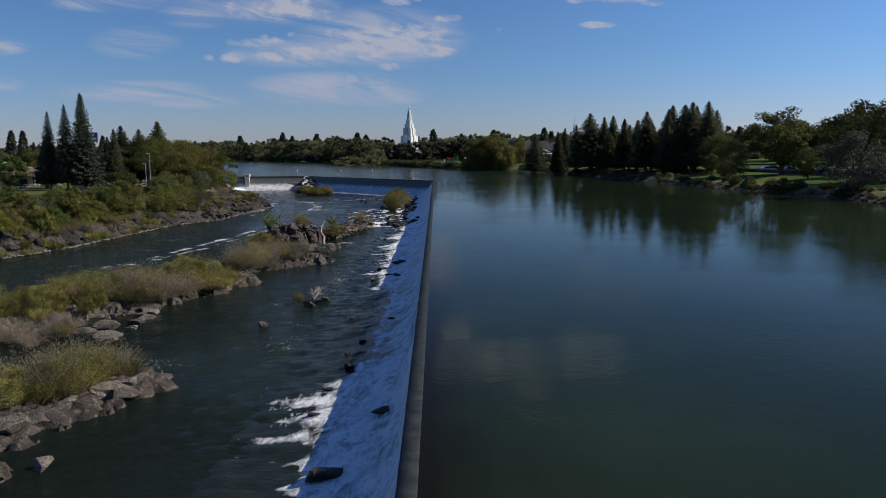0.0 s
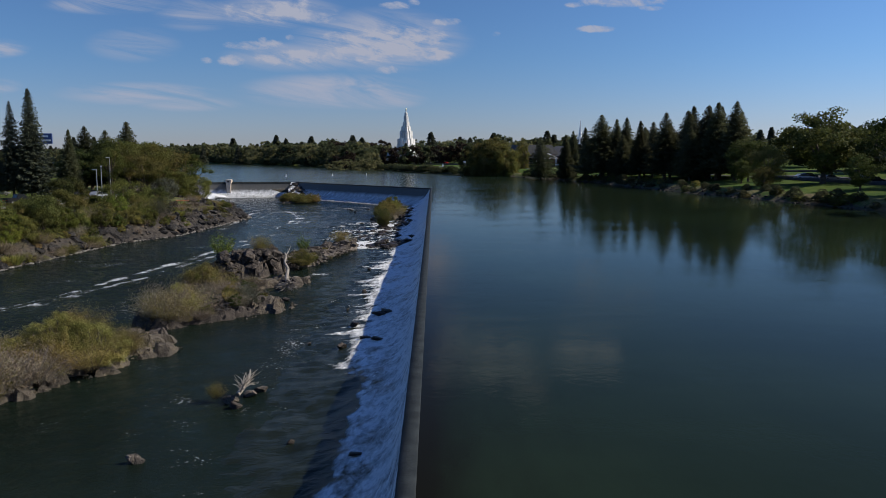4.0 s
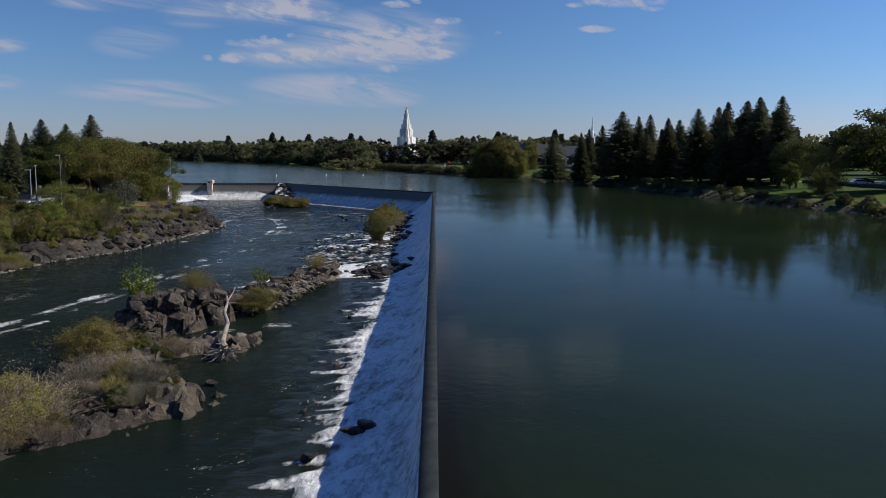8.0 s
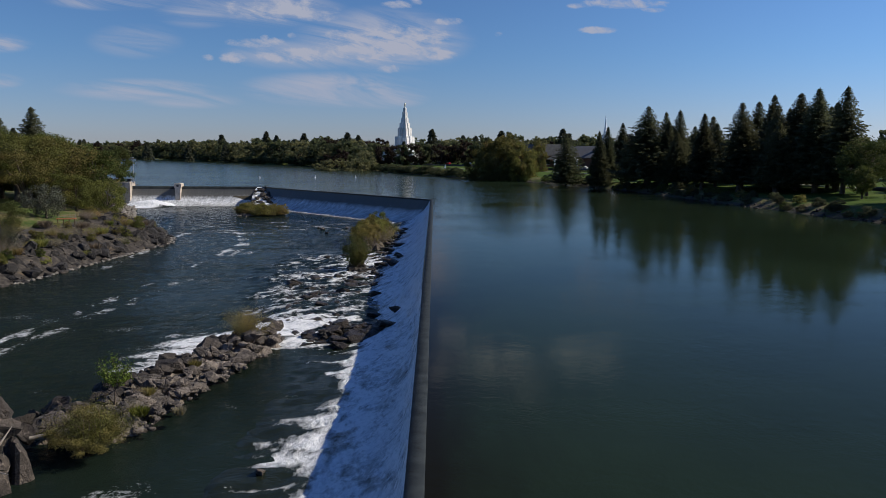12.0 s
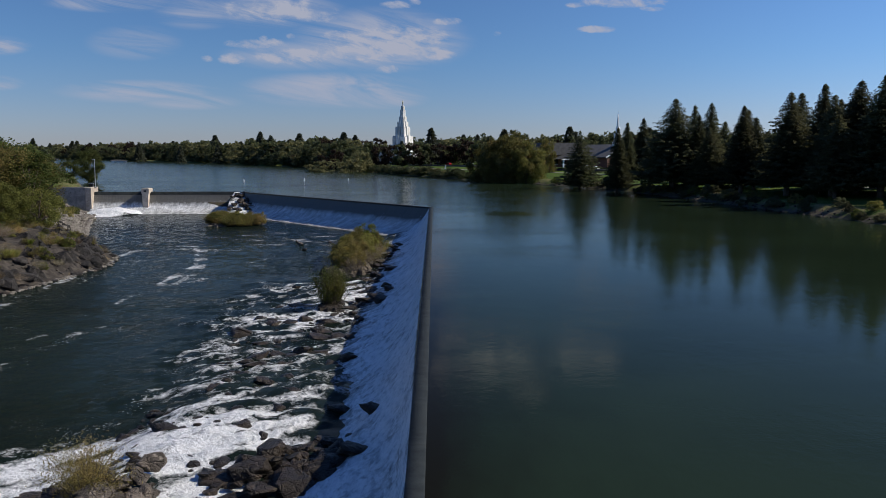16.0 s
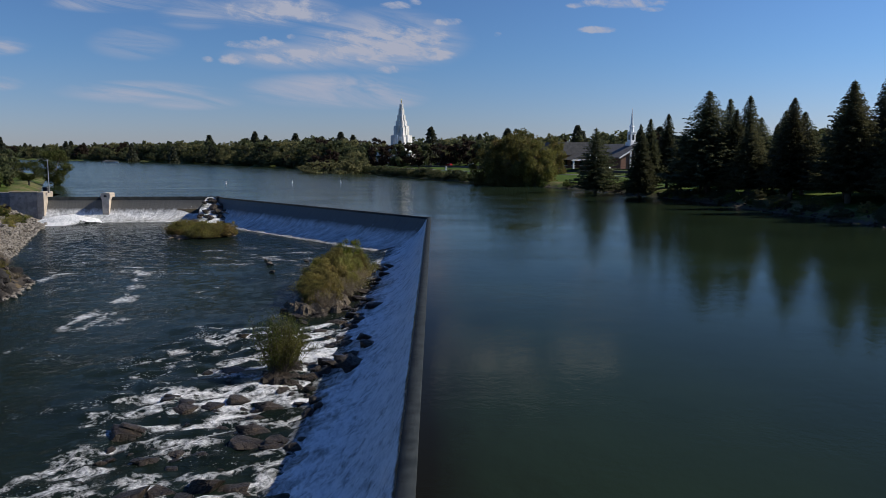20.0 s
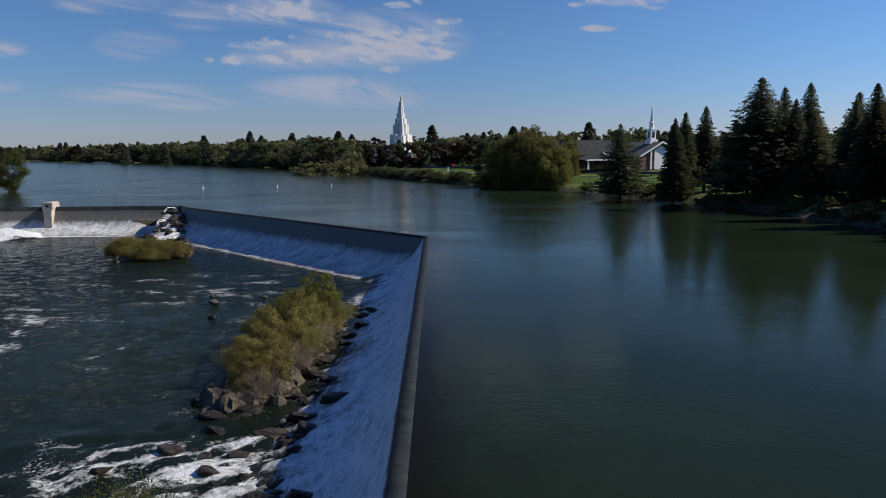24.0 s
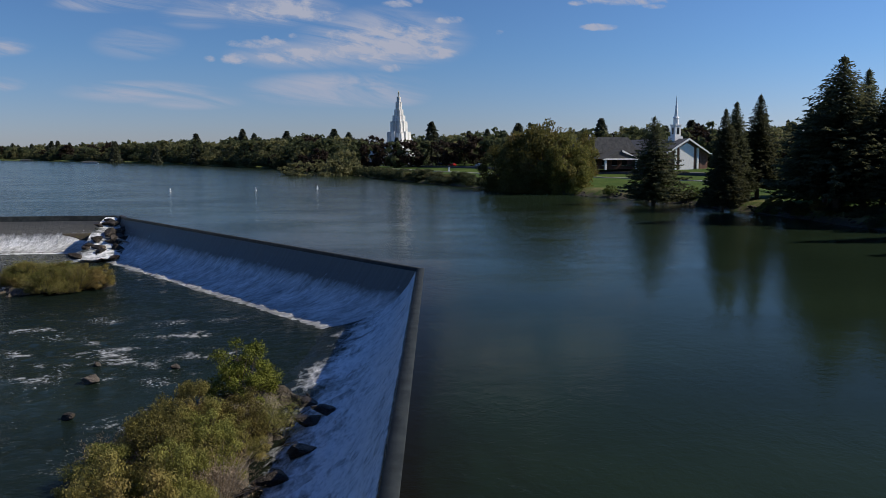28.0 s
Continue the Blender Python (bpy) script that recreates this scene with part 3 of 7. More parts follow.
rest = vv[4 * c:] + [bm.verts.new((x, y, 0.0)) for x, y in ring[c:]]
bm.faces.new(rest)
bmesh.ops.triangulate(bm, faces=bm.faces)
for f in bm.faces:
    if f.normal.z < 0:
        f.normal_flip()
me = bpy.data.meshes.new("water")
bm.to_mesh(me)
bm.free()
me.materials.append(POOL)
tagged(new("water", me), "smooth dark green river pool above the weir", "water", kind="structure")

SPAN = (1.0, 0.76, 0.55, 0.55)       # how far the spillway of each stretch reaches
PROFILE = np.array([(0.50, -0.02), (0.58, -0.25), (0.72, -0.9), (1.0, -1.6), (1.5, -2.1), (2.2, -2.45), (3.0, -2.7), (3.8, -2.9), (4.6, -3.06), (5.6, -3.17), (6.8, -3.23), (8.0, -3.30), (8.8, -3.5), (9.6, -4.0)])
DEEP = np.array([(0.50, -0.02), (0.60, -0.10), (0.85, -0.55), (1.2, -1.2), (1.8, -2.0), (2.5, -2.75), (3.4, -3.4), (4.5, -3.95), (5.6, -4.35), (6.8, -4.7), (8.0, -4.95), (8.6, -5.06), (9.2, -5.3)])


BAR = np.array([(-11.5, 176), (-14.5, 166), (-16.5, 156), (-19, 149), (-20.5, 140), (-19, 128), (-22, 116), (-26, 104), (-31, 95), (-36, 86), (-30, 78), (-31, 68), (-40, 50), (-48, 20)], float)
RISE = 1.7                           # how far the channel inside the rock bar stands above the river


def raised(x, y):
    """Moves a point of the island chart (drawn at river level) up to the channel's level; gives its place, level and scale."""
    if not (-40 < x < -2 and y < 205):
        return x, y, W_LOW, 1.0
    lev = W_LOW + RISE * float(smooth(y, 205, 168))
    k = (9.2 - lev) / 14.2
    return 0.5 + k * (x - 0.5), y - 45 * (1 - k), lev, k


BARLINE = np.array([raised(x, y)[:2] if x > -40 else (x * 0.88, y - 5.4) for x, y in BAR])[::-1]


def channel(x, y):
    """Level of the moving water: higher inside the bar, falling through the rapids."""
    bx = np.interp(y, BARLINE[:, 1], BARLINE[:, 0])
    inside = smooth(x - bx, -6.5, -0.8)
    return W_LOW + RISE * smooth(y, 204, 160) * inside, inside


def apron_z(x, y):
    """Height of the apron or of the water, whichever is higher."""
    w = float(smooth(y, 178, 160))
    a = w * float(np.interp(-x, PROFILE[:, 0], PROFILE[:, 1])) + (1 - w) * float(np.interp(-x, DEEP[:, 0], DEEP[:, 1]))
    return max(float(channel(x, y)[0]), a)


def even(p):
    run = np.concatenate([[0], np.cumsum(np.hypot(*np.diff(p, axis=0).T))])
    s = np.linspace(0, run[-1], 60)
    return np.interp(s, run, p[:, 0]), np.interp(s, run, p[:, 1]), s


(dA, zA, fine_s), (dB, zB, _) = even(PROFILE), even(DEEP)

weir = tagged(new("weir"), "long low concrete river weir with water spilling over it", "weir", kind="structure")
rows = [offsets([d * s for s in SPAN]) for d in dB]
rows_a = [offsets([d * s for s in SPAN]) for d in dA]
for seg, (pname, step) in enumerate((("spillway", 0.45), ("spillway", 0.5), ("spillway", 0.5), ("spillway", 0.5))):
    length = np.linalg.norm(np.subtract(CREST[seg + 1], CREST[seg]))
    n = int((length - (140 if seg == 0 else 0)) / step) + 2
    f0 = 140.0 / length if seg == 0 else 0.0
    ts = np.linspace(f0, 1, n)
    V, RUN, FALL = [], [], []
    for k in range(len(fine_s)):
        a, b = np.array(rows[k][seg]), np.array(rows[k][seg + 1])
        line = a + ts[:, None] * (b - a)
        s = fine_s[k]
        along = ts * length
        z = np.full(n, zB[k])
        if seg == 0:
            near = smooth(line[:, 1], 178, 160)
            line[:, 0] += near * (rows_a[k][0][0] - rows[k][0][0])
            z = zB[k] + near * (zA[k] - zB[k])
        amp = 0.02 + 0.13 * smooth(s, 2.0, 5.5)
        bumps = amp * fbm(np.full(n, s) * 0.6, along, 2.1, seg + 2.0) + 0.6 * amp * fbm(np.full(n, s), along, 0.5, seg + 5.0)
        V.append(np.column_stack([line, z + bumps]))
        RUN.append(np.column_stack([along * (1.0 if seg == 0 else 1.5) + seg * 300, np.full(n, s) * (1.0 if seg == 0 else 0.45), np.zeros(n)]))
        # density of the foam: none on the glassy top, whole below it, tongues over the foot
        xs = np.full(n, s)
        if seg == 0:
            far = 1.0 - near
            out = np.interp(s, fine_s, dA)
            quiet = smooth(line[:, 1], 72, 79) * smooth(line[:, 1], 107, 97)
            edge = 4.0 - 1.1 * quiet + 0.35 * fbm(along, along * 0 + 1.0, 0.9, 3.0)
            tongue = np.clip(0.28 + 0.75 * fbm(along, along * 0 + 0.06 * s, 1.35, 4.0) + 0.5 * fbm(along, xs * 0.15, 0.33, 6.0) + 0.5 * 0.4 * fbm(along, xs * 0.2, 3.1, 5.0), 0, 1.3) * (1 - 0.85 * quiet)
            ragged = np.clip(1 - (out - edge) / (0.35 + 0.6 * smooth(line[:, 1], 92, 104) + 4.6 * tongue), 0, 1)
            dn = np.where(out < edge, 0.80 + 0.12 * fbm(xs * 0.9, along, 0.5, 8.0) + 0.12 * fbm(xs * 1.6, along, 1.3, 4.0) - 0.18 * quiet * smooth(out, 0.9, 2.4) * (0.7 + 0.8 * fbm(xs * 0.5, along, 0.8, 2.0)), 0.08 + 0.76 * ragged ** 0.45)
            dn = dn + np.where(out < edge, 0.0, 0.5) * ragged * fbm(out * 0.8 + np.zeros(n), along, 1.9, 7.0)
            dn = dn - 0.22 * np.clip(fbm(xs * 1.5, along, 0.8, 6.0), 0, 1) * smooth(out, 1.2, 2.6)
            dn = dn * smooth(s, 0.05, 0.18)
            df = np.interp(s, [0, 0.12, 0.3, 4.5, 6.5, 8.5, 10.5, 12], [0.1, 0.4, 0.92, 0.84, 0.68, 0.42, 0.22, 0.1]) - (0.22 * fbm(xs * 0.3, along, 0.62, 3.0) + 0.2 * fbm(xs * 0.3, along, 0.17, 1.0)) * smooth(s, 3.0, 6)
            FALL.append(np.clip(near * dn + far * df, 0, 1))
        else:
            top = 2.5 if seg == 1 else 2.9
            FALL.append(np.interp(s, [0, top * 0.75, top * 1.1, top * 1.6, 6.0, 9, 11], [0.05, 0.18, 0.55, 0.95, 0.92, 0.7, 0.4]) + 0 * along)
    V, k = np.concatenate(V), len(fine_s)
    i, j = np.meshgrid(np.arange(k - 1), np.arange(n - 1), indexing="ij")
    q = np.stack([i * n + j, i * n + j + 1, (i + 1) * n + j + 1, (i + 1) * n + j], -1).reshape(-1, 4)[:, ::-1]
    me = mesh_np("spill_water", V, q, SPILL if seg == 0 else CURTAIN, True)
    attr(me, "run", np.concatenate(RUN), "FLOAT_VECTOR")
    attr(me, "fall", np.concatenate(FALL))
    o = new("spill_water", me)
    o.parent = weir
    tagged(o, "white water streaming down the weir's sloping face")


def strip(pname, rows_dz, mat, label, segs=None, cut=0.0):
    """A solid strip along the crest from cross-section points (offset, height)."""
    lines = [offsets([d] * 4) for d, _ in rows_dz]
    m, k = len(rows_dz), len(CREST)
    v = np.array([[*lines[r][c], rows_dz[r][1]] for c in range(k) for r in range(m)])
    q = [[c * m + r, (c + 1) * m + r, (c + 1) * m + (r + 1) % m, c * m + (r + 1) % m] for c in range(k - 1) for r in range(m)]
    o = new(pname, mesh_np(pname, v, np.array(q), mat))
    o.parent = weir
    return tagged(o, label)


strip("crest", [(0.52, 0.03), (0.52, -6.0), (-0.04, -6.0), (-0.04, 0.0), (0.0, 0.03)], WET, "wet grey concrete weir crest")

# ---------------------------------------------------------------- river below the weir
ly = np.arange(20, 346, 0.6)
lx = np.concatenate([np.arange(-150, -70, 4.0), np.arange(-70, -1.4, 0.5)])
X, Y = np.meshgrid(lx, ly, indexing="ij")
nx, ny = X.shape
x, y = X.ravel(), Y.ravel()


def seg_dist(x, y, pts):
    """Distance from points to a polyline, and how far along it (0 to 1)."""
    best, where = np.full(x.shape, 1e9), np.zeros(x.shape)
    for k, (p, q) in enumerate(zip(pts, pts[1:])):
        p, q = np.array(p, float), np.array(q, float)
        d = q - p
        s = np.clip(((x - p[0]) * d[0] + (y - p[1]) * d[1]) / (d @ d), 0, 1)
        r = np.hypot(x - p[0] - s * d[0], y - p[1] - s * d[1])
        where = np.where(r < best, (k + s) / (len(pts) - 1), where)
        best = np.minimum(best, r)
    return best, where


foam = 0.17 * smooth(fbm(x * 0.6, y, 0.16, 3.3), -0.1, 0.5) + 0.06
reach = 8.0 + 2.0 * fbm(y, y * 0 + 2, 0.55, 3.0)
main = smooth(-x, reach + 2.2, reach - 1.8) * (y < 262)
foam = np.maximum(foam, main * np.where(y < 168, 0.29, np.where(y < 236, 0.5, 0.2)) * (0.75 + 0.5 * fbm(x * 0.3, y, 0.8, 6.0)))
# rapids over the rock bar
rap = (smooth(y, 163, 170) * smooth(y, 234, 224)) * smooth(-x, 3, 6) * smooth(x + 18 + (y - 195) * 0.10 + 4.0 * fbm(x, y, 0.3, 7.0), -5.0, 4.0)
surge = smooth(y, 160, 165) * smooth(y, 182, 170) * smooth(-x, 4, 8) * smooth(-x, 26, 19)
down, cross = -0.85 * x - 0.5 * y, 0.5 * x - 0.85 * y
wisps = 1 - np.abs(fbm(down * 0.35, cross, 1.0, 8.0)) * 2.6
foam = np.maximum(foam, rap * (0.26 + 0.15 * smooth(y, 194, 206) * smooth(-x, 15, 10) + 0.30 * wisps + 0.20 * fbm(down * 0.4, cross * 0.8, 0.45, 2.0) + 0.12 * fbm(x, y, 1.6, 2.0)) + surge * (0.52 + 0.32 * fbm(down * 0.4, cross, 0.8, 4.0)))
# foot of the slanting stretch and of the far stretch
for off, seg, wd, amt in ((5.9, 1, 0.7, 0.66), (4.6, 2, 2.2, 1.0), (4.6, 3, 3.2, 1.0)):
    o = offsets([9.0, off, off, off])
    dd, _ = seg_dist(x, y, [o[seg], o[seg + 1]])
    foam = np.maximum(foam, amt * smooth(dd + 0.5 * fbm(x, y, 0.9, 1.5) + 0.3 * fbm(x, y, 2.7, 3.5), wd, wd * 0.2))
# churned water by the abutment and the rock chute
for cx, cy, rr, amt in ((-77, 326, 9.0, 1.0), (-46, 325, 4.5, 0.9)):
    foam = np.maximum(foam, amt * smooth(np.hypot(x - cx, (y - cy) * 1.1) + 2.0 * fbm(x, y, 0.5, 2.2), rr, rr * 0.3))
caps = smooth(y, 246, 256) * smooth(y, 294, 280) * smooth(x, -62, -50) * smooth(-x, 10, 14)
foam = np.maximum(foam, caps * (0.33 + 0.22 * fbm(x * 0.5, y * 1.5, 0.5, 2.0)))
foam = np.maximum(foam, 0.24 * smooth(fbm(x * 0.6 + 0.3 * y, y * 0.5, 0.2, 6.1), 0.0, 0.5) * (y > 175))
# current lines, broken and thin
gap = smooth(fbm(x * 0.5, y, 0.23, 4.4), -0.45, 0.25)
for pts, wd, amt in (([(-36, 262), (-30, 240), (-30, 215), (-31, 190), (-33, 165), (-37, 140), (-43, 118), (-50, 100)], 0.9, 0.52), ([(-35, 262), (-28.5, 238), (-28, 212), (-29, 188), (-31, 165), (-35, 140), (-41, 118), (-48, 100)], 0.7, 0.47),
                     ([(-27, 236), (-27, 205), (-29, 180)], 3.0, 0.46), ([(-60, 283), (-48, 276), (-36, 272), (-22, 272)], 3.0, 0.47),
                     ([(-26, 276), (-18, 268), (-12, 266)], 3.0, 0.52), ([(-33, 150), (-38, 132), (-46, 112)], 1.2, 0.52), ([(-70, 318), (-58, 306), (-46, 290), (-36, 262)], 3.0, 0.46), ([(-44, 258), (-42, 236), (-40, 205)], 1.5, 0.5),
                     ([(-22, 250), (-25, 238), (-27, 225)], 1.6, 0.52), ([(-9, 98), (-14, 84), (-17, 74)], 3.0, 0.40), ([(-7.5, 140), (-10, 120), (-11, 100)], 2.2, 0.40), ([(-34, 262), (-40, 240), (-38, 215)], 2.0, 0.46), ([(-13, 146), (-16, 145), (-19, 141)], 1.2, 0.52), ([(-24, 132), (-27, 126), (-31, 118)], 1.0, 0.52)):
    pts = [raised(*p)[:2] if p[0] > -26 else p for p in pts]
    dd, _ = seg_dist(x, y, pts)
    foam = np.maximum(foam, amt * smooth(dd + 1.0 * fbm(x, y, 0.4, 5.0), wd * 1.3, 0.0) * (0.62 + 0.38 * gap) * (1.1 if wd < 1.6 else 0.9))
flow, inside = channel(x, y)
step_down = smooth(inside, 0.05, 0.35) * smooth(inside, 0.98, 0.7) * smooth(y, 182, 165) * smooth(y, 100, 116)
foam = np.maximum(foam, step_down * (0.48 + 0.28 * fbm(x, y, 0.5, 3.0)))
lump = 0.05 * fbm(x * 0.7, y, 1.3, 2.0) + 0.03 * fbm(x * 0.8, y, 3.1, 4.0) + (0.30 * rap + 0.12 * main) * fbm(x, y, 1.1, 9.0) + 0.15 * rap
spray = smooth(np.hypot((x + 75.5) / 7.0, (y - 329.5) / 5.0) + 0.25 * fbm(x, y, 0.7, 2.0), 1.1, 0.2) + 0.7 * smooth(np.hypot((x + 71.5) / 2.4, (y - 331.0) / 2.6), 1.1, 0.2)
foam = np.maximum(foam, smooth(spray, 0.02, 0.2))
Z = flow + lump + 1.5 * spray * (1 + 0.35 * fbm(x, y, 1.5, 3.0)) + 0.10 * smooth(x, -12, -8) * (y > 180) * (y < 262)
ii, jj = np.meshgrid(np.arange(nx - 1), np.arange(ny - 1), indexing="ij")
quads = np.stack([ii * ny + jj, (ii + 1) * ny + jj, (ii + 1) * ny + jj + 1, ii * ny + jj + 1], -1).reshape(-1, 4)
me = mesh_np("water", np.stack([x, y, Z], 1), quads, LOWER, True)
attr(me, "foam", np.clip(foam, 0, 1))
tagged(new("water", me), "dark fast river below the weir with streaks of foam", "water", kind="structure")
# quiet reach behind the start
me = mesh_np("water", [(-150, -150, W_LOW), (-1.4, -150, W_LOW), (-1.4, 20, W_LOW), (-150, 20, W_LOW)], [[0, 1, 2, 3]], LOWER)
attr(me, "foam", [0.1, 0.1, 0.1, 0.1])
tagged(new("water", me), "dark river water", "water", kind="structure")

# pier in the far stretch and the abutment
pier = tagged(new("weir_pier"), "pale concrete pier standing in the weir", "pier")
part("shaft", prism([(-0.5, -6.0), (0.6, -6.0), (0.75, -0.6), (0.95, -0.1), (0.95, 0.75), (0.7, 0.9), (-0.6, 0.9), (-0.9, 0.75), (-0.9, 0.0), (-0.7, -0.6)], -2.6, 0.9), PALE, pier)
# no hole is cut: a dark slab on the face gives the opening's shade
part("opening", boxes((-0.3, -2.63, 0.0, 0.3, -2.55, 0.45)), DARK, pier, "dark slab standing for a square opening's shade")
pier.matrix_basis = pose(-69.4, 336.2, 0, 0, 0, 5)
ab = tagged(new("abutment"), "weathered concrete abutment wall at the bank", "abutment", kind="structure")
part("end_wall", boxes((-0.7, -3.4, -6.0, 0.7, 1.6, 1.15), bevel=0.05), PALE, ab, "pale end wall")
part("wing_wall", boxes((-6.4, -3.1, -4.5, -0.72, -2.5, 1.05), bevel=0.05), CONCRETE, ab)
part("back_wall", boxes((-26, -0.4, -2.0, -6.42, 0.3, 0.95), bevel=0.05), CONCRETE, ab)
part("coping", boxes((-6.4, -3.2, 1.054, -0.72, -2.4, 1.22)), PALE, ab)
ab.matrix_basis = pose(-82.3, 335.4, 0, 0, 0, 4)

# white cascade where the two stretches meet
n, m = 40, 16
u, v = np.meshgrid(np.linspace(0, 1, n), np.linspace(-1, 1, m), indexing="ij")
cx = np.interp(u, [0, 0.3, 0.7, 1], [-47.0, -46.2, -44.6, -43.6]) + v * np.interp(u, [0, 0.3, 1], [1.2, 2.2, 4.2])
cy = np.interp(u, [0, 0.3, 0.7, 1], [336.6, 333.0, 327.4, 321.5]) + v * 0.8
cz = np.interp(u, [0, 0.12, 0.4, 0.75, 1], [-0.1, -0.5, -2.0, -3.9, -5.1]) + 0.5 * u * (1 - v**2) + u * 0.35 * fbm(cx, cy, 0.9, 3.0) + u * 0.18 * fbm(cx, cy, 2.6, 5.0)
i, j = np.meshgrid(np.arange(n - 1), np.arange(m - 1), indexing="ij")
q = np.stack([i * m + j, i * m + j + 1, (i + 1) * m + j + 1, (i + 1) * m + j], -1).reshape(-1, 4)
me = mesh_np("cascade", np.column_stack([cx.ravel(), cy.ravel(), cz.ravel()]), q, SPILL, True)
attr(me, "run", np.column_stack([cx.ravel(), cy.ravel(), 0 * cx.ravel()]), "FLOAT_VECTOR")
attr(me, "fall", 0.66 - 0.3 * fbm(cx.ravel(), cy.ravel(), 0.7, 8.0))
o = new("cascade", me)
o.parent = weir
tagged(o, "white cascade tumbling over rocks at the corner")

# ---------------------------------------------------------------- rocks
def rock_mesh(name, seed, mat, sub=3, flat=0.7, blocky=0.24):
    rng = np.random.default_rng(seed)
    bm = bmesh.new()
    bmesh.ops.create_icosphere(bm, subdivisions=sub, radius=1.0)
    cuts = rng.normal(0, 1, (15, 3))
    cuts /= np.linalg.norm(cuts, axis=1)[:, None]
    lim = rng.uniform(0.42, 0.78, 15)
    off = Vector(rng.uniform(-50, 50, 3))
    for v in bm.verts:
        q = Vector(v.co)
        q = q * (1 + 0.30 * noise.noise(q * 1.5 + off) + 0.16 * noise.noise(q * 3.4 + off))
        p = np.array(q)
        for c, l in zip(cuts, lim):
            k = p @ c
            if k > l:
                p = p - c * (k - l) * (0.72 + blocky)
        q = Vector(p)
        q = q * (1 + 0.07 * noise.noise(q * 3.1 + off) + 0.055 * noise.noise(q * 6.3 + off) + 0.03 * noise.noise(q * 13.0 + off))
        q.z *= flat
        v.co = q
    me = bpy.data.meshes.new(name)
    bm.to_mesh(me)
    bm.free()
    for p in me.polygons:
        p.use_smooth = True
    me.set_sharp_from_angle(angle=radians(24))
    me.materials.append(mat)
    return me


PALESTONE = stone("pale washed stone", (0.20, 0.18, 0.15), (0.34, 0.31, 0.27), (0.42, 0.39, 0.35))
DARKROCKS = [rock_mesh("boulder", 10 + k, BASALT, 4, 0.72) for k in range(6)]
BANKROCKS = [rock_mesh("boulder", 110 + k, BANKLAVA, 3, 0.75) for k in range(5)]
TANROCKS = [rock_mesh("boulder", 30 + k, TANROCK, 4, 0.68) for k in range(6)]
WETROCKS = [rock_mesh("boulder", 50 + k, WETROCK, 4, 0.55) for k in range(5)]
SMALLROCKS = [rock_mesh("stone", 70 + k, BASALT, 2, 0.7) for k in range(4)]
SLABS = [rock_mesh("slab", 90 + k, TANROCK, 4, 0.52) for k in range(3)]
rr = random.Random(5)


def rock(meshes, x, y, z, s, label, group, sink=0.3, sx=1.0, rz=None, sz=1.0, name="boulder"):
    """A rock; z None puts it on the apron or in the water."""
    x, y, lev, k = raised(x, y)
    z, s = (apron_z(x, y) if z is None else z - W_LOW + lev), s * k
    o = new(name, rr.choice(meshes))
    o.matrix_basis = pose(x, y, z + s * sz * (0.5 - sink), rr.uniform(-12, 12), rr.uniform(-12, 12), rr.uniform(0, 360) if rz is None else rz) @ Matrix.Diagonal((s * sx, s, s * sz, 1))
    return tagged(o, label, "rock", group)


def rubble(name, meshes, pts, label):
    """Many small stones joined into one object."""
    vs, fs, n = [], [], 0
    base = []
    for me in meshes:
        co = np.empty(len(me.vertices) * 3, np.float32)
        me.vertices.foreach_get("co", co)
        tri = np.empty(len(me.polygons) * 3, np.int32)
        me.polygons.foreach_get("vertices", tri)
        base.append((co.reshape(-1, 3), tri.reshape(-1, 3)))
    rng = np.random.default_rng(len(pts))
    for x, y, z, s in pts:
        v, f = base[rng.integers(len(base))]
        a = rng.uniform(0, 6.28)
        c, sn = np.cos(a), np.sin(a)
        m = np.array([[c, -sn, 0], [sn, c, 0], [0, 0, 1]]) * s * rng.uniform(0.75, 1.25, 3)
        vs.append(v @ m.T + (x, y, z))
        fs.append(f + n)
        n += len(v)
    o = new(name, mesh_np(name, np.concatenate(vs), np.concatenate(fs), meshes[0].materials[0], True))
    return tagged(o, label, "stones", kind="stuff")


def cells(x, y, size, seed, rise=1.0, tilt=0.35):
    """Fractured rock: each point takes the tilted top of its nearest block."""
    rng = np.random.default_rng(seed)
    x = x + 0.25 * size * fbm(x, y, 1.6 / size, seed)
    y = y + 0.25 * size * fbm(y, x, 1.7 / size, seed + 1)
    gi, gj = np.floor(x / size).astype(int), np.floor(y / size).astype(int)
    table = rng.uniform(0, 1, (64, 64, 5))
    best, out = np.full(x.shape, 1e9), np.zeros(x.shape)
    for a in (-1, 0, 1):
        for b in (-1, 0, 1):
            k = table[(gi + a) % 64, (gj + b) % 64]
            px, py = (gi + a + k[:, 0]) * size, (gj + b + k[:, 1]) * size
            d = np.hypot(x - px, y - py)
            h = rise * k[:, 2] + tilt * ((k[:, 3] - 0.5) * (x - px) + (k[:, 4] - 0.5) * (y - py)) * 2
            out = np.where(d < best, h, out)
            best = np.minimum(best, d)
    return out


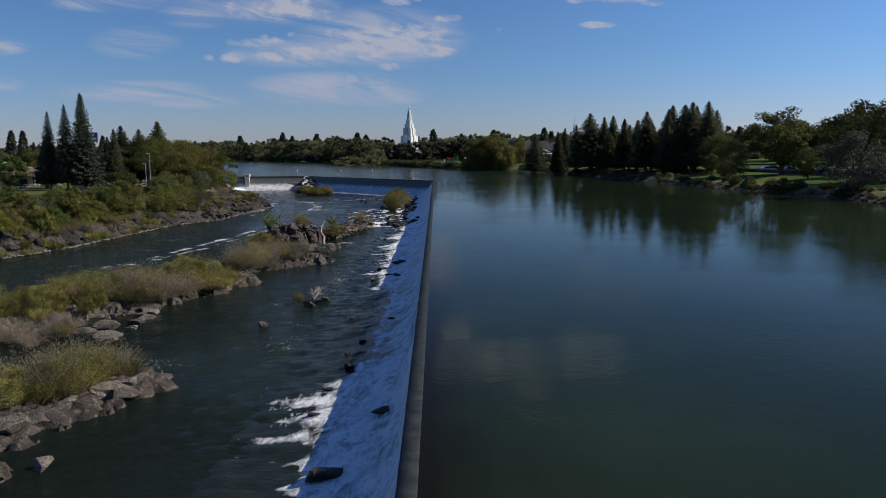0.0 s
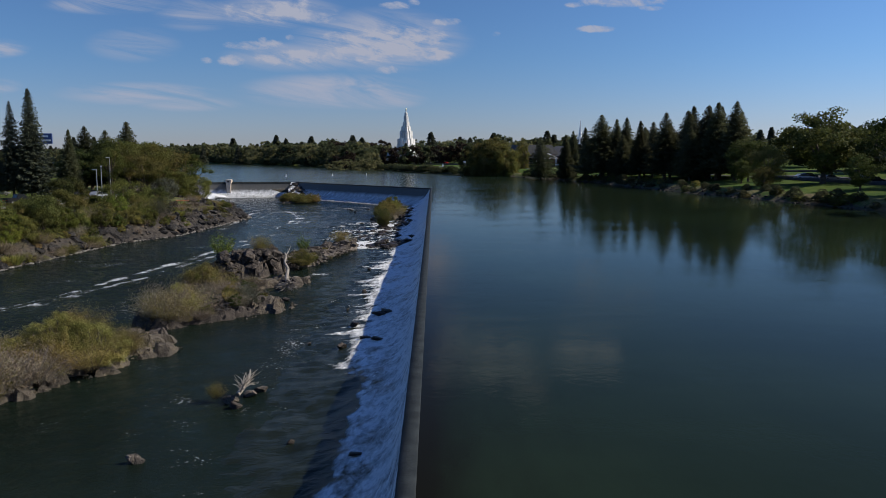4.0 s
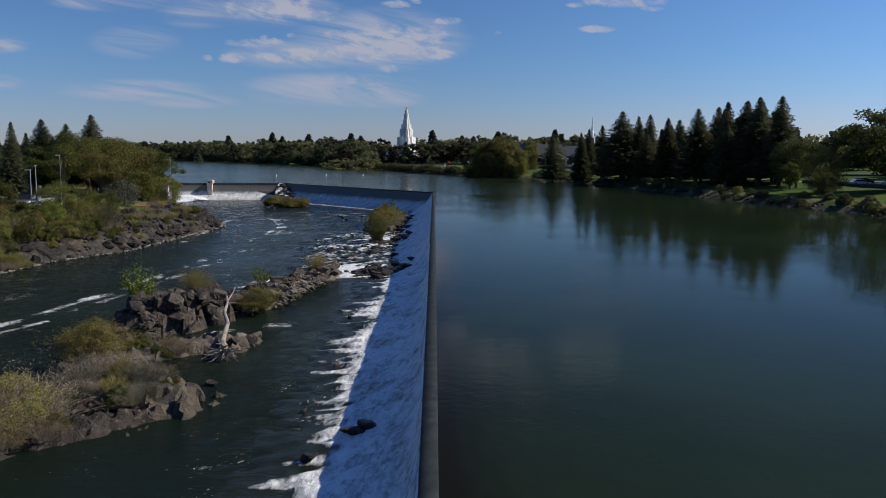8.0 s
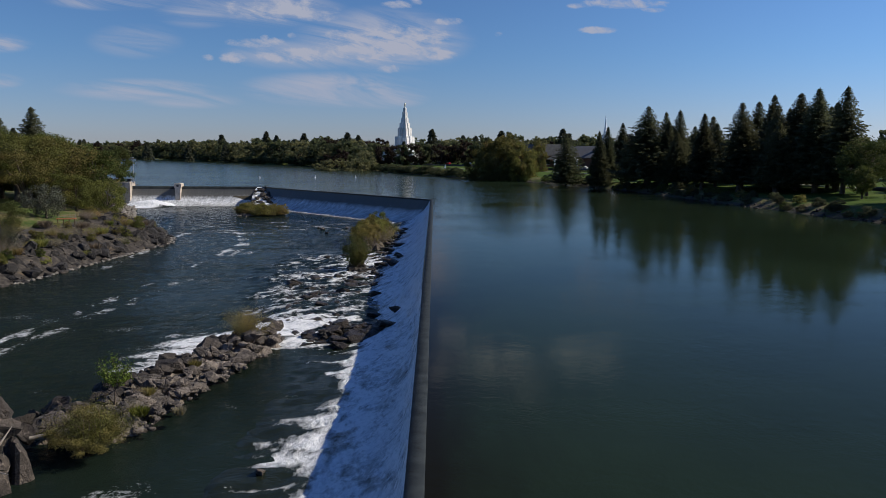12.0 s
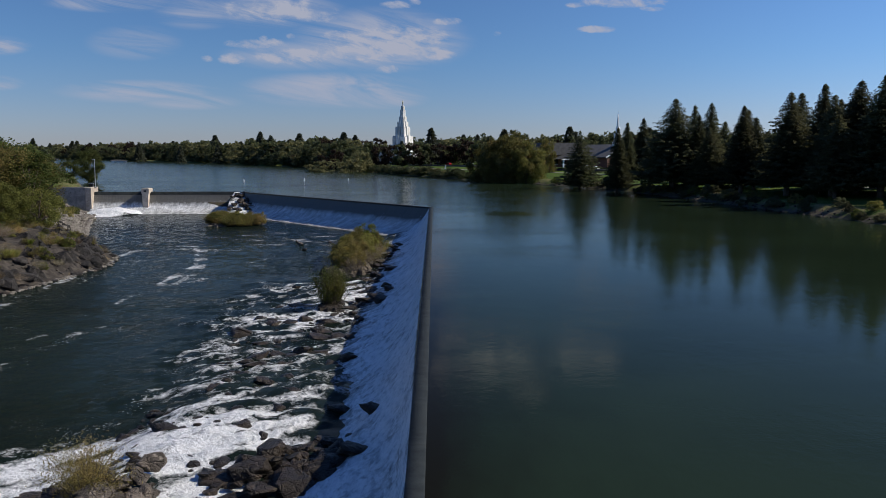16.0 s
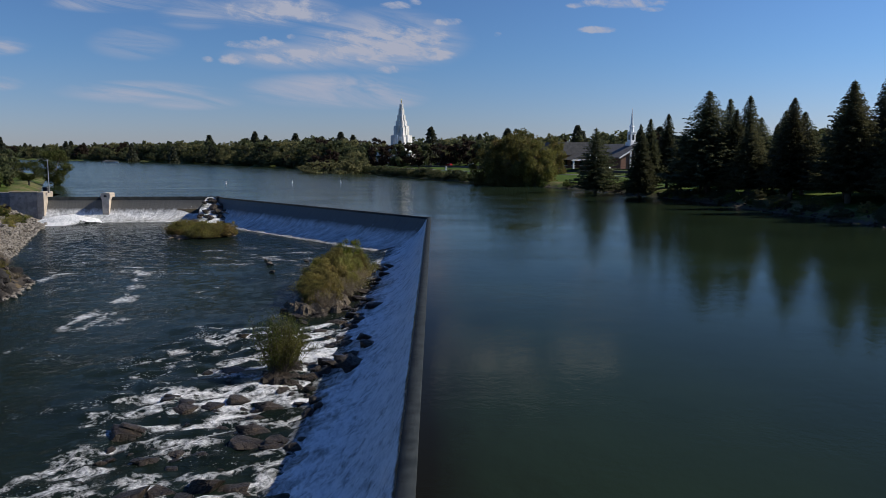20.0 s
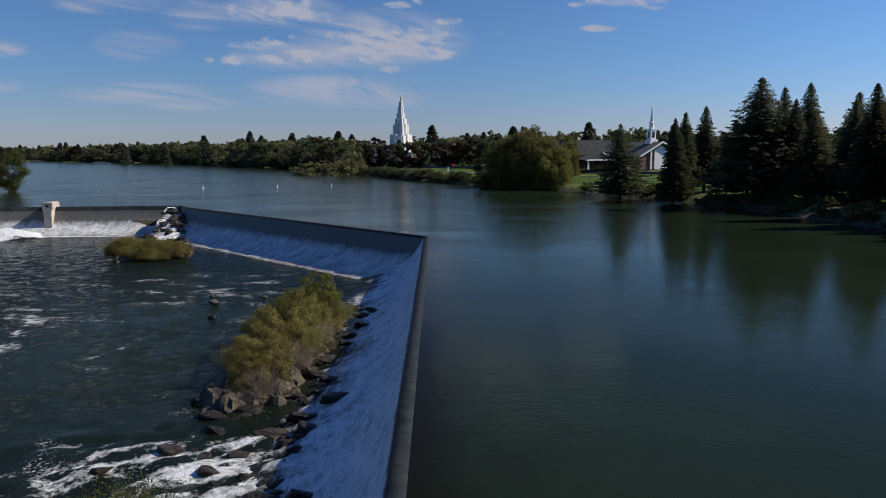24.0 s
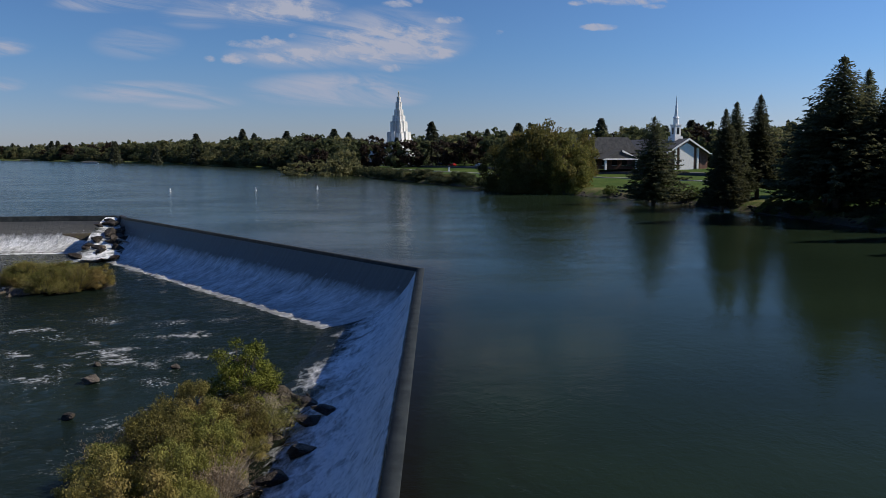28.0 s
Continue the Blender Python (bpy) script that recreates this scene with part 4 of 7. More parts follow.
def mound(name, pts, width, height, mat, label, seed=0, steps=0.22, cell=1.0, steep=0.3):
    """A low island of broken rock along a line, its foot under water."""
    lift = raised(*pts[0])[2] - W_LOW
    pts = np.array([raised(*p)[:2] for p in pts], float)
    x0, y0, x1, y1 = pts[:, 0].min() - width, pts[:, 1].min() - width, pts[:, 0].max() + width, pts[:, 1].max() + width
    xs, ys = np.arange(x0, x1, steps), np.arange(y0, y1, steps)
    X, Y = np.meshgrid(xs, ys, indexing="ij")
    x, y = X.ravel(), Y.ravel()
    d, s = seg_dist(x, y, pts)
    d = d + 0.7 * fbm(x, y, 0.6, seed) + (cells(x, y, cell, seed + 40, 1.0, 0.0) - 0.5) * width * 0.5
    body = smooth(d, width, width * steep)
    local = channel(x, y)[0]
    base = local + (W_LOW + lift - local) * smooth(body, 0.1, 0.5)
    z = base - 0.5 + (height + 0.5) * body + ((cells(x, y, cell, seed + 7, 0.42 * cell, 0.25) - 0.2 * cell) + (cells(x, y, cell * 0.42, seed + 8, 0.22 * cell) - 0.1 * cell) + 0.05 * fbm(x, y, 4.1, seed + 3)) * smooth(d, width * 1.05, width * 0.7)
    nx, ny = X.shape
    i, j = np.meshgrid(np.arange(nx - 1), np.arange(ny - 1), indexing="ij")
    q = np.stack([i * ny + j, (i + 1) * ny + j, (i + 1) * ny + j + 1, i * ny + j + 1], -1).reshape(-1, 4)
    keep = (z - local)[q].max(1) > -0.45
    me = mesh_np(name, np.stack([x, y, z], 1), q[keep], mat, True)
    me.set_sharp_from_angle(angle=radians(32))
    return tagged(new(name, me), label, "island", kind="structure")


ISLE = surface("island rock and soil", (0.045, 0.037, 0.028), (0.11, 0.09, 0.065), 0.9, 0.9, bump=0.9, c3=(0.14, 0.115, 0.065), fine=8, dist=0.15)
mound("island", [(-16.8, 78.6), (-20.5, 71.5), (-25, 64)], 2.2, 0.6, BASALT, "bare sloping rock ledge in the river", 1)
mound("island", [(-18.5, 66.5), (-21, 62)], 1.4, 0.5, BASALT, "low rock ledge at the water", 2)
mound("island", [(-23, 112.5), (-27, 104), (-31, 97), (-36, 92)], 4.6, 0.7, ISLE, "brush-covered gravel island in the river", 3)
mound("island", [(-21.2, 116.6), (-22.3, 116)], 1.2, 0.5, BASALT, "flat rock islet with grass", 4)
mound("island", [(-15.5, 127), (-18, 129), (-21, 127), (-23, 123)], 3.0, 0.8, ISLE, "rocky brush island in the river", 5)
mound("island", [(-17.0, 124.4), (-19.2, 121.6), (-21.5, 119.6)], 1.9, 0.45, BASALT, "low wet rock ledge below the brush island", 12)
mound("island", [(-16, 139.5), (-19, 137), (-22.5, 134)], 2.6, 0.5, ISLE, "low rocky shelf between pools", 6)
mound("island", [(-19.6, 147.8), (-23.2, 143.2)], 2.3, 1.5, BASALT, "flat-topped lava outcrop in the river", 7, 0.17, 0.7, 0.6)
mound("island", [(-13.4, 170), (-14.4, 167), (-16.4, 160), (-17.6, 153)], 3.0, 0.45, TANROCK, "long bar of grey boulders in the river", 8)
mound("island", [(-9.2, 259), (-9.8, 250), (-9.6, 241), (-10.3, 233)], 3.6, 0.75, ISLE, "brush island beside the weir apron", 9)
mound("island", [(-9.4, 212.5), (-9.0, 209)], 1.8, 0.4, WETROCK, "rock pile under a willow", 10)
mound("island", [(-37, 303), (-42, 299)], 4.0, 0.15, ISLE, "low islet below the weir", 11)

# boulders of the long bar: paler stone sunward, darker leeward, puts the lighting into colour
for k in range(210):
    s = k / 210
    cx, cy = np.interp(s, [0, 0.25, 0.6, 1], [-12.4, -14.2, -16.2, -18.0]), np.interp(s, [0, 0.25, 0.6, 1], [171.5, 167, 159, 151])
    off = rr.uniform(-1, 1)
    x, y = cx + off * (1.6 + 2.0 * s), cy + rr.uniform(-1.5, 1.5)
    tan = off > -0.1
    size = rr.uniform(0.28, 0.62) if k % 8 else rr.uniform(0.7, 1.05)
    rock(TANROCKS if tan else DARKROCKS, x, y, W_LOW + 0.55 * (1 - abs(off)) + 0.2, size, "grey-tan boulder for the sunlit side of the river bar" if tan else "dark lava boulder for the shaded side of the river bar", "boulders of the river bar", 0.25, name="bar_boulder")
# lava outcrop: a block of stacked dark rock
for k in range(190):
    u, v = rr.uniform(-1, 1), rr.uniform(-1, 1)
    x, y = -21.3 + 2.5 * u + 0.9 * v, 145.4 + 2.7 * u * 1.05 - 1.9 * v
    rim = max(abs(u), abs(v))
    z = rr.uniform(0.0, 2.2) if rim > 0.62 else rr.uniform(1.5, 2.3)
    rock(DARKROCKS, x, y, W_LOW + z * (1.0 if v > -0.6 else 0.8), rr.uniform(0.4, 0.75) if k % 7 else rr.uniform(0.8, 1.05), "large dark lava block of an outcrop", "blocks of the lava outcrop", 0.3, name="lava_block", sz=rr.uniform(0.8, 1.5))
for k in range(26):
    rock(DARKROCKS, -24.2 + rr.uniform(-2.6, 1.6), 141.2 + rr.uniform(-2.2, 1.6), W_LOW + rr.uniform(0.0, 0.5), rr.uniform(0.35, 0.8), "dark lava block below the outcrop", "blocks of the lava outcrop", 0.3, name="lava_block")
# boulders round the brush islands
for x, y, s in ((-16.4, 124.4, 0.95), (-15.9, 126.2, 0.9), (-15.2, 127.7, 0.8), (-14.7, 128.8, 0.6), (-17.4, 123.4, 0.6), (-18.2, 122.4, 0.7), (-13.9, 130.4, 0.55), (-17.0, 130.5, 0.7), (-19.0, 124.2, 0.5)):
    rock(DARKROCKS, x, y, W_LOW - 0.05, s * 0.8, "rounded dark boulder at the island's edge", "boulders of the brush island", 0.2)
for x, y, s, ms in ((-21.8, 115.6, 0.7, DARKROCKS), (-21.0, 116.9, 0.6, DARKROCKS), (-22.6, 116.4, 0.6, DARKROCKS), (-14.6, 139.0, 0.8, DARKROCKS), (-13.9, 141.5, 0.7, TANROCKS), (-14.9, 141.0, 0.8, TANROCKS), (-15.6, 138.2, 0.7, DARKROCKS),
                    (-17.0, 139.0, 0.6, DARKROCKS), (-18.5, 137.0, 0.7, DARKROCKS), (-20.0, 136.0, 0.6, DARKROCKS), (-22.5, 138.0, 0.8, DARKROCKS), (-23.5, 139.0, 0.6, DARKROCKS), (-21.0, 133.0, 0.6, DARKROCKS),
                    (-13.3, 93.3, 0.42, TANROCKS), (-11.2, 101.4, 0.6, TANROCKS), (-10.4, 102.4, 0.5, TANROCKS), (-9.9, 103.2, 0.45, TANROCKS), (-10.6, 100.4, 0.4, DARKROCKS), (-6.2, 112.4, 0.5, TANROCKS), (-6.6, 133.5, 0.42, TANROCKS), (-25.5, 112.0, 0.5, DARKROCKS),
                    (-24.5, 108.6, 0.6, DARKROCKS), (-26.6, 104.2, 0.6, DARKROCKS), (-26.2, 100.5, 0.4, DARKROCKS), (-29.6, 97.4, 0.4, DARKROCKS), (-16.8, 67.6, 0.6, TANROCKS), (-18.2, 66.2, 0.8, TANROCKS), (-20.7, 264.5, 0.7, TANROCKS), (-12.6, 269.5, 0.45, DARKROCKS),
                    (-16.5, 268.0, 0.35, DARKROCKS), (-22.0, 268.5, 0.35, DARKROCKS), (-19.0, 257.5, 0.4, DARKROCKS), (-7.3, 125.5, 0.25, DARKROCKS), (-8.8, 114.0, 0.22, DARKROCKS), (-7.4, 148.0, 0.4, DARKROCKS), (-6.4, 95.0, 0.25, DARKROCKS)):
    rock(ms, x, y, None if y < 205 else W_LOW, s, "weathered river boulder standing in the current", "boulders in the river", 0.2)
for k in range(16):
    rock(SLABS, -24.6 + rr.uniform(-2.4, 1.4), 95.5 + (k - 8) * 0.75 + rr.uniform(-0.4, 0.4), W_LOW + 0.02, rr.uniform(0.5, 1.1), "flat rock slab just above the water", "flat rock slabs", 0.38, sx=1.3, rz=rr.uniform(20, 70), name="rock_slab")
for k in range(13):
    s = k / 12
    rock(SLABS, -16.2 - 7.6 * s + rr.uniform(-0.2, 0.3), 78.6 - 13.0 * s + rr.uniform(-0.3, 0.3), W_LOW + 0.25 + rr.uniform(-0.1, 0.15), rr.uniform(0.8, 1.3), "pale sloping slab of the rock ledge", "slabs of the rock ledge", 0.25, sx=1.5, rz=rr.uniform(48, 70), sz=0.95, name="rock_slab")

# rocks of the rapids and on the apron
for x, y, s in ((-5.8, 171.5, 1.1), (-5.0, 172.6, 1.0), (-6.6, 169.6, 0.8), (-4.4, 173.4, 0.8), (-3.4, 173.8, 0.8), (-7.3, 171.0, 0.8), (-5.2, 176.4, 0.6), (-5.1, 181.2, 0.7), (-2.9, 178.4, 0.55), (-9.8, 178.7, 0.6), (-13.8, 178.6, 0.7), (-17.7, 172.8, 0.7), (-16.0, 175.0, 0.5),
                (-13.4, 205.0, 0.6), (-9.0, 204.3, 0.6), (-8.5, 200.1, 0.8), (-14.9, 200.7, 0.8), (-11.6, 190.2, 0.9), (-9.8, 192.6, 0.6), (-12.7, 191.5, 0.6), (-5.7, 191.1, 0.7), (-7.8, 193.4, 0.8), (-14.7, 206.4, 0.5), (-4.1, 214.6, 0.7), (-4.9, 213.2, 0.6), (-8.7, 204.2, 0.7), (-4.3, 216.6, 0.7),
                (-5.8, 211.5, 0.8), (-6.6, 213.0, 0.7), (-7.2, 210.0, 0.7), (-8.2, 208.8, 0.6), (-6.3, 228.2, 0.8), (-4.8, 230.0, 0.8), (-5.6, 226.0, 0.7), (-7.4, 226.5, 0.7), (-8.6, 224.0, 0.6), (-9.6, 222.0, 0.6), (-7.6, 221.0, 0.5), (-14.4, 221.9, 0.6), (-12.0, 224.6, 0.7), (-10.6, 227.5, 0.7), (-4.7, 255.4, 0.6), (-5.4, 254.4, 0.8), (-5.2, 249.8, 0.7),
                (-5.9, 247.4, 0.8), (-5.6, 244.2, 0.7), (-6.4, 240.6, 0.8), (-6.9, 237.4, 0.8), (-5.8, 235.2, 0.6), (-7.8, 233.6, 0.8), (-9.4, 230.9, 0.8), (-11.6, 229.9, 0.7), (-13.0, 232.6, 0.6), (-6.2, 258.2, 0.7), (-7.4, 259.8, 0.6), (-12.6, 196.6, 0.7), (-10.4, 186.4, 0.7), (-13.2, 185.0, 0.6), (-8.2, 184.2, 0.6), (-7.0, 197.6, 0.6),
                (-4.1, 65.2, 0.75), (-2.1, 70.9, 0.5), (-5.0, 81.0, 0.4), (-5.6, 77.0, 0.35), (-5.8, 73.0, 0.35), (-5.3, 84.0, 0.3), (-4.8, 87.0, 0.3), (-4.05, 121.4, 0.7), (-3.5, 121.7, 0.6), (-6.0, 119.0, 0.5), (-4.6, 113.9, 0.5), (-3.7, 112.9, 0.42), (-3.0, 92.0, 0.3)):
    rock(WETROCKS, x, y, None if y < 205 else apron_z(x, y), s, "wet brown rock breaking through white water", "rocks of the rapids", 0.25, sx=1.35, rz=rr.uniform(-30, 30))
rp = random.Random(44)
for k in range(90):
    u, v = rp.uniform(-1, 1), rp.uniform(-1, 1)
    x, y = -5.9 + 2.5 * u, 168.6 + 1.1 * u + 2.6 * v
    s = rp.uniform(0.22, 0.5) if k % 6 else rp.uniform(0.6, 0.95)
    o = new("pile_rock", rp.choice(WETROCKS))
    o.matrix_basis = pose(x, y, apron_z(x, y) + 0.85 * (1 - max(abs(u), abs(v))) - 0.05, rp.uniform(-25, 25), rp.uniform(-25, 25), rp.uniform(0, 360)) @ Matrix.Diagonal((s * 1.25, s, s * 0.9, 1))
    tagged(o, "wet dark brown rock of a heap on the apron", "rock", "rock heap on the apron")
for x, y, s in ((-13.3, 204.0, 0.70), (-15.0, 200.1, 0.86), (-9.0, 202.6, 0.53), (-11.9, 204.5, 0.63), (-8.6, 198.2, 1.02), (-11.5, 197.1, 0.66), (-9.0, 192.5, 1.05), (-10.9, 205.6, 0.81), (-8.3, 207.4, 0.67), (-14.8, 205.6, 0.57), (-7.4, 210.1, 0.80), (-6.4, 210.8, 0.72), (-12.4, 195.8, 0.58), (-11.7, 191.4, 0.90), (-10.6, 192.0, 0.69), (-7.3, 198.4, 0.69), (-12.5, 212.0, 0.74), (-4.6, 210.1, 1.06)):
    o = new("rapids_rock", rp.choice(WETROCKS))
    o.matrix_basis = pose(x, y, apron_z(x, y) + 0.12 * s, rp.uniform(-15, 15), rp.uniform(-15, 15), rp.uniform(-30, 30)) @ Matrix.Diagonal((s * 1.2, s * 1.3, s * 0.95, 1))
    tagged(o, "wet brown rock standing in the rapids", "rock", "rocks of the rapids")
wet_small = [rock_mesh("stone", 150 + k, WETROCK, 2, 0.6) for k in range(4)]
pts = []
for k in range(760):
    y = rr.uniform(166, 236)
    x = -rr.uniform(5.6, 15.0 if y < 212 else 11.0)
    if math.sin(y * 0.9 + 1.3 * math.sin(x)) + 0.8 * math.sin(x * 1.1 + 0.35 * y) < -0.2:
        continue
    pts.append((x, y, apron_z(x, y), rr.uniform(0.18, 0.6)))
rubble("rapids_rubble", wet_small, pts, "small wet rocks in the rapids")
# chute of rocks where the two stretches meet
for x, y, z, s in ((-46.2, 333.6, -0.9, 1.1), (-45.6, 330.6, -2.2, 1.3), (-44.0, 328.6, -3.0, 1.4), (-45.4, 326.6, -4.0, 1.4), (-42.9, 326.4, -4.0, 1.3), (-44.4, 324.2, -4.7, 1.2), (-41.9, 328.6, -3.6, 1.0), (-47.2, 326.8, -4.6, 1.0)):
    rock(DARKROCKS, x, y, z, s * 0.85, "wet black rock in a cascade at the weir corner", "rocks of the cascade", 0.3)
rc = random.Random(12)
for k in range(26):
    u, v = rc.uniform(0.12, 1.0), rc.uniform(-0.9, 1.1)
    x = float(np.interp(u, [0, 0.3, 0.7, 1], [-47.0, -46.2, -44.6, -43.6])) + v * float(np.interp(u, [0, 0.3, 1], [1.2, 2.2, 4.2]))
    y = float(np.interp(u, [0, 0.3, 0.7, 1], [336.6, 333.0, 327.4, 321.5])) + v * 0.8
    z = float(np.interp(u, [0, 0.12, 0.4, 0.75, 1], [-0.1, -0.5, -2.0, -3.9, -5.1])) + 0.5 * u * (1 - min(1.0, v * v))
    rock(WETROCKS, x, y, z, rc.uniform(0.6, 1.25), "wet black rock in a cascade at the weir corner", "rocks of the cascade", 0.25)
# left bank: a shelf of broken lava at the waterline
xs, ys = np.arange(-13.5, 0.9, 0.36), np.arange(96, 276, 0.42)
X, Y = np.meshgrid(xs, ys, indexing="ij")
y = Y.ravel()
el = -X.ravel()
x = np.interp(y, LEFT[:, 0], LEFT[:, 1]) - el
gz = land(x, y)[0]
z = gz - 0.25 + (cells(x, y, 2.3, 3, 1.0) - 0.55) * smooth(el, -0.8, 2.0) * smooth(el, 15, 10) + (cells(x, y, 0.9, 4, 0.62) - 0.3) + (cells(x, y, 0.45, 5, 0.3) - 0.15) - 0.7 * smooth(el, 10.5, 13.4)
z = z + 0.15 * smooth(el, 0.2, 1.4) * smooth(el, 6, 2)
nx, ny = X.shape
i, j = np.meshgrid(np.arange(nx - 1), np.arange(ny - 1), indexing="ij")
q = np.stack([i * ny + j, (i + 1) * ny + j, (i + 1) * ny + j + 1, i * ny + j + 1], -1).reshape(-1, 4)[:, ::-1]
me = mesh_np("bank_rock", np.stack([x, y, z], 1), q, BANKLAVA, True)
if me.polygons[0].normal.z < 0:
    me.flip_normals()
me.set_sharp_from_angle(angle=radians(32))
tagged(new("bank_rock", me), "fractured dark lava shelf along the river bank", "rock", kind="structure")
# left bank: lava rock along the water
bank = []
for k in range(190):
    y = rr.uniform(112, 264)
    e = abs(rr.gauss(0, 1)) * 2.6
    x = float(np.interp(y, LEFT[:, 0], LEFT[:, 1])) - e + 0.3
    rock(BANKROCKS, x, y, ground_z(x, y) - 0.1, rr.uniform(0.4, 1.35) if e > 1 else rr.uniform(0.3, 0.8), "dark lava rock of the river bank", "lava rocks of the bank", 0.25, name="lava_rock", sz=rr.uniform(0.7, 1.1))
for k in range(800):
    y = rr.uniform(95, 334)
    e = abs(rr.gauss(0, 1)) * 4.0 - 0.3
    x = float(np.interp(y, LEFT[:, 0], LEFT[:, 1])) - e
    bank.append((x, y, ground_z(x, y) + 0.05, rr.uniform(0.12, 0.38) if k % 12 else rr.uniform(0.45, 0.8)))
rubble("bank_rubble", SMALLROCKS, bank, "broken lava rubble along the bank")
wl = [rock_mesh("stone", 160 + k, PALESTONE, 2, 0.45) for k in range(3)]
edge_pts = []
for k in range(900):
    y = rr.uniform(100, 330)
    x = float(np.interp(y, LEFT[:, 0], LEFT[:, 1])) + rr.uniform(-0.35, 0.35)
    edge_pts.append((x, y, W_LOW + 0.06, rr.uniform(0.12, 0.42)))
rubble("waterline_stones", wl, edge_pts, "pale washed stones along the waterline")
pale = [rock_mesh("stone", 130 + k, TANROCK, 2, 0.7) for k in range(3)]
riprap = []
for k in range(1500):
    y = rr.uniform(272, 333)
    x = float(np.interp(y, LEFT[:, 0], LEFT[:, 1])) - abs(rr.gauss(0, 1)) * 5.0 + 0.5
    riprap.append((x, y, ground_z(x, y) + 0.08, rr.uniform(0.22, 0.62) if k % 15 else rr.uniform(0.7, 1.0)))
rubble("riprap", [rock_mesh("stone", 170 + k, PALESTONE, 2, 0.65) for k in range(4)], riprap, "pale riprap stones below the abutment")
rubble("bar_rubble", [pale[0], pale[1]], [(-13.0 + rr.uniform(-2.6, 2.6) - (167 - y) * 0.14 + 1.2, y, apron_z(-15, y) + 0.45, rr.uniform(0.12, 0.3)) for y in [rr.uniform(146, 170) for _ in range(300)]], "small stones between the boulders")
right_edge = []
for k in range(420):
    y = rr.uniform(120, 420)
    x = float(np.interp(y, RIGHT[:, 0], RIGHT[:, 1])) + rr.uniform(-0.8, 2.2)
    right_edge.append((x, y, ground_z(x, y) + 0.05, rr.uniform(0.15, 0.6)))
rubble("shore_rubble", SMALLROCKS, right_edge, "dark stones along the shore")


# ---------------------------------------------------------------- plants
def spruce_meshes(seed, h, r, mat, bare=0.07, dense=1.0):
    rng = np.random.default_rng(seed)
    z = np.linspace(0, h, 8)
    trunk = tube_np(np.column_stack([0.1 * np.sin(z * 0.3), 0.1 * np.cos(z * 0.25), z]), np.interp(z, [0, h], [0.018 * h, 0.02]), 8)
    C, A, S, N = [], [], [], []
    lean = rng.uniform(0.8, 1.2, 9)
    n = int(h * 34 * dense)
    for k in range(n):
        # boughs from the skirt up, crowding towards the top, with a long one here and there
        f = ((k + rng.uniform(0, 1)) / n) ** 1.15
        lv = h * (bare + (0.985 - bare) * f)
        a = k * 2.39996 + rng.normal(0, 0.35)
        reach = 1.12 * r * (1 - f) ** 0.82 * min(1.0, 0.66 + 3.4 * f) + 0.12
        ln = reach * rng.uniform(0.62, 1.0) * lean[int((a % 6.283) / 0.7) % 9] * (1.16 if rng.random() < 0.12 else 1.0)
        m = max(3, int(ln / 0.24))
        s = np.linspace(0.12, 1, m)
        droop = (-0.42 * s + 0.30 * s**2.6) * ln * rng.uniform(0.5, 1.3) * (1.15 - 1.1 * f)
        pts = np.column_stack([np.cos(a) * s * ln, np.sin(a) * s * ln, lv + droop])
        side, out = np.array([-np.sin(a), np.cos(a), 0]), np.array([np.cos(a), np.sin(a), 0])
        for q in (-1, 0, 1):
            spread_q = q * 0.27 * (1.2 - s)[:, None] * min(1.5, ln)
            C.append(pts + side * spread_q + rng.normal(0, 0.06, pts.shape) - [0, 0, 0.10 * abs(q)])
            A.append(np.tile(out + q * 0.75 * side + [0, 0, -0.45 + 0.9 * (f > 0.93)], (m, 1)))
            S.append(np.full(m, 0.40 + 0.60 * (1 - f) ** 0.6))
            N.append(np.tile(out * 0.6 + side * q * 0.3 + [0, 0, 0.8], (m, 1)))
    C, A, S, N = np.concatenate(C), np.concatenate(A), np.concatenate(S), np.concatenate(N)
    crown = cards(rng, C, A, 0.66 * S, 0.27 * S, 0.35, 0.35 * N)
    return [("trunk", mesh_np("trunk", *trunk, BARK, True)), ("crown", mesh_np("crown", *crown, mat))]


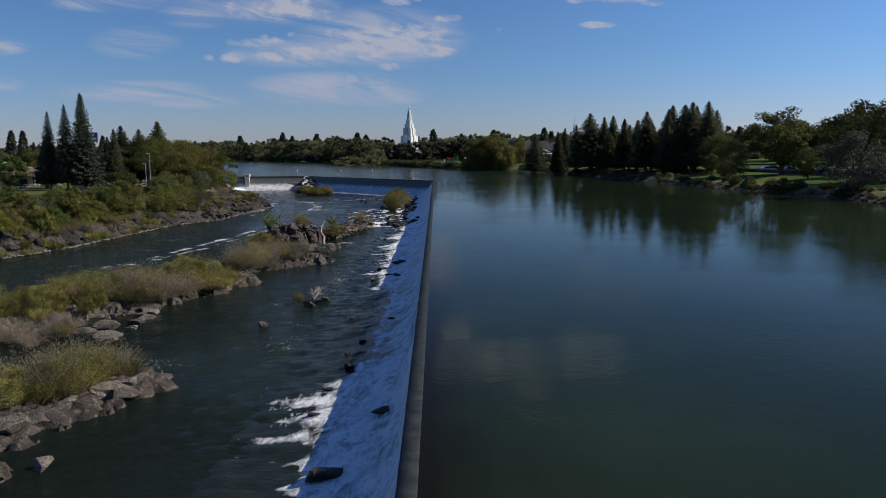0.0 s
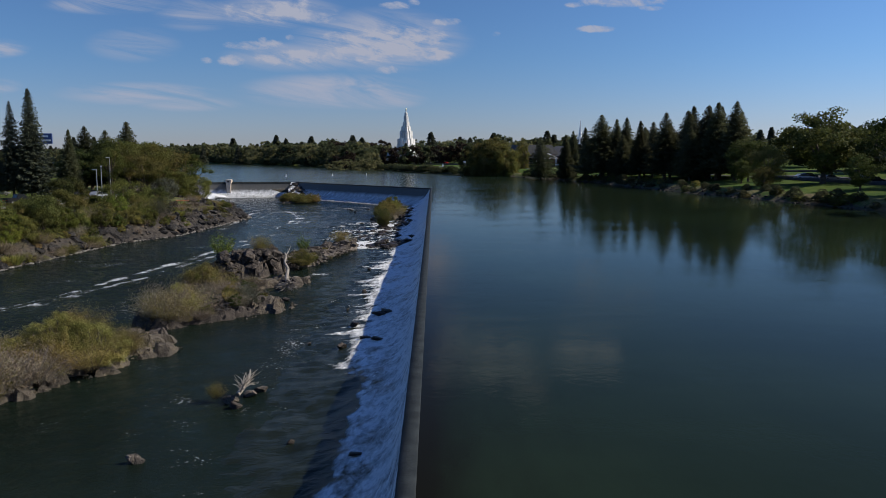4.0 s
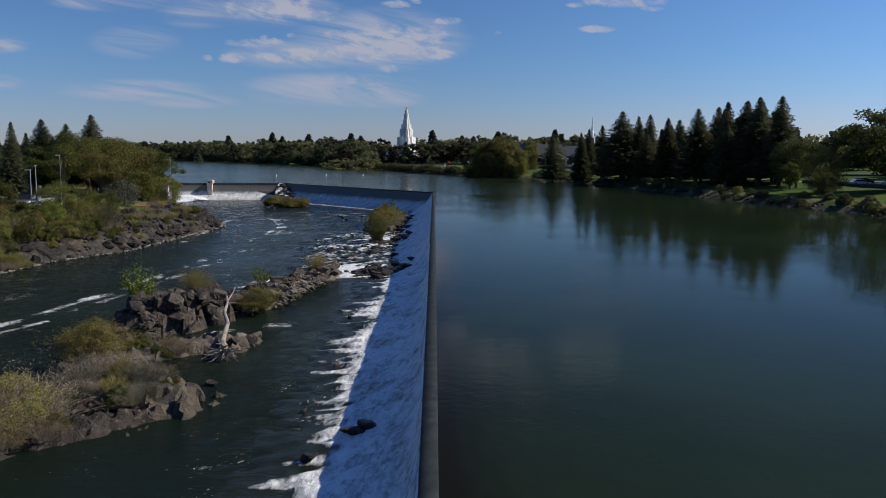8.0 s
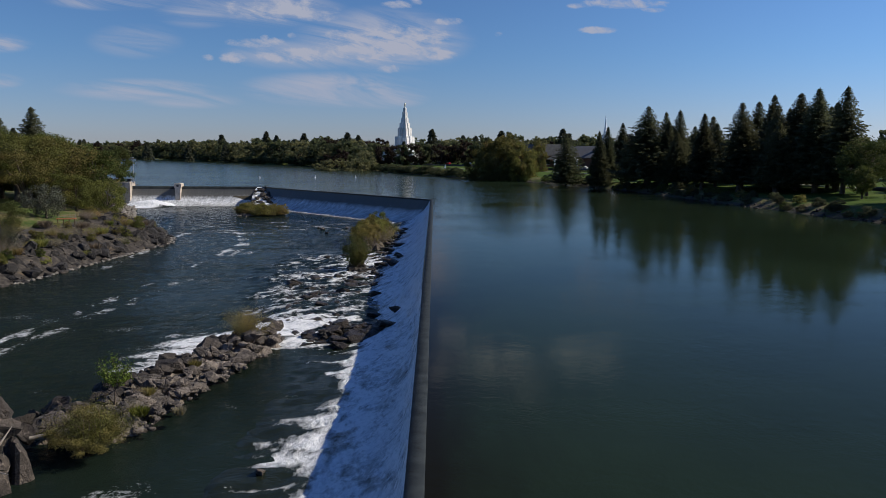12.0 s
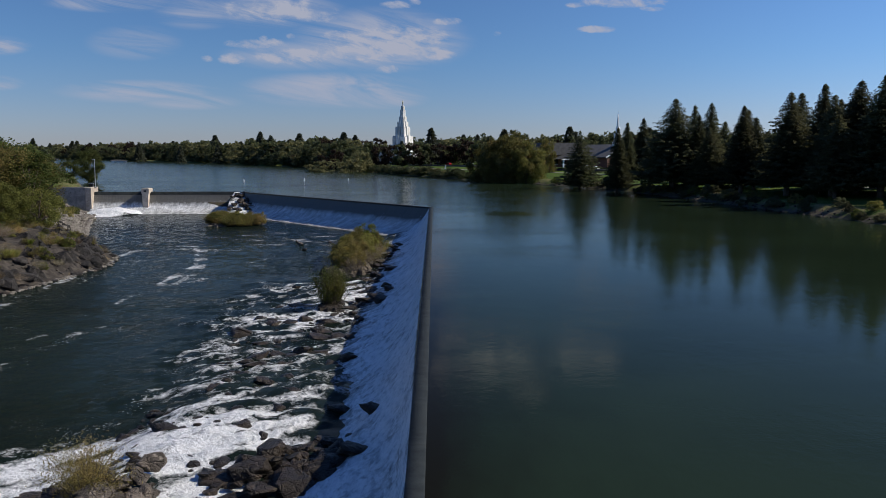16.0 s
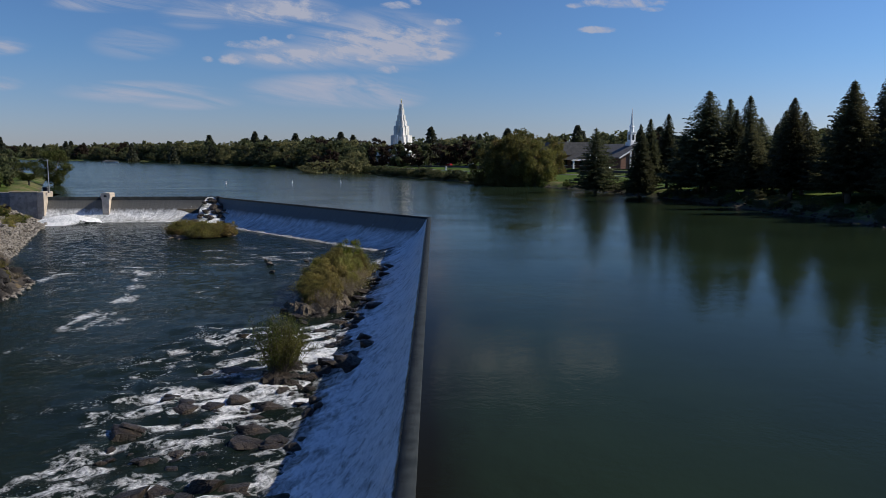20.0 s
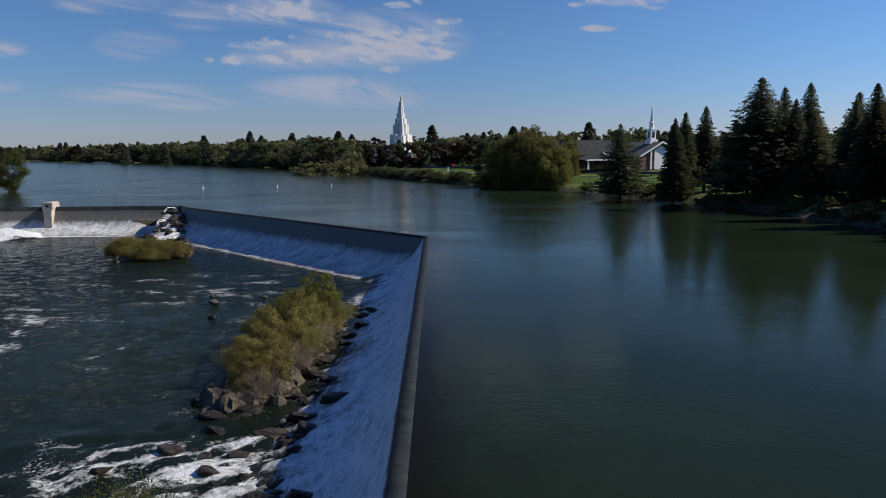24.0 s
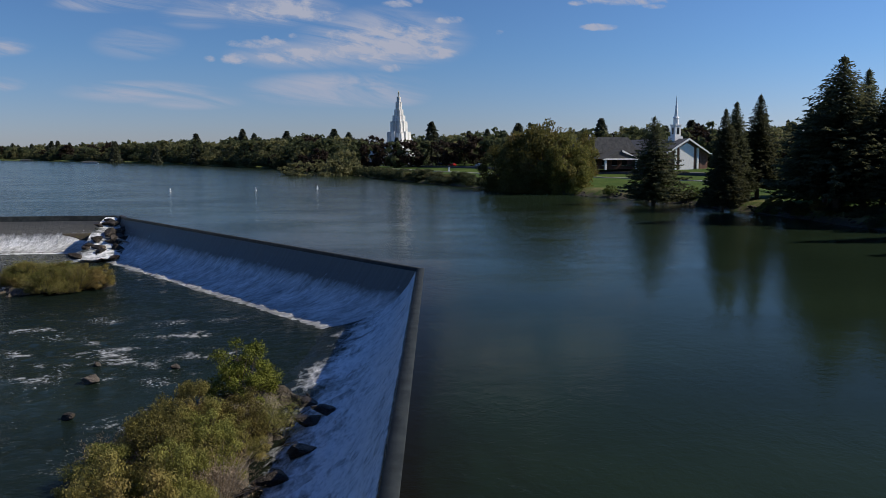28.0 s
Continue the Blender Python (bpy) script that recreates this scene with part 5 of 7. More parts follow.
def tree_meshes(seed, h, w, mat, leaf_l=0.42, leaf_w=0.26, clumps=46, per=75, low=0.22, open_=0.0):
    rng = np.random.default_rng(seed)
    tubes, C, N = [], [], []
    fork = h * rng.uniform(0.18, 0.26)
    tubes.append(tube_np([(0, 0, -0.3), (0.05, 0, fork * 0.5), (0, 0.05, fork)], [0.035 * h, 0.027 * h, 0.024 * h], 8))
    cz, rz = h * (0.5 + low * 0.5), h * (0.5 - low * 0.5)
    for k in range(clumps):
        d = rng.normal(0, 1, 3)
        d /= np.linalg.norm(d)
        f = rng.uniform(0.45, 1.0) ** 0.6
        lump = 1 + 0.22 * np.sin(3 * np.arctan2(d[1], d[0]) + seed) + 0.12 * np.sin(5 * d[2] + seed)
        c = np.array([d[0] * w * 0.5 * f * lump, d[1] * w * 0.5 * f * lump, cz + d[2] * rz * f])
        if k < 9:
            mid = np.array([c[0] * 0.4, c[1] * 0.4, fork + (c[2] - fork) * 0.55])
            tubes.append(tube_np([(0, 0, fork * 0.9), mid, c], [0.017 * h, 0.010 * h, 0.004 * h], 5))
        rad = w * rng.uniform(0.10, 0.17)
        p = rng.normal(0, 1, (per, 3))
        p *= (rng.uniform(0, 1, per) ** 0.4 / np.linalg.norm(p, axis=1))[:, None] * rad
        p[:, 2] *= 0.75
        C.append(c + p)
        N.append(p / rad + 0.6 * d + (0, 0, 0.25))
    C, N = np.concatenate(C), np.concatenate(N)
    keep = C[:, 2] > h * low * 0.35
    C, N = C[keep], N[keep]
    crown = cards(rng, C, np.tile([0, 0, -0.3], (len(C), 1)), leaf_l, leaf_w, 1.0, N)
    return [("trunk", mesh_np("trunk", *join_np(tubes), BARK, True)), ("crown", mesh_np("crown", *crown, mat))]


def shrub_meshes(seed, h, w, mat, stems=26, per=70, leaf_l=0.20, leaf_w=0.07, upright=0.7, stem_mat=None):
    rng = np.random.default_rng(seed)
    tubes, C, A = [], [], []
    for k in range(stems):
        a, t = rng.uniform(0, 6.28), rng.uniform(0, 1) ** 0.6
        root = np.array([np.cos(a), np.sin(a), 0]) * t * w * 0.22
        lean = np.array([np.cos(a + rng.normal(0, 0.5)), np.sin(a + rng.normal(0, 0.5)), 0]) * t * w * 0.5
        top = root * (1 + 0.2) + lean * (1.1 - 0.4 * upright) * rng.uniform(0.6, 1.5) + np.array([0, 0, h * rng.uniform(0.35, 1.0) * (1 - 0.25 * t * t)])
        mid = root + (top - root) * 0.5 + np.array([0, 0, h * 0.12]) + rng.normal(0, 0.06 * h, 3)
        s = np.linspace(0, 1, 6)[:, None]
        pts = (1 - s) ** 2 * root + 2 * s * (1 - s) * mid + s**2 * top
        tubes.append(tube_np(pts, np.linspace(0.014, 0.004, 6) * h * 0.5 + 0.004, 4))
        u = np.clip(rng.choice([0.35, 0.6, 0.8, 0.97], per) + rng.normal(0, 0.07, per), 0.2, 1.05)[:, None]
        q = (1 - u) ** 2 * root + 2 * u * (1 - u) * mid + u**2 * top
        C.append(q + rng.normal(0, 1, (per, 3)) * (0.05 * w + 0.05) * (0.5 + u))
        A.append(np.tile((top - root) / np.linalg.norm(top - root) * upright, (per, 1)))
    C = np.concatenate(C)
    C[:, 2] = np.abs(C[:, 2])
    crown = cards(rng, C, np.concatenate(A), leaf_l, leaf_w, 0.95)
    return [("stem", mesh_np("stem", *join_np(tubes), stem_mat or BARK)), ("foliage", mesh_np("foliage", *crown, mat))]


def bush_meshes(seed, h, w, mat, clumps=64, per=210, leaf_l=0.12, leaf_w=0.055):
    """A rounded bush of leafy clumps on short stems."""
    rng = np.random.default_rng(seed)
    tubes, C, N = [], [], []
    for k in range(clumps):
        a, t = rng.uniform(0, 6.28), rng.uniform(0, 1) ** 0.55
        top = h * (1 - 0.55 * t**2.2) * rng.uniform(0.78, 1.0)
        c = np.array([np.cos(a) * t * w * 0.5, np.sin(a) * t * w * 0.5, top * rng.choice([1.0, 0.8, 0.5, 0.28])])
        tubes.append(tube_np([(c[0] * 0.2, c[1] * 0.2, 0), c * [0.6, 0.6, 0.55] + rng.normal(0, 0.05, 3), c], [0.03, 0.02, 0.007], 4))
        rad = 0.105 * (h + w) * 0.5 * rng.uniform(0.8, 1.45)
        p = rng.normal(0, 1, (per, 3))
        p *= (rng.uniform(0, 1, per) ** 0.45 / np.linalg.norm(p, axis=1))[:, None] * rad * [1, 1, 0.85]
        C.append(c + p)
        N.append(p / rad + np.array([np.cos(a) * t, np.sin(a) * t, 0.5]) * 0.7)
    C = np.concatenate(C)
    C[:, 2] = np.abs(C[:, 2])
    crown = cards(rng, C, np.tile([0, 0, 0.6], (len(C), 1)), leaf_l, leaf_w, 0.8, np.concatenate(N))
    return [("stem", mesh_np("stem", *join_np(tubes), BARK)), ("foliage", mesh_np("foliage", *crown, mat))]


def grass_meshes(seed, h, w, mat, n=420):
    rng = np.random.default_rng(seed)
    a, t = rng.uniform(0, 6.28, n), rng.uniform(0, 1, n) ** 0.6
    root = np.column_stack([np.cos(a) * t * w * 0.4, np.sin(a) * t * w * 0.4, np.zeros(n)])
    tip = np.column_stack([np.cos(a) * t * w * 0.75, np.sin(a) * t * w * 0.75, h * rng.uniform(0.5, 1.0, n)]) + rng.normal(0, 0.06, (n, 3))
    side = np.column_stack([-np.sin(a * 3), np.cos(a * 3), np.zeros(n)]) * 0.02
    mid = (root + tip) / 2 + [0, 0, h * 0.1]
    v = np.stack([root - side, mid + side, tip, mid - side], 1).reshape(-1, 4, 3).reshape(-1, 3)
    return [("blade_clump", mesh_np("blade_clump", v, np.arange(4 * n).reshape(-1, 4), mat))]


SPR = [spruce_meshes(200 + k, 20.0, r, SPRUCE, 0.13) for k, r in enumerate((4.6, 3.8, 5.2, 4.0))]
BSP = [spruce_meshes(220 + k, 20.0, r, BLUESPRUCE) for k, r in enumerate((4.4, 3.2))]
PINE = [spruce_meshes(236, 20.0, 5.6, SPRUCE, 0.2, 0.6)]
THIN = [spruce_meshes(230, 20.0, 4.0, BLUESPRUCE, 0.12, 0.7)]
BRD = [tree_meshes(240 + k, 12.0, w, PARKLEAF, 0.38, 0.24, 80, 150, 0.16) for k, w in enumerate((10.5, 9.0, 12.0))]
OLV = [tree_meshes(250 + k, 9.0, w, OLIVE, 0.25, 0.13, 95, 170, 0.05) for k, w in enumerate((8.5, 10.0, 7.5))]
TRK = [tree_meshes(252 + k, 10.0, w, m, 0.22, 0.12, 52, 190, 0.34) for k, (w, m) in enumerate(((8.0, OLIVE), (7.0, GREEN), (7.5, BROWNLEAF), (9.0, GREEN)))]
SLV = [tree_meshes(260, 9.0, 10.0, SILVER, 0.42, 0.20, 64, 90, 0.05)]
WLW = [tree_meshes(262 + k, 9.0, 9.0, OLIVE, 0.36, 0.2, 110, 150, -0.15) for k in range(2)]
MAR = [tree_meshes(265, 10.0, 9.0, MAROON, 0.4, 0.25, 40, 70, 0.2)]
WIL = [shrub_meshes(270 + k, 2.6, 3.4, WILLOW, 60, 150, 0.13, 0.035) for k in range(2)] + [bush_meshes(275 + k, 2.6, 3.2, WILLOW, 56, 170, 0.10, 0.04) for k in range(2)]
DRY = [shrub_meshes(280 + k, 1.6, 2.6, DRYBRUSH, 60, 60, 0.15, 0.022, 1.2, DRIFT) for k in range(3)]
GRN = [bush_meshes(290 + k, 2.6, 3.0, GREEN, 56, 150, 0.13, 0.07) for k in range(2)]
SAP = [shrub_meshes(300, 1.9, 1.5, LIME, 16, 70, 0.14, 0.08, 0.5)]
TUFT = [grass_meshes(310 + k, 0.9, 1.1, m, 420) for k, m in enumerate((WILLOW, DRYBRUSH, LIME))]
WBIG = [bush_meshes(330 + k, 3.6, 3.6, REED) for k in range(3)]
SALLOW = [shrub_meshes(360 + k, 4.0, 2.6, GREEN, 46, 190, 0.15, 0.045, 0.9) for k in range(2)]
LIMEB = [bush_meshes(348, 2.6, 3.0, LIME, 56, 170, 0.11, 0.055)]
SLVB = [shrub_meshes(345, 2.4, 2.6, SILVER, 60, 130, 0.12, 0.034)]
DSH = [bush_meshes(326 + k, 4.5, 5.2, SPRUCE, 60, 170, 0.2, 0.11) for k in range(2)]
BSH = [bush_meshes(320 + k, 4.5, 5.2, OLIVE, 60, 170, 0.2, 0.11) for k in range(2)]


def plant(kind, base_h, x, y, z, h, wide=1.0, label="", name="tree", category="tree", group="", pick=None):
    parts = kind[pick if pick is not None else rr.randrange(len(kind))]
    if -40 < x < -2 and y < 205:
        x, y, lev, k = raised(x, y)
        z, h = z - W_LOW + lev, h * k
    s = h / base_h
    m = pose(x, y, z, 0, 0, rr.uniform(0, 360)) @ Matrix.Diagonal((s * wide, s * wide, s, 1))
    return thing(name, m, parts, label, category, group)


# right bank: dark spruces
for x, y, top, wide, pk in ((55.5, 325, 22.3, 1.15, 2), (62.3, 301.3, 19.3, 0.95, 1), (82.6, 321.3, 23.5, 1.0, 0), (46.9, 345, 16.4, 0.8, 3), (50.4, 350, 17.8, 0.85, 1), (55.1, 352, 19.1, 0.85, 3), (61.5, 330, 21.1, 0.9, 1), (63.7, 325, 21.4, 0.9, 3), (66.7, 290, 21.2, 1.0, 0),
                           (77.7, 300, 23.6, 1.0, 1), (77.1, 285, 22.9, 1.1, 2), (76.7, 276, 23.2, 1.1, 0), (79.4, 270, 23.1, 1.0, 3), (92.1, 300, 22.0, 0.9, 1), (69.0, 312, 17.5, 1.0, 2), (70.5, 279, 16.5, 1.1, 0), (86, 290, 20.5, 1.0, 2), (90, 318, 20, 1.0, 0), (58.5, 338, 17, 1.0, 0), (60.5, 316, 15.5, 1.0, 2), (71, 300, 18, 1.1, 1), (73, 327, 20, 1.0, 0), (84, 306, 21, 1.1, 3), (52.8, 357, 15, 0.9, 1), (66, 340, 18, 1.0, 2), (83, 279, 19, 1.1, 1), (65, 355, 17, 1.0, 0), (74, 345, 18, 1.0, 2), (58, 334, 19, 0.9, 1), (60, 322, 18.5, 0.8, 3), (68, 318, 18, 0.9, 0), (72, 284, 20.3, 0.9, 2), (74, 292, 21, 0.8, 3), (80, 292, 22, 0.9, 0), (79.5, 281, 22.4, 0.85, 1), (84, 283, 21, 0.9, 3)):
    g = ground_z(x, y)
    plant(SPR, 20.0, x, y, g, top - g, wide * 1.42, "tall dark spruce on the park lawn", "spruce_tree", "tree", "spruces of the far bank park", pk)
plant(PINE, 20.0, 40.6, 363.8, ground_z(40.6, 363.8), 16.1 - ground_z(40.6, 363.8), 1.3, "single dense dark pine on the lawn", "pine_tree", "tree")
# right bank: broadleaf trees, four at x 106-109 added to shade the lawn
for kind, bh, x, y, top, wide, lab, nm in ((BRD, 12, 88.5, 240, 19.5, 1.28, "large round green tree in the park", "broadleaf_tree"), (BRD, 12, 93, 196, 19.0, 1.2, "large dark green tree in the park", "broadleaf_tree"), (SLV, 9, 76.5, 180, 12.3, 1.1, "silvery spreading tree by the shore", "olive_tree"),
                                           (OLV, 9, 71.8, 232, 6.5, 1.0, "low green tree at the shore", "shore_tree"), (OLV, 9, 77, 243, 11.0, 0.9, "half-bare tree in the park", "shore_tree"), (BRD, 12, 104, 268, 17, 1.1, "green broadleaf tree in the park", "broadleaf_tree"), (BRD, 12, 84, 215, 9, 1.0, "small green park tree", "broadleaf_tree"),
                                           (BRD, 12, 112, 228, 17, 1.2, "green broadleaf tree in the park", "broadleaf_tree"), (BRD, 12, 120, 190, 18, 1.2, "green broadleaf tree in the park", "broadleaf_tree"), (BRD, 12, 108, 215, 19, 1.2, "tall dark green tree added to shade the park lawn", "broadleaf_tree"), (BRD, 12, 109, 240, 19, 1.2, "tall dark green tree added to shade the park lawn", "broadleaf_tree"), (BRD, 12, 108, 256, 17, 1.1, "tall dark green tree added to shade the park lawn", "broadleaf_tree"), (BRD, 12, 106, 199, 18, 1.2, "tall dark green tree added to shade the park lawn", "broadleaf_tree"), (OLV, 9, 82, 160, 10, 1.2, "dull green shore tree", "shore_tree"), (OLV, 9, 89, 125, 11, 1.2, "dull green shore tree", "shore_tree")):
    g = ground_z(x, y)
    plant(kind, bh, x, y, g, top - g, wide, lab, nm, "tree", "park trees of the far bank")
for x, y, top, wide in ((18.5, 421, 12.0, 0.95), (22.5, 412, 15.2, 0.9), (26.5, 406, 16.6, 0.85), (30.5, 402, 14.2, 0.8), (25, 416, 13.4, 0.85), (32.8, 400, 9.0, 0.8), (42, 441, 15.5, 0.55)):
    g = ground_z(x, y)
    plant(WLW, 9, x, y, g - 0.5, top - g, wide, "dense yellow-green willow at the water's edge", "willow_tree", "tree", "willows of the far shore")
for k in range(46):
    y = rr.uniform(150, 420)
    x = float(np.interp(y, RIGHT[:, 0], RIGHT[:, 1])) + rr.uniform(0.2, 2.8)
    plant(DSH if k % 3 else GRN, 4.5 if k % 3 else 2.6, x, y, ground_z(x, y) - 0.1, rr.uniform(0.9, 2.2), 1.3, "low dark shrub on the shore", "shore_bush", "shrub", "shrubs of the far shore")

# left bank
for x, y, top, wide, kind, bh in ((-84, 229, 23.2, 1.35, BSP, 20), (-87.5, 228, 20.6, 0.9, THIN, 20), (-92, 229, 19.0, 0.9, THIN, 20), (-94.2, 280, 17.2, 1.8, SPR, 20), (-90.6, 285, 16.3, 1.8, SPR, 20), (-100, 284, 14, 1.4, SPR, 20), (-80, 238, 15, 1.2, SPR, 20), (-97, 238, 13, 1.3, SPR, 20), (-87.2, 291.8, 18.9, 2.0, SPR, 20), (-99, 262, 13, 1.0, SPR, 20)):
    g = ground_z(x, y)
    plant(kind, bh, x, y, g, top - g, wide * 0.88, "tall bluish spruce in the riverside park", "spruce_tree", "tree", "spruces of the near bank park")
T1, T2, T3 = "spreading olive-green tree leaning over the bank", "leafy green tree in the riverside park", "young green tree on the rocky bank"
for x, y, top, wide, kind, bh, lab in ((-66, 258, 11.8, 1.4, TRK, 10, T1), (-61.5, 262, 9.2, 1.4, TRK, 10, T1), (-70, 254, 12.4, 1.4, TRK, 10, T1), (-76, 262, 13.0, 1.3, TRK, 10, T2), (-66, 245, 9.4, 1.4, TRK, 10, T1), (-64, 246, 7.6, 1.3, TRK, 10, T1), (-60, 250, 5.6, 1.3, OLV, 9, T1), (-72, 268, 12.2, 1.3, TRK, 10, T1), (-69, 270, 9.6, 1.3, OLV, 9, T1),
                                       (-73, 243, 10.4, 1.3, TRK, 10, T1), (-58, 235, 4.4, 1.0, SLV, 9, "silvery small tree on the bank"), (-57, 255, 4.4, 1.2, OLV, 9, T1), (-83, 270, 13, 1.3, BRD, 12, T2), (-101, 300, 12, 1.3, BRD, 12, T2), (-78, 285, 11.5, 1.3, BRD, 12, T2), (-84, 300, 10, 1.3, BRD, 12, T2), (-92, 308, 9, 1.3, BRD, 12, T2), (-76, 280, 8.5, 1.2, OLV, 9, T1), (-88, 262, 11, 1.2, BRD, 12, T2),
                                       (-108, 255, 10, 1.3, BRD, 12, T2), (-118, 235, 10, 1.4, BRD, 12, T2), (-100, 225, 9, 1.2, BRD, 12, T2), (-110.4, 400, 11.0, 0.9, BRD, 12, "round green tree on the upper bank"), (-104, 372, 7.5, 1.0, BRD, 12, "round green tree on the upper bank"), (-112, 345, 9.5, 1.1, BRD, 12, "round green tree on the upper bank"), (-97, 338, 7.0, 1.2, BRD, 12, "round green tree on the upper bank"),
                                       (-64, 200, 5.4, 1.2, BRD, 12, T3), (-58.5, 178, 3.4, 1.2, BRD, 12, T3), (-59, 187, 4.0, 1.2, OLV, 9, T3), (-66, 158, 4.4, 1.2, BRD, 12, T3), (-71, 148, 5.0, 1.2, BRD, 12, T3), (-56.5, 206, 4.8, 1.2, OLV, 9, T3), (-53, 213, 3.2, 1.1, BRD, 12, T3), (-61, 168, 3.6, 1.2, GRN, 2.6, T3), (-57, 196, 2.6, 1.2, GRN, 2.6, T3)):
    g = ground_z(x, y)
    plant(kind, bh, x, y, g - 0.1, top - g, wide, lab, "bank_tree", "tree", "trees of the near bank")
for k in range(120):
    y = rr.uniform(112, 256)
    e = rr.uniform(2.0, 14)
    x = float(np.interp(y, LEFT[:, 0], LEFT[:, 1])) - e
    kind, bh = ((GRN, 2.6), (BSH, 4.5), (WBIG, 3.6), (DRY, 1.6), (WIL, 2.6))[rr.randrange(5)]
    tall = rr.uniform(0.6, 1.5) if e < 4.5 or y > 215 else rr.uniform(1.2, 3.6)
    plant(kind, bh, x, y, ground_z(x, y) - 0.1, tall, 1.1, "dusty green bush on the rocky bank", "bank_bush", "shrub", "bushes of the near bank")
for k in range(85):
    y = rr.uniform(140, 206)
    e = rr.uniform(2.6, 16)
    x = float(np.interp(y, LEFT[:, 0], LEFT[:, 1])) - e
    kind, bh = ((GRN, 2.6), (BSH, 4.5), (GRN, 2.6), (WBIG, 3.6), (SLVB, 2.4))[rr.randrange(5)]
    plant(kind, bh, x, y, ground_z(x, y) - 0.1, rr.uniform(1.8, 4.0) if e > 5 else rr.uniform(1.0, 2.0), 1.0, "full green bush above the bank rocks", "leafy_bush", "shrub", "bushes of the near bank")
for k in range(110):
    y = rr.uniform(112, 186)
    x = float(np.interp(y, LEFT[:, 0], LEFT[:, 1])) - rr.uniform(0.2, 5.0)
    kind, bh = ((WIL, 2.6), (TUFT, 0.9), (WBIG, 3.6), (WIL, 2.6), (DRY, 1.6))[rr.randrange(5)]
    plant(kind, bh, x, y, ground_z(x, y) - 0.1, rr.uniform(0.7, 1.7), 1.3, "yellow-green waterside brush on the bank", "waterside_brush", "shrub", "bushes of the near bank")
for k in range(60):
    y = rr.uniform(140, 198)
    x = float(np.interp(y, LEFT[:, 0], LEFT[:, 1])) - rr.uniform(4.0, 15)
    kind, bh = ((GRN, 2.6), (LIMEB, 2.6), (BSH, 4.5))[rr.randrange(3)]
    plant(kind, bh, x, y, ground_z(x, y) - 0.1, rr.uniform(1.6, 4.2), 0.95, "leafy green bush above the bank rocks", "leafy_bush", "shrub", "bushes of the near bank")
for k in range(70):
    y = rr.uniform(205, 262)
    e = rr.uniform(1.5, 12)
    x = float(np.interp(y, LEFT[:, 0], LEFT[:, 1])) - e
    kind, bh = ((DRY, 1.6), (DRY, 1.6), (WIL, 2.6), (TUFT, 0.9))[rr.randrange(4)]
    plant(kind, bh, x, y, ground_z(x, y) + 0.1, rr.uniform(0.5, 1.2), 1.2, "low dry brush between lava rocks", "dry_bush", "shrub", "bushes of the near bank")
for k in range(90):
    y = rr.uniform(150, 360)
    x = float(np.interp(y, RIGHT[:, 0], RIGHT[:, 1])) + rr.uniform(0.5, 5.0)
    plant(DSH if k % 4 else BSH, 4.5, x, y, ground_z(x, y) - 0.1, rr.uniform(0.8, 1.7), 1.4, "dark green bush crowding the shore", "shore_bush", "shrub", "shrubs of the far shore")
for x, y, top in ((80, 262, 13), (76, 256, 8)):
    plant(BRD, 12, x, y, ground_z(x, y), top - ground_z(x, y), 1.0, "dark green broadleaf tree in the park", "broadleaf_tree", "tree", "park trees of the far bank")
for k in range(38):
    y = rr.uniform(284, 328)
    x = float(np.interp(y, LEFT[:, 0], LEFT[:, 1])) - rr.uniform(3, 14)
    plant(WIL if k % 2 else GRN, 2.6, x, y, ground_z(x, y), rr.uniform(0.9, 2.2), 1.1, "green bush among riprap", "bank_bush", "shrub", "bushes below the abutment")

# island brush
def brush(cx, cy, n, sx, sy, h0, h1, kinds, turn=0.0, group="island brush", base=0.3):
    c, s = math.cos(radians(turn)), math.sin(radians(turn))
    for _ in range(n):
        u, v = rr.uniform(-1, 1) * sx, rr.uniform(-1, 1) * sy
        kind = rr.choice(kinds)
        bh = {id(SLVB): 2.4, id(WIL): 2.6, id(WBIG): 3.6, id(DRY): 1.6, id(GRN): 2.6, id(SAP): 1.9, id(TUFT): 0.9}[id(kind)]
        nm, lab = {id(SLVB): ("grey_bush", "pale grey-green bush on the river island"), id(WBIG): ("willow_bush", "tall yellow-green willow bush on the island"), id(WIL): ("willow_bush", "yellow-green willow bush on the river island"), id(DRY): ("dry_bush", "dry brown brush on the river island"), id(GRN): ("green_bush", "green bush on the river island"),
                   id(SAP): ("sapling", "bright green sapling on the river island"), id(TUFT): ("grass_tuft", "tuft of tall island grass")}[id(kind)]
        h = rr.uniform(h0, h1) * (0.7 if kind is TUFT else 1.0)
        plant(kind, bh, cx + u * c - v * s, cy + u * s + v * c, W_LOW + base, h, rr.uniform(0.9, 1.3), lab, nm, "shrub" if kind is not TUFT else "grass", group)


brush(-21.5, 75.5, 16, 1.2, 3.4, 1.6, 2.7, [WIL, WIL, DRY], -35, "brush of the rock ledge", 0.4)
brush(-18.4, 79.2, 8, 1.0, 0.8, 1.1, 1.8, [WIL, TUFT, DRY], 0, "brush of the rock ledge", 0.4)
brush(-25.5, 72, 14, 2.4, 2.6, 2.0, 3.2, [WIL, DRY], 0, "brush of the rock ledge", 0.4)
brush(-28.5, 102.5, 105, 3.8, 11.0, 0.8, 2.8, [WIL, WIL, WIL, DRY, TUFT, WBIG, WBIG], -34, "brush of the long island", 0.45)
brush(-29, 88.5, 6, 2.0, 2.0, 1.1, 1.8, [WIL, DRY], 0, "brush of the long island", 0.2)
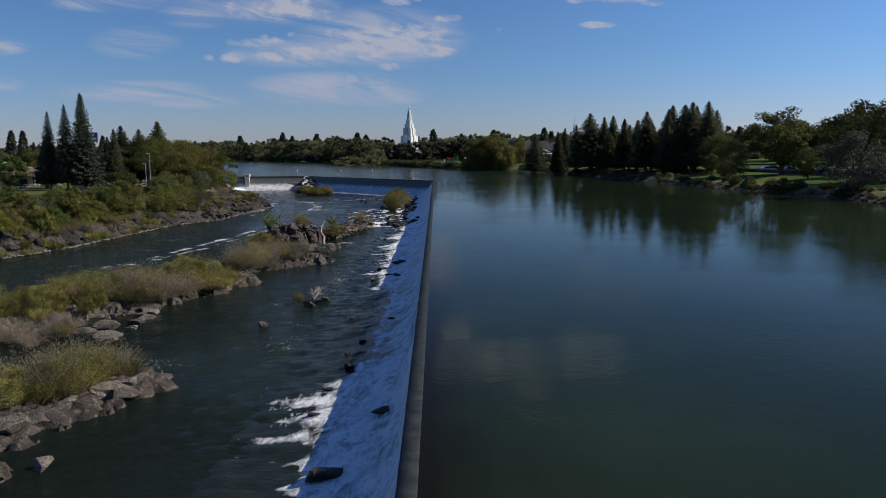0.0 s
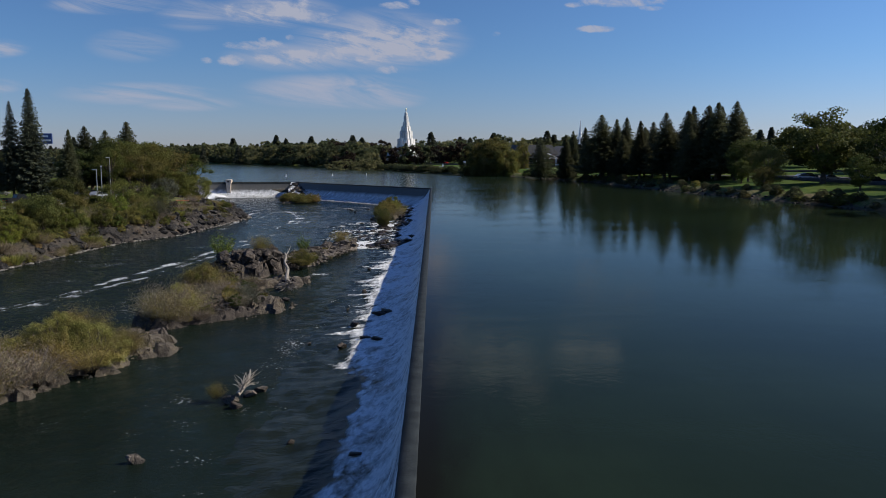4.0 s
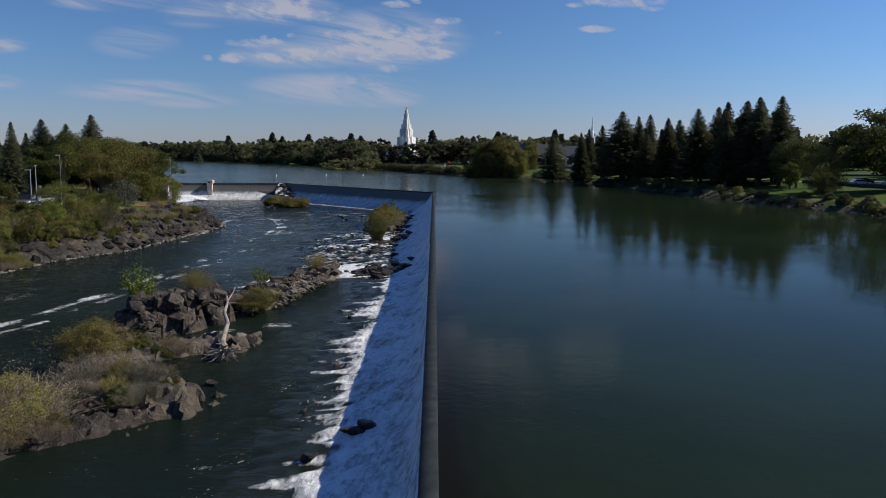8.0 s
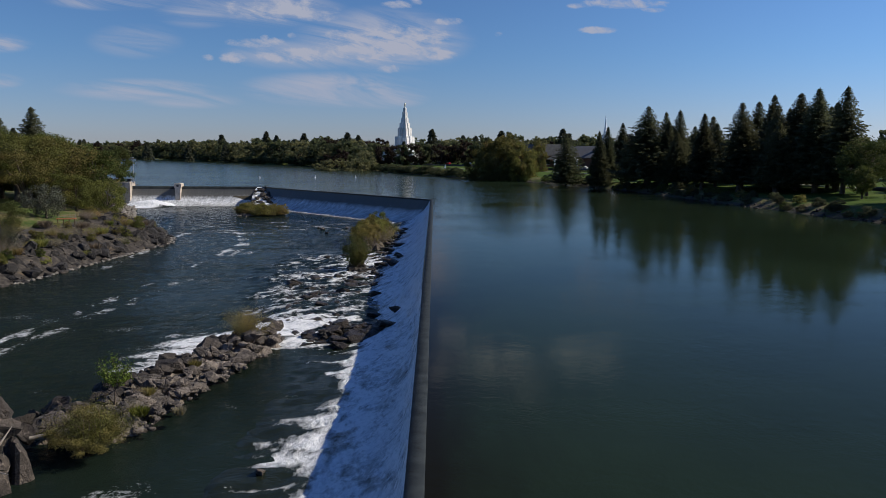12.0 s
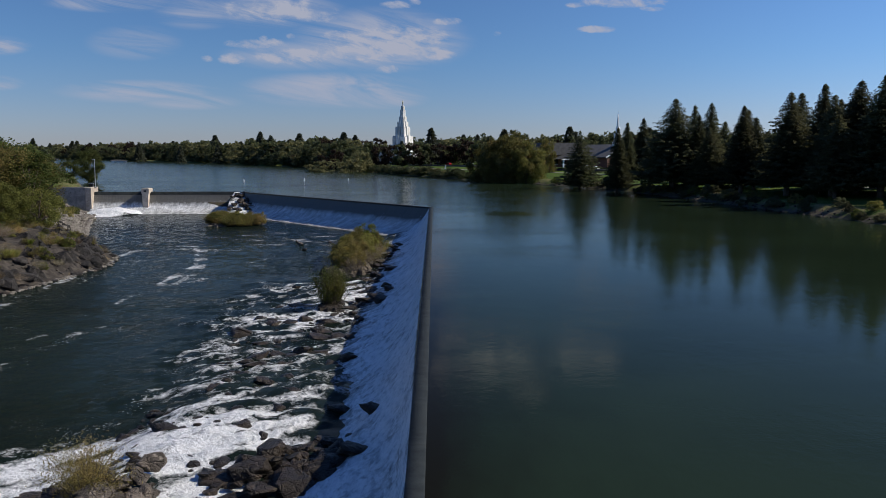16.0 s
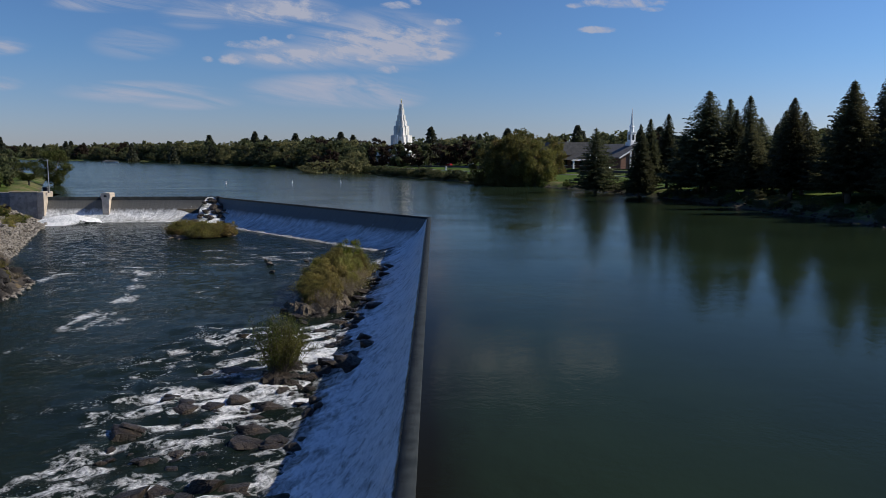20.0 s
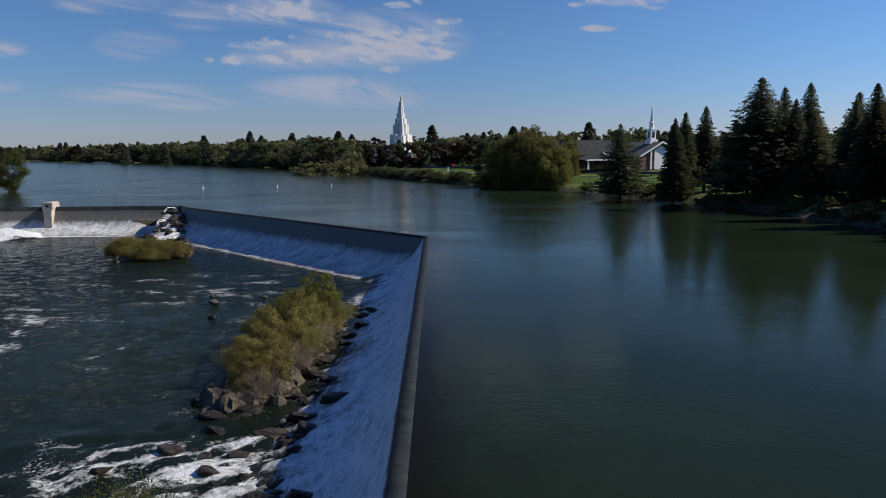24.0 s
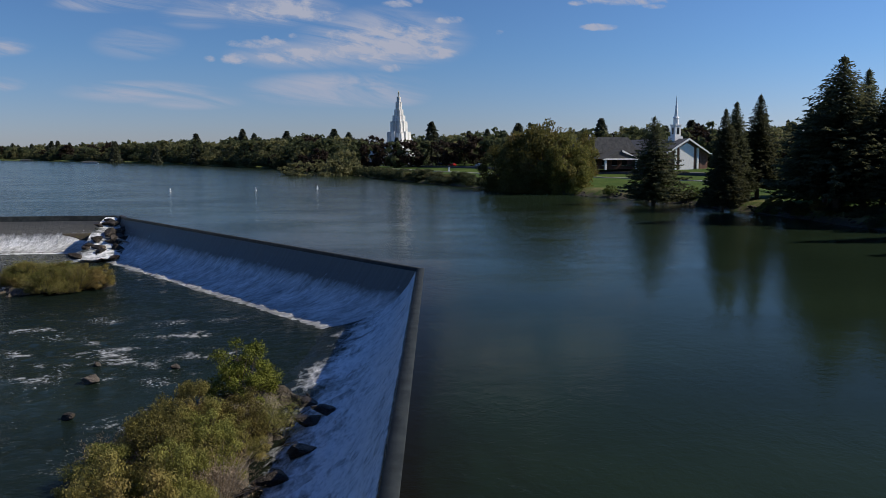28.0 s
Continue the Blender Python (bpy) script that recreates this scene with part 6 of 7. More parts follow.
brush(-22.0, 114.5, 3, 0.8, 0.6, 0.5, 0.9, [TUFT, DRY], 0, "grass of the flat islet", 0.5)
brush(-21.8, 121.8, 8, 1.2, 1.4, 1.8, 2.8, [WIL, DRY], 0, "brush of the rocky island", 0.4)
brush(-18.6, 127.8, 24, 3.4, 2.3, 0.5, 1.7, [WIL, WBIG, GRN, DRY, TUFT, SLVB], -20, "brush of the rocky island", 0.5)
brush(-24.0, 135.3, 3, 0.6, 0.6, 2.2, 2.8, [WIL], 0, "brush beside the outcrop", 0.3)
brush(-20.0, 137.0, 12, 2.4, 1.0, 0.6, 1.2, [WIL, TUFT, GRN, DRY], -30, "brush of the low shelf", 0.3)
brush(-16.1, 150.4, 3, 0.6, 0.7, 1.6, 2.2, [WIL], 0, "brush of the boulder bar", 0.4)
brush(-15.4, 157, 9, 1.8, 5.0, 0.4, 0.8, [TUFT, DRY], 12, "tufts of the boulder bar", 0.6)
brush(-19.8, 121.4, 10, 2.0, 0.9, 0.5, 1.3, [WIL, WBIG, TUFT, DRY], 40, "brush of the wet ledge", 0.3)
plant(WIL, 2.6, -20.4, 147.6, W_LOW + 2.2, 2.0, 0.9, "willow bush on top of the lava outcrop", "willow_bush", "shrub")
plant(DRY, 1.6, -22.2, 143.6, W_LOW + 2.3, 0.8, 1.0, "dry brush on top of the lava outcrop", "dry_bush", "shrub")
plant(WIL, 2.6, -13.6, 169.6, W_LOW + 0.6, 2.2, 0.9, "round dry willow at the end of the bar", "willow_bush", "shrub")


def sapling(x, y, z, h):
    """A thin bare stem with a small leafy head."""
    e = tagged(new("sapling"), "thin young tree with a bright green head", "tree")
    v, q = tube_np([(0, 0, 0), (0.05, 0.02, h * 0.4), (-0.02, 0.05, h * 0.7)], [0.045, 0.035, 0.02], 6)
    o = new("trunk", mesh_np("trunk", v, q, BARK, True))
    o.parent = e
    o = new("crown", SAP[0][1][1])
    o.parent = e
    o.matrix_basis = at(0, 0, h * 0.42, 0, h * 0.72 / 1.9)
    o = new("twig", SAP[0][0][1])
    o.parent = e
    o.matrix_basis = at(0, 0, h * 0.42, 0, h * 0.72 / 1.9)
    x, y, lev, k = raised(x, y)
    e.matrix_basis = at(x, y, z - W_LOW + lev, 0, k)


sapling(-16.7, 154.7, W_LOW + 0.6, 2.6)
sapling(-24.9, 146.6, W_LOW + 0.2, 4.2)
# brush island by the apron
for x, y, h, wide, kind in ((-10.2, 233.6, 2.6, 1.0, WBIG), (-9.4, 235.6, 3.0, 0.9, WBIG), (-11.0, 236.4, 3.0, 0.95, WBIG), (-10.0, 238.6, 3.3, 0.95, WBIG), (-11.4, 240.4, 2.8, 1.0, WBIG), (-9.0, 240.2, 2.9, 0.95, WBIG), (-10.2, 242.6, 3.9, 0.95, WBIG), (-11.6, 244.6, 3.2, 1.0, WBIG),
                            (-8.7, 244.0, 3.3, 0.9, WBIG), (-10.0, 246.4, 4.1, 0.95, WBIG), (-11.0, 248.6, 3.5, 1.0, WBIG), (-8.5, 247.6, 3.2, 0.9, WBIG), (-9.6, 250.6, 3.2, 0.9, WBIG), (-8.2, 251.6, 3.0, 0.9, WBIG), (-10.6, 252.6, 3.4, 0.9, WBIG),
                            (-8.0, 242.0, 1.9, 1.0, WIL), (-7.8, 246.0, 1.7, 1.1, DRY), (-8.4, 238.4, 1.8, 1.0, DRY), (-11.8, 238.2, 1.9, 1.0, WIL), (-12.2, 242.4, 2.0, 1.0, WIL), (-12.0, 247.0, 2.0, 1.0, DRY), (-7.6, 249.8, 1.8, 1.0, WIL), (-9.2, 232.6, 1.6, 1.0, DRY), (-7.4, 253.6, 1.9, 1.0, WIL)):
    lab, nm = ("dry brown brush on the apron island", "dry_bush") if kind is DRY else ("dense olive-yellow willow bush on the apron island", "willow_bush")
    plant(kind, {id(WBIG): 3.6, id(WIL): 2.6, id(DRY): 1.6}[id(kind)], x, y, W_LOW + 0.5, h, wide, lab, nm, "shrub", "brush of the apron island")
plant(LIMEB, 2.6, -9.9, 259.0, W_LOW + 0.5, 3.6, 0.95, "bright green bush on the apron island", "green_bush", "shrub")
plant(SALLOW, 4.0, -9.3, 210.8, W_LOW + 0.3, 4.3, 0.95, "tall green willow bush among the rapids' rocks", "willow_bush", "shrub", pick=0)
plant(SALLOW, 4.0, -8.8, 212.4, W_LOW + 0.3, 3.4, 0.9, "tall green willow bush among the rapids' rocks", "willow_bush", "shrub", pick=1)
brush(-39.8, 301, 46, 4.8, 3.0, 1.3, 3.0, [WBIG, WBIG, WIL], -40, "brush of the low islet", 0.1)

# ---------------------------------------------------------------- driftwood
def drift(x, y, up):
    x, y, lev, k = raised(x, y)
    return at(x, y, lev + up, 0, k)


def wood(name, rows, label, cat="driftwood"):
    e = tagged(new(name), label, cat)
    for pn, pts, rad in rows:
        v, q = tube_np(pts, rad, 7)
        o = new(pn, mesh_np(pn, v, q, DRIFT, True))
        o.parent = e
    return e


rows = [("log", [(0, 0, 0.7), (-0.55, 1.6, 0.8), (-0.8, 3.2, 1.05), (-0.95, 4.8, 1.5), (-1.6, 6.4, 2.0), (-1.7, 7.8, 2.5), (-2.0, 8.8, 2.9)], [0.27, 0.22, 0.19, 0.17, 0.14, 0.11, 0.05]),
        ("branch", [(-1.7, 7.6, 2.4), (-1.2, 7.9, 2.5), (-0.6, 7.8, 2.4)], [0.06, 0.04, 0.012]), ("branch", [(-1.8, 8.0, 2.55), (-1.6, 9.0, 3.0), (-1.5, 9.9, 3.5)], [0.09, 0.06, 0.015]), ("branch", [(-0.95, 4.6, 1.45), (-0.6, 4.3, 1.8), (-0.5, 4.0, 2.0)], [0.045, 0.03, 0.012]), ("branch", [(-1.3, 5.6, 1.8), (-0.9, 5.9, 2.1), (-0.4, 5.8, 2.2)], [0.04, 0.025, 0.01])]
rt = random.Random(8)
for k in range(70):
    a, L = rt.uniform(0, 6.28), rt.uniform(0.5, 1.5)
    q = np.array([math.cos(a) * L, -0.2 - rt.uniform(0, 0.9), 0.55 + math.sin(a) * L * 0.6])
    m1, m2 = q * 0.35 + rt.uniform(-0.18, 0.18) + (0, 0, 0.35), q * 0.72 + (rt.uniform(-0.25, 0.25), rt.uniform(-0.25, 0.25), rt.uniform(0.0, 0.3))
    r0 = rt.uniform(0.03, 0.085)
    rows.append(("root", [(0, 0, 0.7), m1, m2, q], [r0, r0 * 0.7, r0 * 0.45, 0.008]))
wood("driftwood_stump", rows, "bleached uprooted tree trunk with tangled roots").matrix_basis = drift(-14.7, 136.0, 0.05)
rows = [("log", [(0, -0.6, 0.2), (0.1, 0.3, 0.35), (0.25, 1.1, 0.6), (0.2, 1.9, 1.0)], [0.14, 0.13, 0.10, 0.04])]
for k in range(34):
    q = np.array([rt.uniform(-0.5, 0.8), rt.uniform(-0.9, 2.4), rt.uniform(0.3, 1.25)])
    c = np.array([0.1, q[1] * 0.4, 0.3])
    r0 = rt.uniform(0.02, 0.06)
    rows.append(("root", [c, c + (q - c) * 0.5 + (rt.uniform(-0.12, 0.12), rt.uniform(-0.1, 0.1), 0.12), q], [r0, r0 * 0.6, 0.008]))
wood("driftwood_stump", rows, "small bleached driftwood stump on rocks").matrix_basis = drift(-10.6, 101.4, 0.35)
plant(WIL, 2.6, -12.0, 101.4, W_LOW + 0.2, 0.95, 0.7, "small willow beside the driftwood", "willow_bush", "shrub")
wood("fallen_branch", [("log", [(0, 0, 0), (0.9, 0.4, 0.25), (1.6, 0.7, 0.3)], [0.05, 0.045, 0.02])], "bleached branch lying in the brush").matrix_basis = drift(-24.8, 109.0, 1.0)
wood("fallen_log", [("log", [(0, 0, 0), (2.0, -1.2, 0.1), (3.8, -2.8, -0.1), (4.6, -3.6, -0.2)], [0.22, 0.2, 0.15, 0.06])], "dark log lodged in the cascade").matrix_basis = pose(-45.8, 329.5, -2.6)
wood("fallen_log", [("log", [(0, 0, 0), (1.2, 0.7, 0.1), (2.4, 1.5, 0.3)], [0.10, 0.09, 0.05])], "bleached log on the outcrop's edge").matrix_basis = drift(-18.6, 150.0, 0.8)

# ---------------------------------------------------------------- buoys
for x, y in ((-64.25, 414.9), (-44.8, 421.5), (-30.2, 428.2)):
    e = tagged(new("buoy"), "white marker buoy floating above the weir", "buoy", "marker buoys")
    bm = bmesh.new()
    bmesh.ops.create_cone(bm, cap_ends=True, segments=14, radius1=0.42, radius2=0.36, depth=0.5, matrix=Matrix.Translation((0, 0, 0.05)))
    part("float", bm, PAINT, e)
    bm = bmesh.new()
    bmesh.ops.create_cone(bm, cap_ends=True, segments=12, radius1=0.22, radius2=0.14, depth=1.1, matrix=Matrix.Translation((0, 0, 0.86)))
    part("mast", bm, PAINT, e)
    e.matrix_basis = at(x, y, 0, 0, 0.62)

# ---------------------------------------------------------------- temple and chapel beyond the trees
def temple():
    e = tagged(new("temple"), "white stepped stone temple tower with a gilded figure", "temple")
    z0 = ground_z(-21, 691)
    tiers = ((30, 26, z0, 11.0), (12.6, 12.6, 11.0, 15.4), (9.7, 9.7, 15.4, 21.6), (7.0, 7.0, 21.6, 27.6), (5.2, 5.2, 27.6, 31.0), (3.7, 3.7, 31.0, 34.4), (2.6, 2.6, 34.4, 38.6), (1.7, 1.7, 38.6, 41.5))
    for wx, wy, a, b in tiers:
        tier = part("tier", boxes((-wx / 2, -wy / 2, a, wx / 2, wy / 2, b)), WHITE, e)
        # ribs on every face, the middle ones standing furthest out
        for k, out in ((-0.34, 0.05), (0.0, 0.11), (0.34, 0.05)):
            rw = wx * 0.12
            h = b - (b - a) * (0.14 if k else -0.03)
            part("rib", boxes((k * wx - rw, -wy / 2 - out * wy, a, k * wx + rw, -wy / 2 + 0.2, h)), WHITE, tier)
            part("rib", boxes((-wx / 2 - out * wx, k * wy - rw, a, -wx / 2 + 0.2, k * wy + rw, h)), WHITE, tier)
            part("rib", boxes((wx / 2 - 0.2, k * wy - rw, a, wx / 2 + out * wx, k * wy + rw, h)), WHITE, tier)
    bm = bmesh.new()
    bmesh.ops.create_cone(bm, cap_ends=True, segments=8, radius1=0.6, radius2=0.3, depth=0.8, matrix=Matrix.Translation((0, 0, 41.9)))
    part("finial", bm, WHITE, e)
    v, q = tube_np([(0, 0, 42.3), (0, 0, 43.0), (0, 0, 43.8), (0, 0.05, 44.6), (0, 0.05, 44.9)], [0.30, 0.42, 0.46, 0.30, 0.12], 8)
    o = new("figure", mesh_np("figure", v, q, GOLD, True))
    o.parent = e
    e.matrix_basis = pose(-20.9, 691.3, 0, 0, 0, -36)


temple()


def chapel():
    g = ground_z(74, 457)
    e = tagged(new("chapel"), "brick chapel with white gable front and tall steeple", "church")
    # nave: gable end towards the river
    part("wall", prism([(-8.2, g), (8.2, g), (8.2, 8.8), (0, 13.0), (-8.2, 8.8)], 0, 26), BRICK, e)
    part("front_panel", prism([(-2.6, g), (2.6, g), (2.6, 10.9), (0, 12.2), (-2.6, 10.9)], -0.35, -0.004), PAINT, e, "white front panel")
    for x in (-4.4, 3.8):
        part("pilaster", boxes((x, -0.5, g, x + 0.6, -0.004, 10.8)), PAINT, e, "white pilaster")
    for s in (-1, 1):
        part("roof", prism([(0, 13.02), (s * 9.6, 8.1), (s * 9.6, 8.5), (0, 13.5)], -1.1, 26.5), ROOF, e, "dark shingle roof slope")
        part("fascia", prism([(0, 13.05), (s * 9.65, 8.05), (s * 9.65, 8.55), (0, 13.6)], -1.3, -1.104), PAINT, e, "white fascia board")
    part("porch_wall", boxes((5.0, -0.3, g, 7.4, -0.004, 8.2)), BRICK, e)
    # long hall behind, with a low entrance roof
    part("hall_wall", boxes((-28, 14, g, -8.3, 30, 9.2)), BRICK, e, "hall of brown brick")
    part("hall_roof", prism([(-29, 9.2), (-7.0, 9.2), (-7.0, 9.6), (-11, 14.0), (-26, 14.0), (-29, 9.6)], 13.2, 31), ROOF, e, "low dark hall roof")
    part("entry_roof", prism([(-24, 7.6), (-11, 7.6), (-17.5, 10.4)], 7.5, 14.1), ROOF, e, "small gabled entry roof")
    part("entry_fascia", prism([(-24.4, 7.3), (-10.6, 7.3), (-17.5, 10.2), (-17.5, 9.6), (-11.6, 7.7), (-23.4, 7.7)], 7.2, 7.49), PAINT, e, "white entry fascia")
    for x in (-23.2, -12.2):
        part("post", boxes((x, 7.6, g, x + 0.5, 8.1, 7.6)), PAINT, e, "white porch post")
    for k in range(5):
        win = part("window", boxes((-27 + k * 3.6, 13.93, g + 1.2, -25.2 + k * 3.6, 13.99, g + 3.2)), GLASS, e)
        part("window_trim", boxes((-27.15 + k * 3.6, 13.90, g + 1.05, -25.05 + k * 3.6, 13.926, g + 1.2)), PAINT, win)
    # steeple
    st = part("steeple", boxes((-1.5, 3.4, 11.0, 1.5, 6.4, 14.2)), PAINT, e, "white steeple")
    part("belfry", boxes((-1.05, 3.85, 14.204, 1.05, 5.95, 17.4)), PAINT, st)
    for x0, x1, y0, y1 in ((-0.45, 0.45, 3.80, 3.846), (-1.10, -1.054, 4.5, 5.3), (1.054, 1.10, 4.5, 5.3)):
        part("louvre", boxes((x0, y0, 14.8, x1, y1, 16.8)), GLASS, st)
    part("cornice", boxes((-1.25, 3.65, 17.404, 1.25, 6.15, 17.7)), PAINT, st)
    for name, r1, r2, z0, z1 in (("lantern", 0.85, 0.75, 17.704, 19.6), ("lantern_cap", 1.0, 0.7, 19.604, 20.0), ("spire", 0.55, 0.03, 20.004, 26.4)):
        bm = bmesh.new()
        bmesh.ops.create_cone(bm, cap_ends=True, segments=8, radius1=r1, radius2=r2, depth=z1 - z0, matrix=Matrix.Translation((0, 4.9, (z0 + z1) / 2)))
        part(name, bm, PAINT, st)
    e.matrix_basis = pose(74.5, 456, 0, 0, 0, 24)


chapel()


def building(name, x, y, rz, lx, ly, h, wall, roof, label, over=0.8, windows=5):
    g = ground_z(x, y)
    e = tagged(new(name), label, "building")
    part("wall", boxes((-lx / 2, -ly / 2, 0, lx / 2, ly / 2, h)), wall, e)
    part("roof", prism([(-lx / 2 - over, h + 0.004), (lx / 2 + over, h + 0.004), (lx / 2 + over, h + 0.35), (lx * 0.18, h + 1.3), (-lx * 0.18, h + 1.3), (-lx / 2 - over, h + 0.35)], -ly / 2 - over, ly / 2 + over), roof, e)
    for k in range(windows):
        u = -lx / 2 + lx * (k + 0.5) / windows
        win = part("window", boxes((u - lx * 0.3 / windows, -ly / 2 - 0.05, 0.9, u + lx * 0.3 / windows, -ly / 2 - 0.004, min(h - 0.5, 2.3))), GLASS, e)
        part("window_sill", boxes((u - lx * 0.33 / windows, -ly / 2 - 0.12, 0.78, u + lx * 0.33 / windows, -ly / 2 - 0.004, 0.88)), PAINT, win)
    e.matrix_basis = pose(x, y, g - 0.1, 0, 0, rz)
    return e


b = building("park_building", -112, 250, 20, 16, 11, 4.2, BEIGE, TANROOF, "low beige building with a tan roof and porch")
for k in range(4):
    part("porch_column", boxes((-6 + k * 4, -7.4, 0, -5.7 + k * 4, -7.1, 3.2)), PAINT, b, "white porch column")
part("porch_roof", boxes((-7.6, -8.2, 3.2, 7.6, -5.9, 3.5)), TANROOF, b)
building("park_building", -130, 275, 10, 20, 12, 5.0, BEIGE, PAINT, "low building with a white flat roof")
building("long_building", 150, 330, 70, 30, 12, 5, PAINT, ROOF, "long white building behind the park trees", windows=9)
building("house", -330, 1000, 30, 14, 10, 4, PAINT, ROOF, "white house behind the far shore trees")
building("house", -520, 1260, 30, 14, 10, 4, BEIGE, ROOF, "pale house behind the far shore trees")

# ---------------------------------------------------------------- roads and vehicles
def ribbon(name, pts, width, mat, label, lift=0.07, step=3.0, kind="structure"):
    pts = np.array(pts, float)
    s = np.concatenate([[0], np.cumsum(np.hypot(*np.diff(pts, axis=0).T))])
    u = np.linspace(0, s[-1], int(s[-1] / step) + 2)
    c = np.stack([np.interp(u, s, pts[:, 0]), np.interp(u, s, pts[:, 1])], 1)
    for _ in range(6):
        c[1:-1] = (c[:-2] + 2 * c[1:-1] + c[2:]) / 4
    d = np.gradient(c, axis=0)
    d /= np.linalg.norm(d, axis=1)[:, None]
    n = np.stack([-d[:, 1], d[:, 0]], 1)
    zc = land(c[:, 0], c[:, 1])[0]
    zz = np.maximum.reduce([land(c[:, 0] + n[:, 0] * k * width, c[:, 1] + n[:, 1] * k * width)[0] for k in (-0.5, -0.25, 0, 0.25, 0.5)]) + lift
    v, m = [], len(c)
    for k, dz in ((-0.5, -0.6), (-0.5, 0), (0.5, 0), (0.5, -0.6)):
        v.append(np.column_stack([c + n * k * width, zz + dz]))
    v = np.concatenate(v)
    q = [[r * m + i, (r + 1) * m + i, (r + 1) * m + i + 1, r * m + i + 1] for r in range(3) for i in range(m - 1)]
    return tagged(new(name, mesh_np(name, v, np.array(q), mat)), label, "road", kind=kind)


ribbon("road", [(-150, 130), (-104, 182), (-80, 206), (-74, 226), (-82, 252), (-104, 285), (-140, 320)], 9.0, ASPHALT, "asphalt street through the riverside park")
ribbon("pavement", [(-140, 128), (-98, 172), (-71, 200), (-66, 224), (-72, 246)], 2.0, CONCRETE, "concrete riverside path", 0.1)
ribbon("road", [(150, 250), (104, 330), (86, 400), (66, 440), (40, 480), (18, 560), (-20, 640), (-90, 760), (-210, 960)], 9.0, ASPHALT, "asphalt street along the far park", 0.08)
ribbon("pavement", [(112, 180), (96, 262), (84, 340), (66, 400), (44, 440), (20, 480), (-4, 540), (-28, 610)], 2.2, CONCRETE, "pale park path", 0.1)
ribbon("car_park", [(106, 205), (100, 250), (98, 282)], 16.0, ASPHALT, "asphalt car park under trees", 0.06)


def wheel(parent, x, y, r=0.34):
    bm = bmesh.new()
    bmesh.ops.create_cone(bm, cap_ends=True, segments=16, radius1=r, radius2=r, depth=0.24, matrix=pose(x, y, r, 90, 0, 0))
    wh = part("wheel", bm, DARK, parent, "black tyre")
    bm = bmesh.new()
    bmesh.ops.create_cone(bm, cap_ends=True, segments=12, radius1=r * 0.6, radius2=r * 0.6, depth=0.26, matrix=pose(x, y, r, 90, 0, 0))
    part("rim", bm, METAL, wh)


def car_base(paint, label, pickup=False):
    e = tagged(new("pickup_truck" if pickup else "car"), label, "car", "parked cars")
    if pickup:
        side = [(-2.7, 0.5), (2.7, 0.5), (2.75, 0.95), (1.4, 1.12), (0.7, 1.78), (-0.7, 1.80), (-0.85, 1.15), (-2.7, 1.12)]
        glass = [(1.28, 1.14), (0.72, 1.70), (-0.62, 1.72), (-0.72, 1.16)]
        ax = (1.75, -1.7)
    else:
        side = [(-2.2, 0.42), (2.2, 0.40), (2.25, 0.72), (1.2, 0.90), (0.45, 1.42), (-1.1, 1.45), (-1.9, 0.98), (-2.25, 0.90)]
        glass = [(1.1, 0.93), (0.42, 1.36), (-1.05, 1.38), (-1.72, 1.0)]
        ax = (1.4, -1.35)
    bm = prism(side, -0.86, 0.86)
    bmesh.ops.bevel(bm, geom=bm.edges[:], offset=0.07, segments=2, affect="EDGES")
    body = part("body", bm, paint, e)
    part("side_windows", prism(glass, -0.875, 0.875), GLASS, e)
    part("windscreen", prism([(glass[0][0] + 0.10, glass[0][1]), (glass[1][0] + 0.06, glass[1][1]), (glass[1][0], glass[1][1])], -0.7, 0.7), GLASS, e)
    for s in (-0.6, 0.6):
        part("headlight", boxes((side[2][0] - 0.08, s - 0.18, 0.62, side[2][0] + 0.02, s + 0.18, 0.76)), PAINT, e)
        part("tail_light", boxes((side[0][0] - 0.05, s - 0.15, 0.70, side[0][0] + 0.06, s + 0.15, 0.84)), RED, e)
    for x in ax:
        for s in (-0.78, 0.78):
            wheel(e, x, s)
    return e


paints = {"white": (WHITECAR, "white car parked beside the road"), "silver": (SILVERCAR, "silver car parked beside the road"), "black": (BLACKCAR, "black car parked beside the road"), "red": (RED, "red car parked beside the road")}
first = {}


def park(paint, x, y, rz, pickup=False):
    key = (paint, pickup)
    m = pose(x, y, ground_z(x, y) + 0.09, 0, 0, rz)
    if key not in first:
        mat, lab = paints[paint]
        first[key] = car_base(mat, lab.replace(" car ", " pickup truck ") if pickup else lab, pickup)
        first[key].matrix_basis = m
    else:
        copy_thing(first[key], m)


for row in (("black", -76.6, 208.5, 55, True), ("silver", -64.5, 213, 70), ("silver", -92, 262, 120), ("white", -86, 250, 115), ("black", -89, 246, 115), ("silver", -97, 240, 30), ("white", -101, 246, 30), ("black", -106, 240, 30), ("silver", -70, 228, 80),
            ("white", 99, 214, 10), ("silver", 101, 221, 10), ("white", 103, 229, 10), ("black", 98, 236, 10), ("white", 101, 244, 10), ("silver", 96, 252, 10), ("white", 96, 206, 12), ("black", 105, 212, 10), ("white", 104, 250, 8), ("white", 94, 262, 5), ("black", 98, 268, 5),
            ("red", 8, 585, 120), ("white", -14, 628, 120), ("silver", -24, 646, 120), ("black", 2, 600, 120), ("white", 19, 566, 115), ("silver", -3, 610, 120), ("white", -38, 668, 120), ("red", 46, 474, 130), ("white", 61, 449, 140), ("silver", 80, 420, 120), ("white", -60, 700, 125), ("black", -75, 735, 125)):
    park(*row)

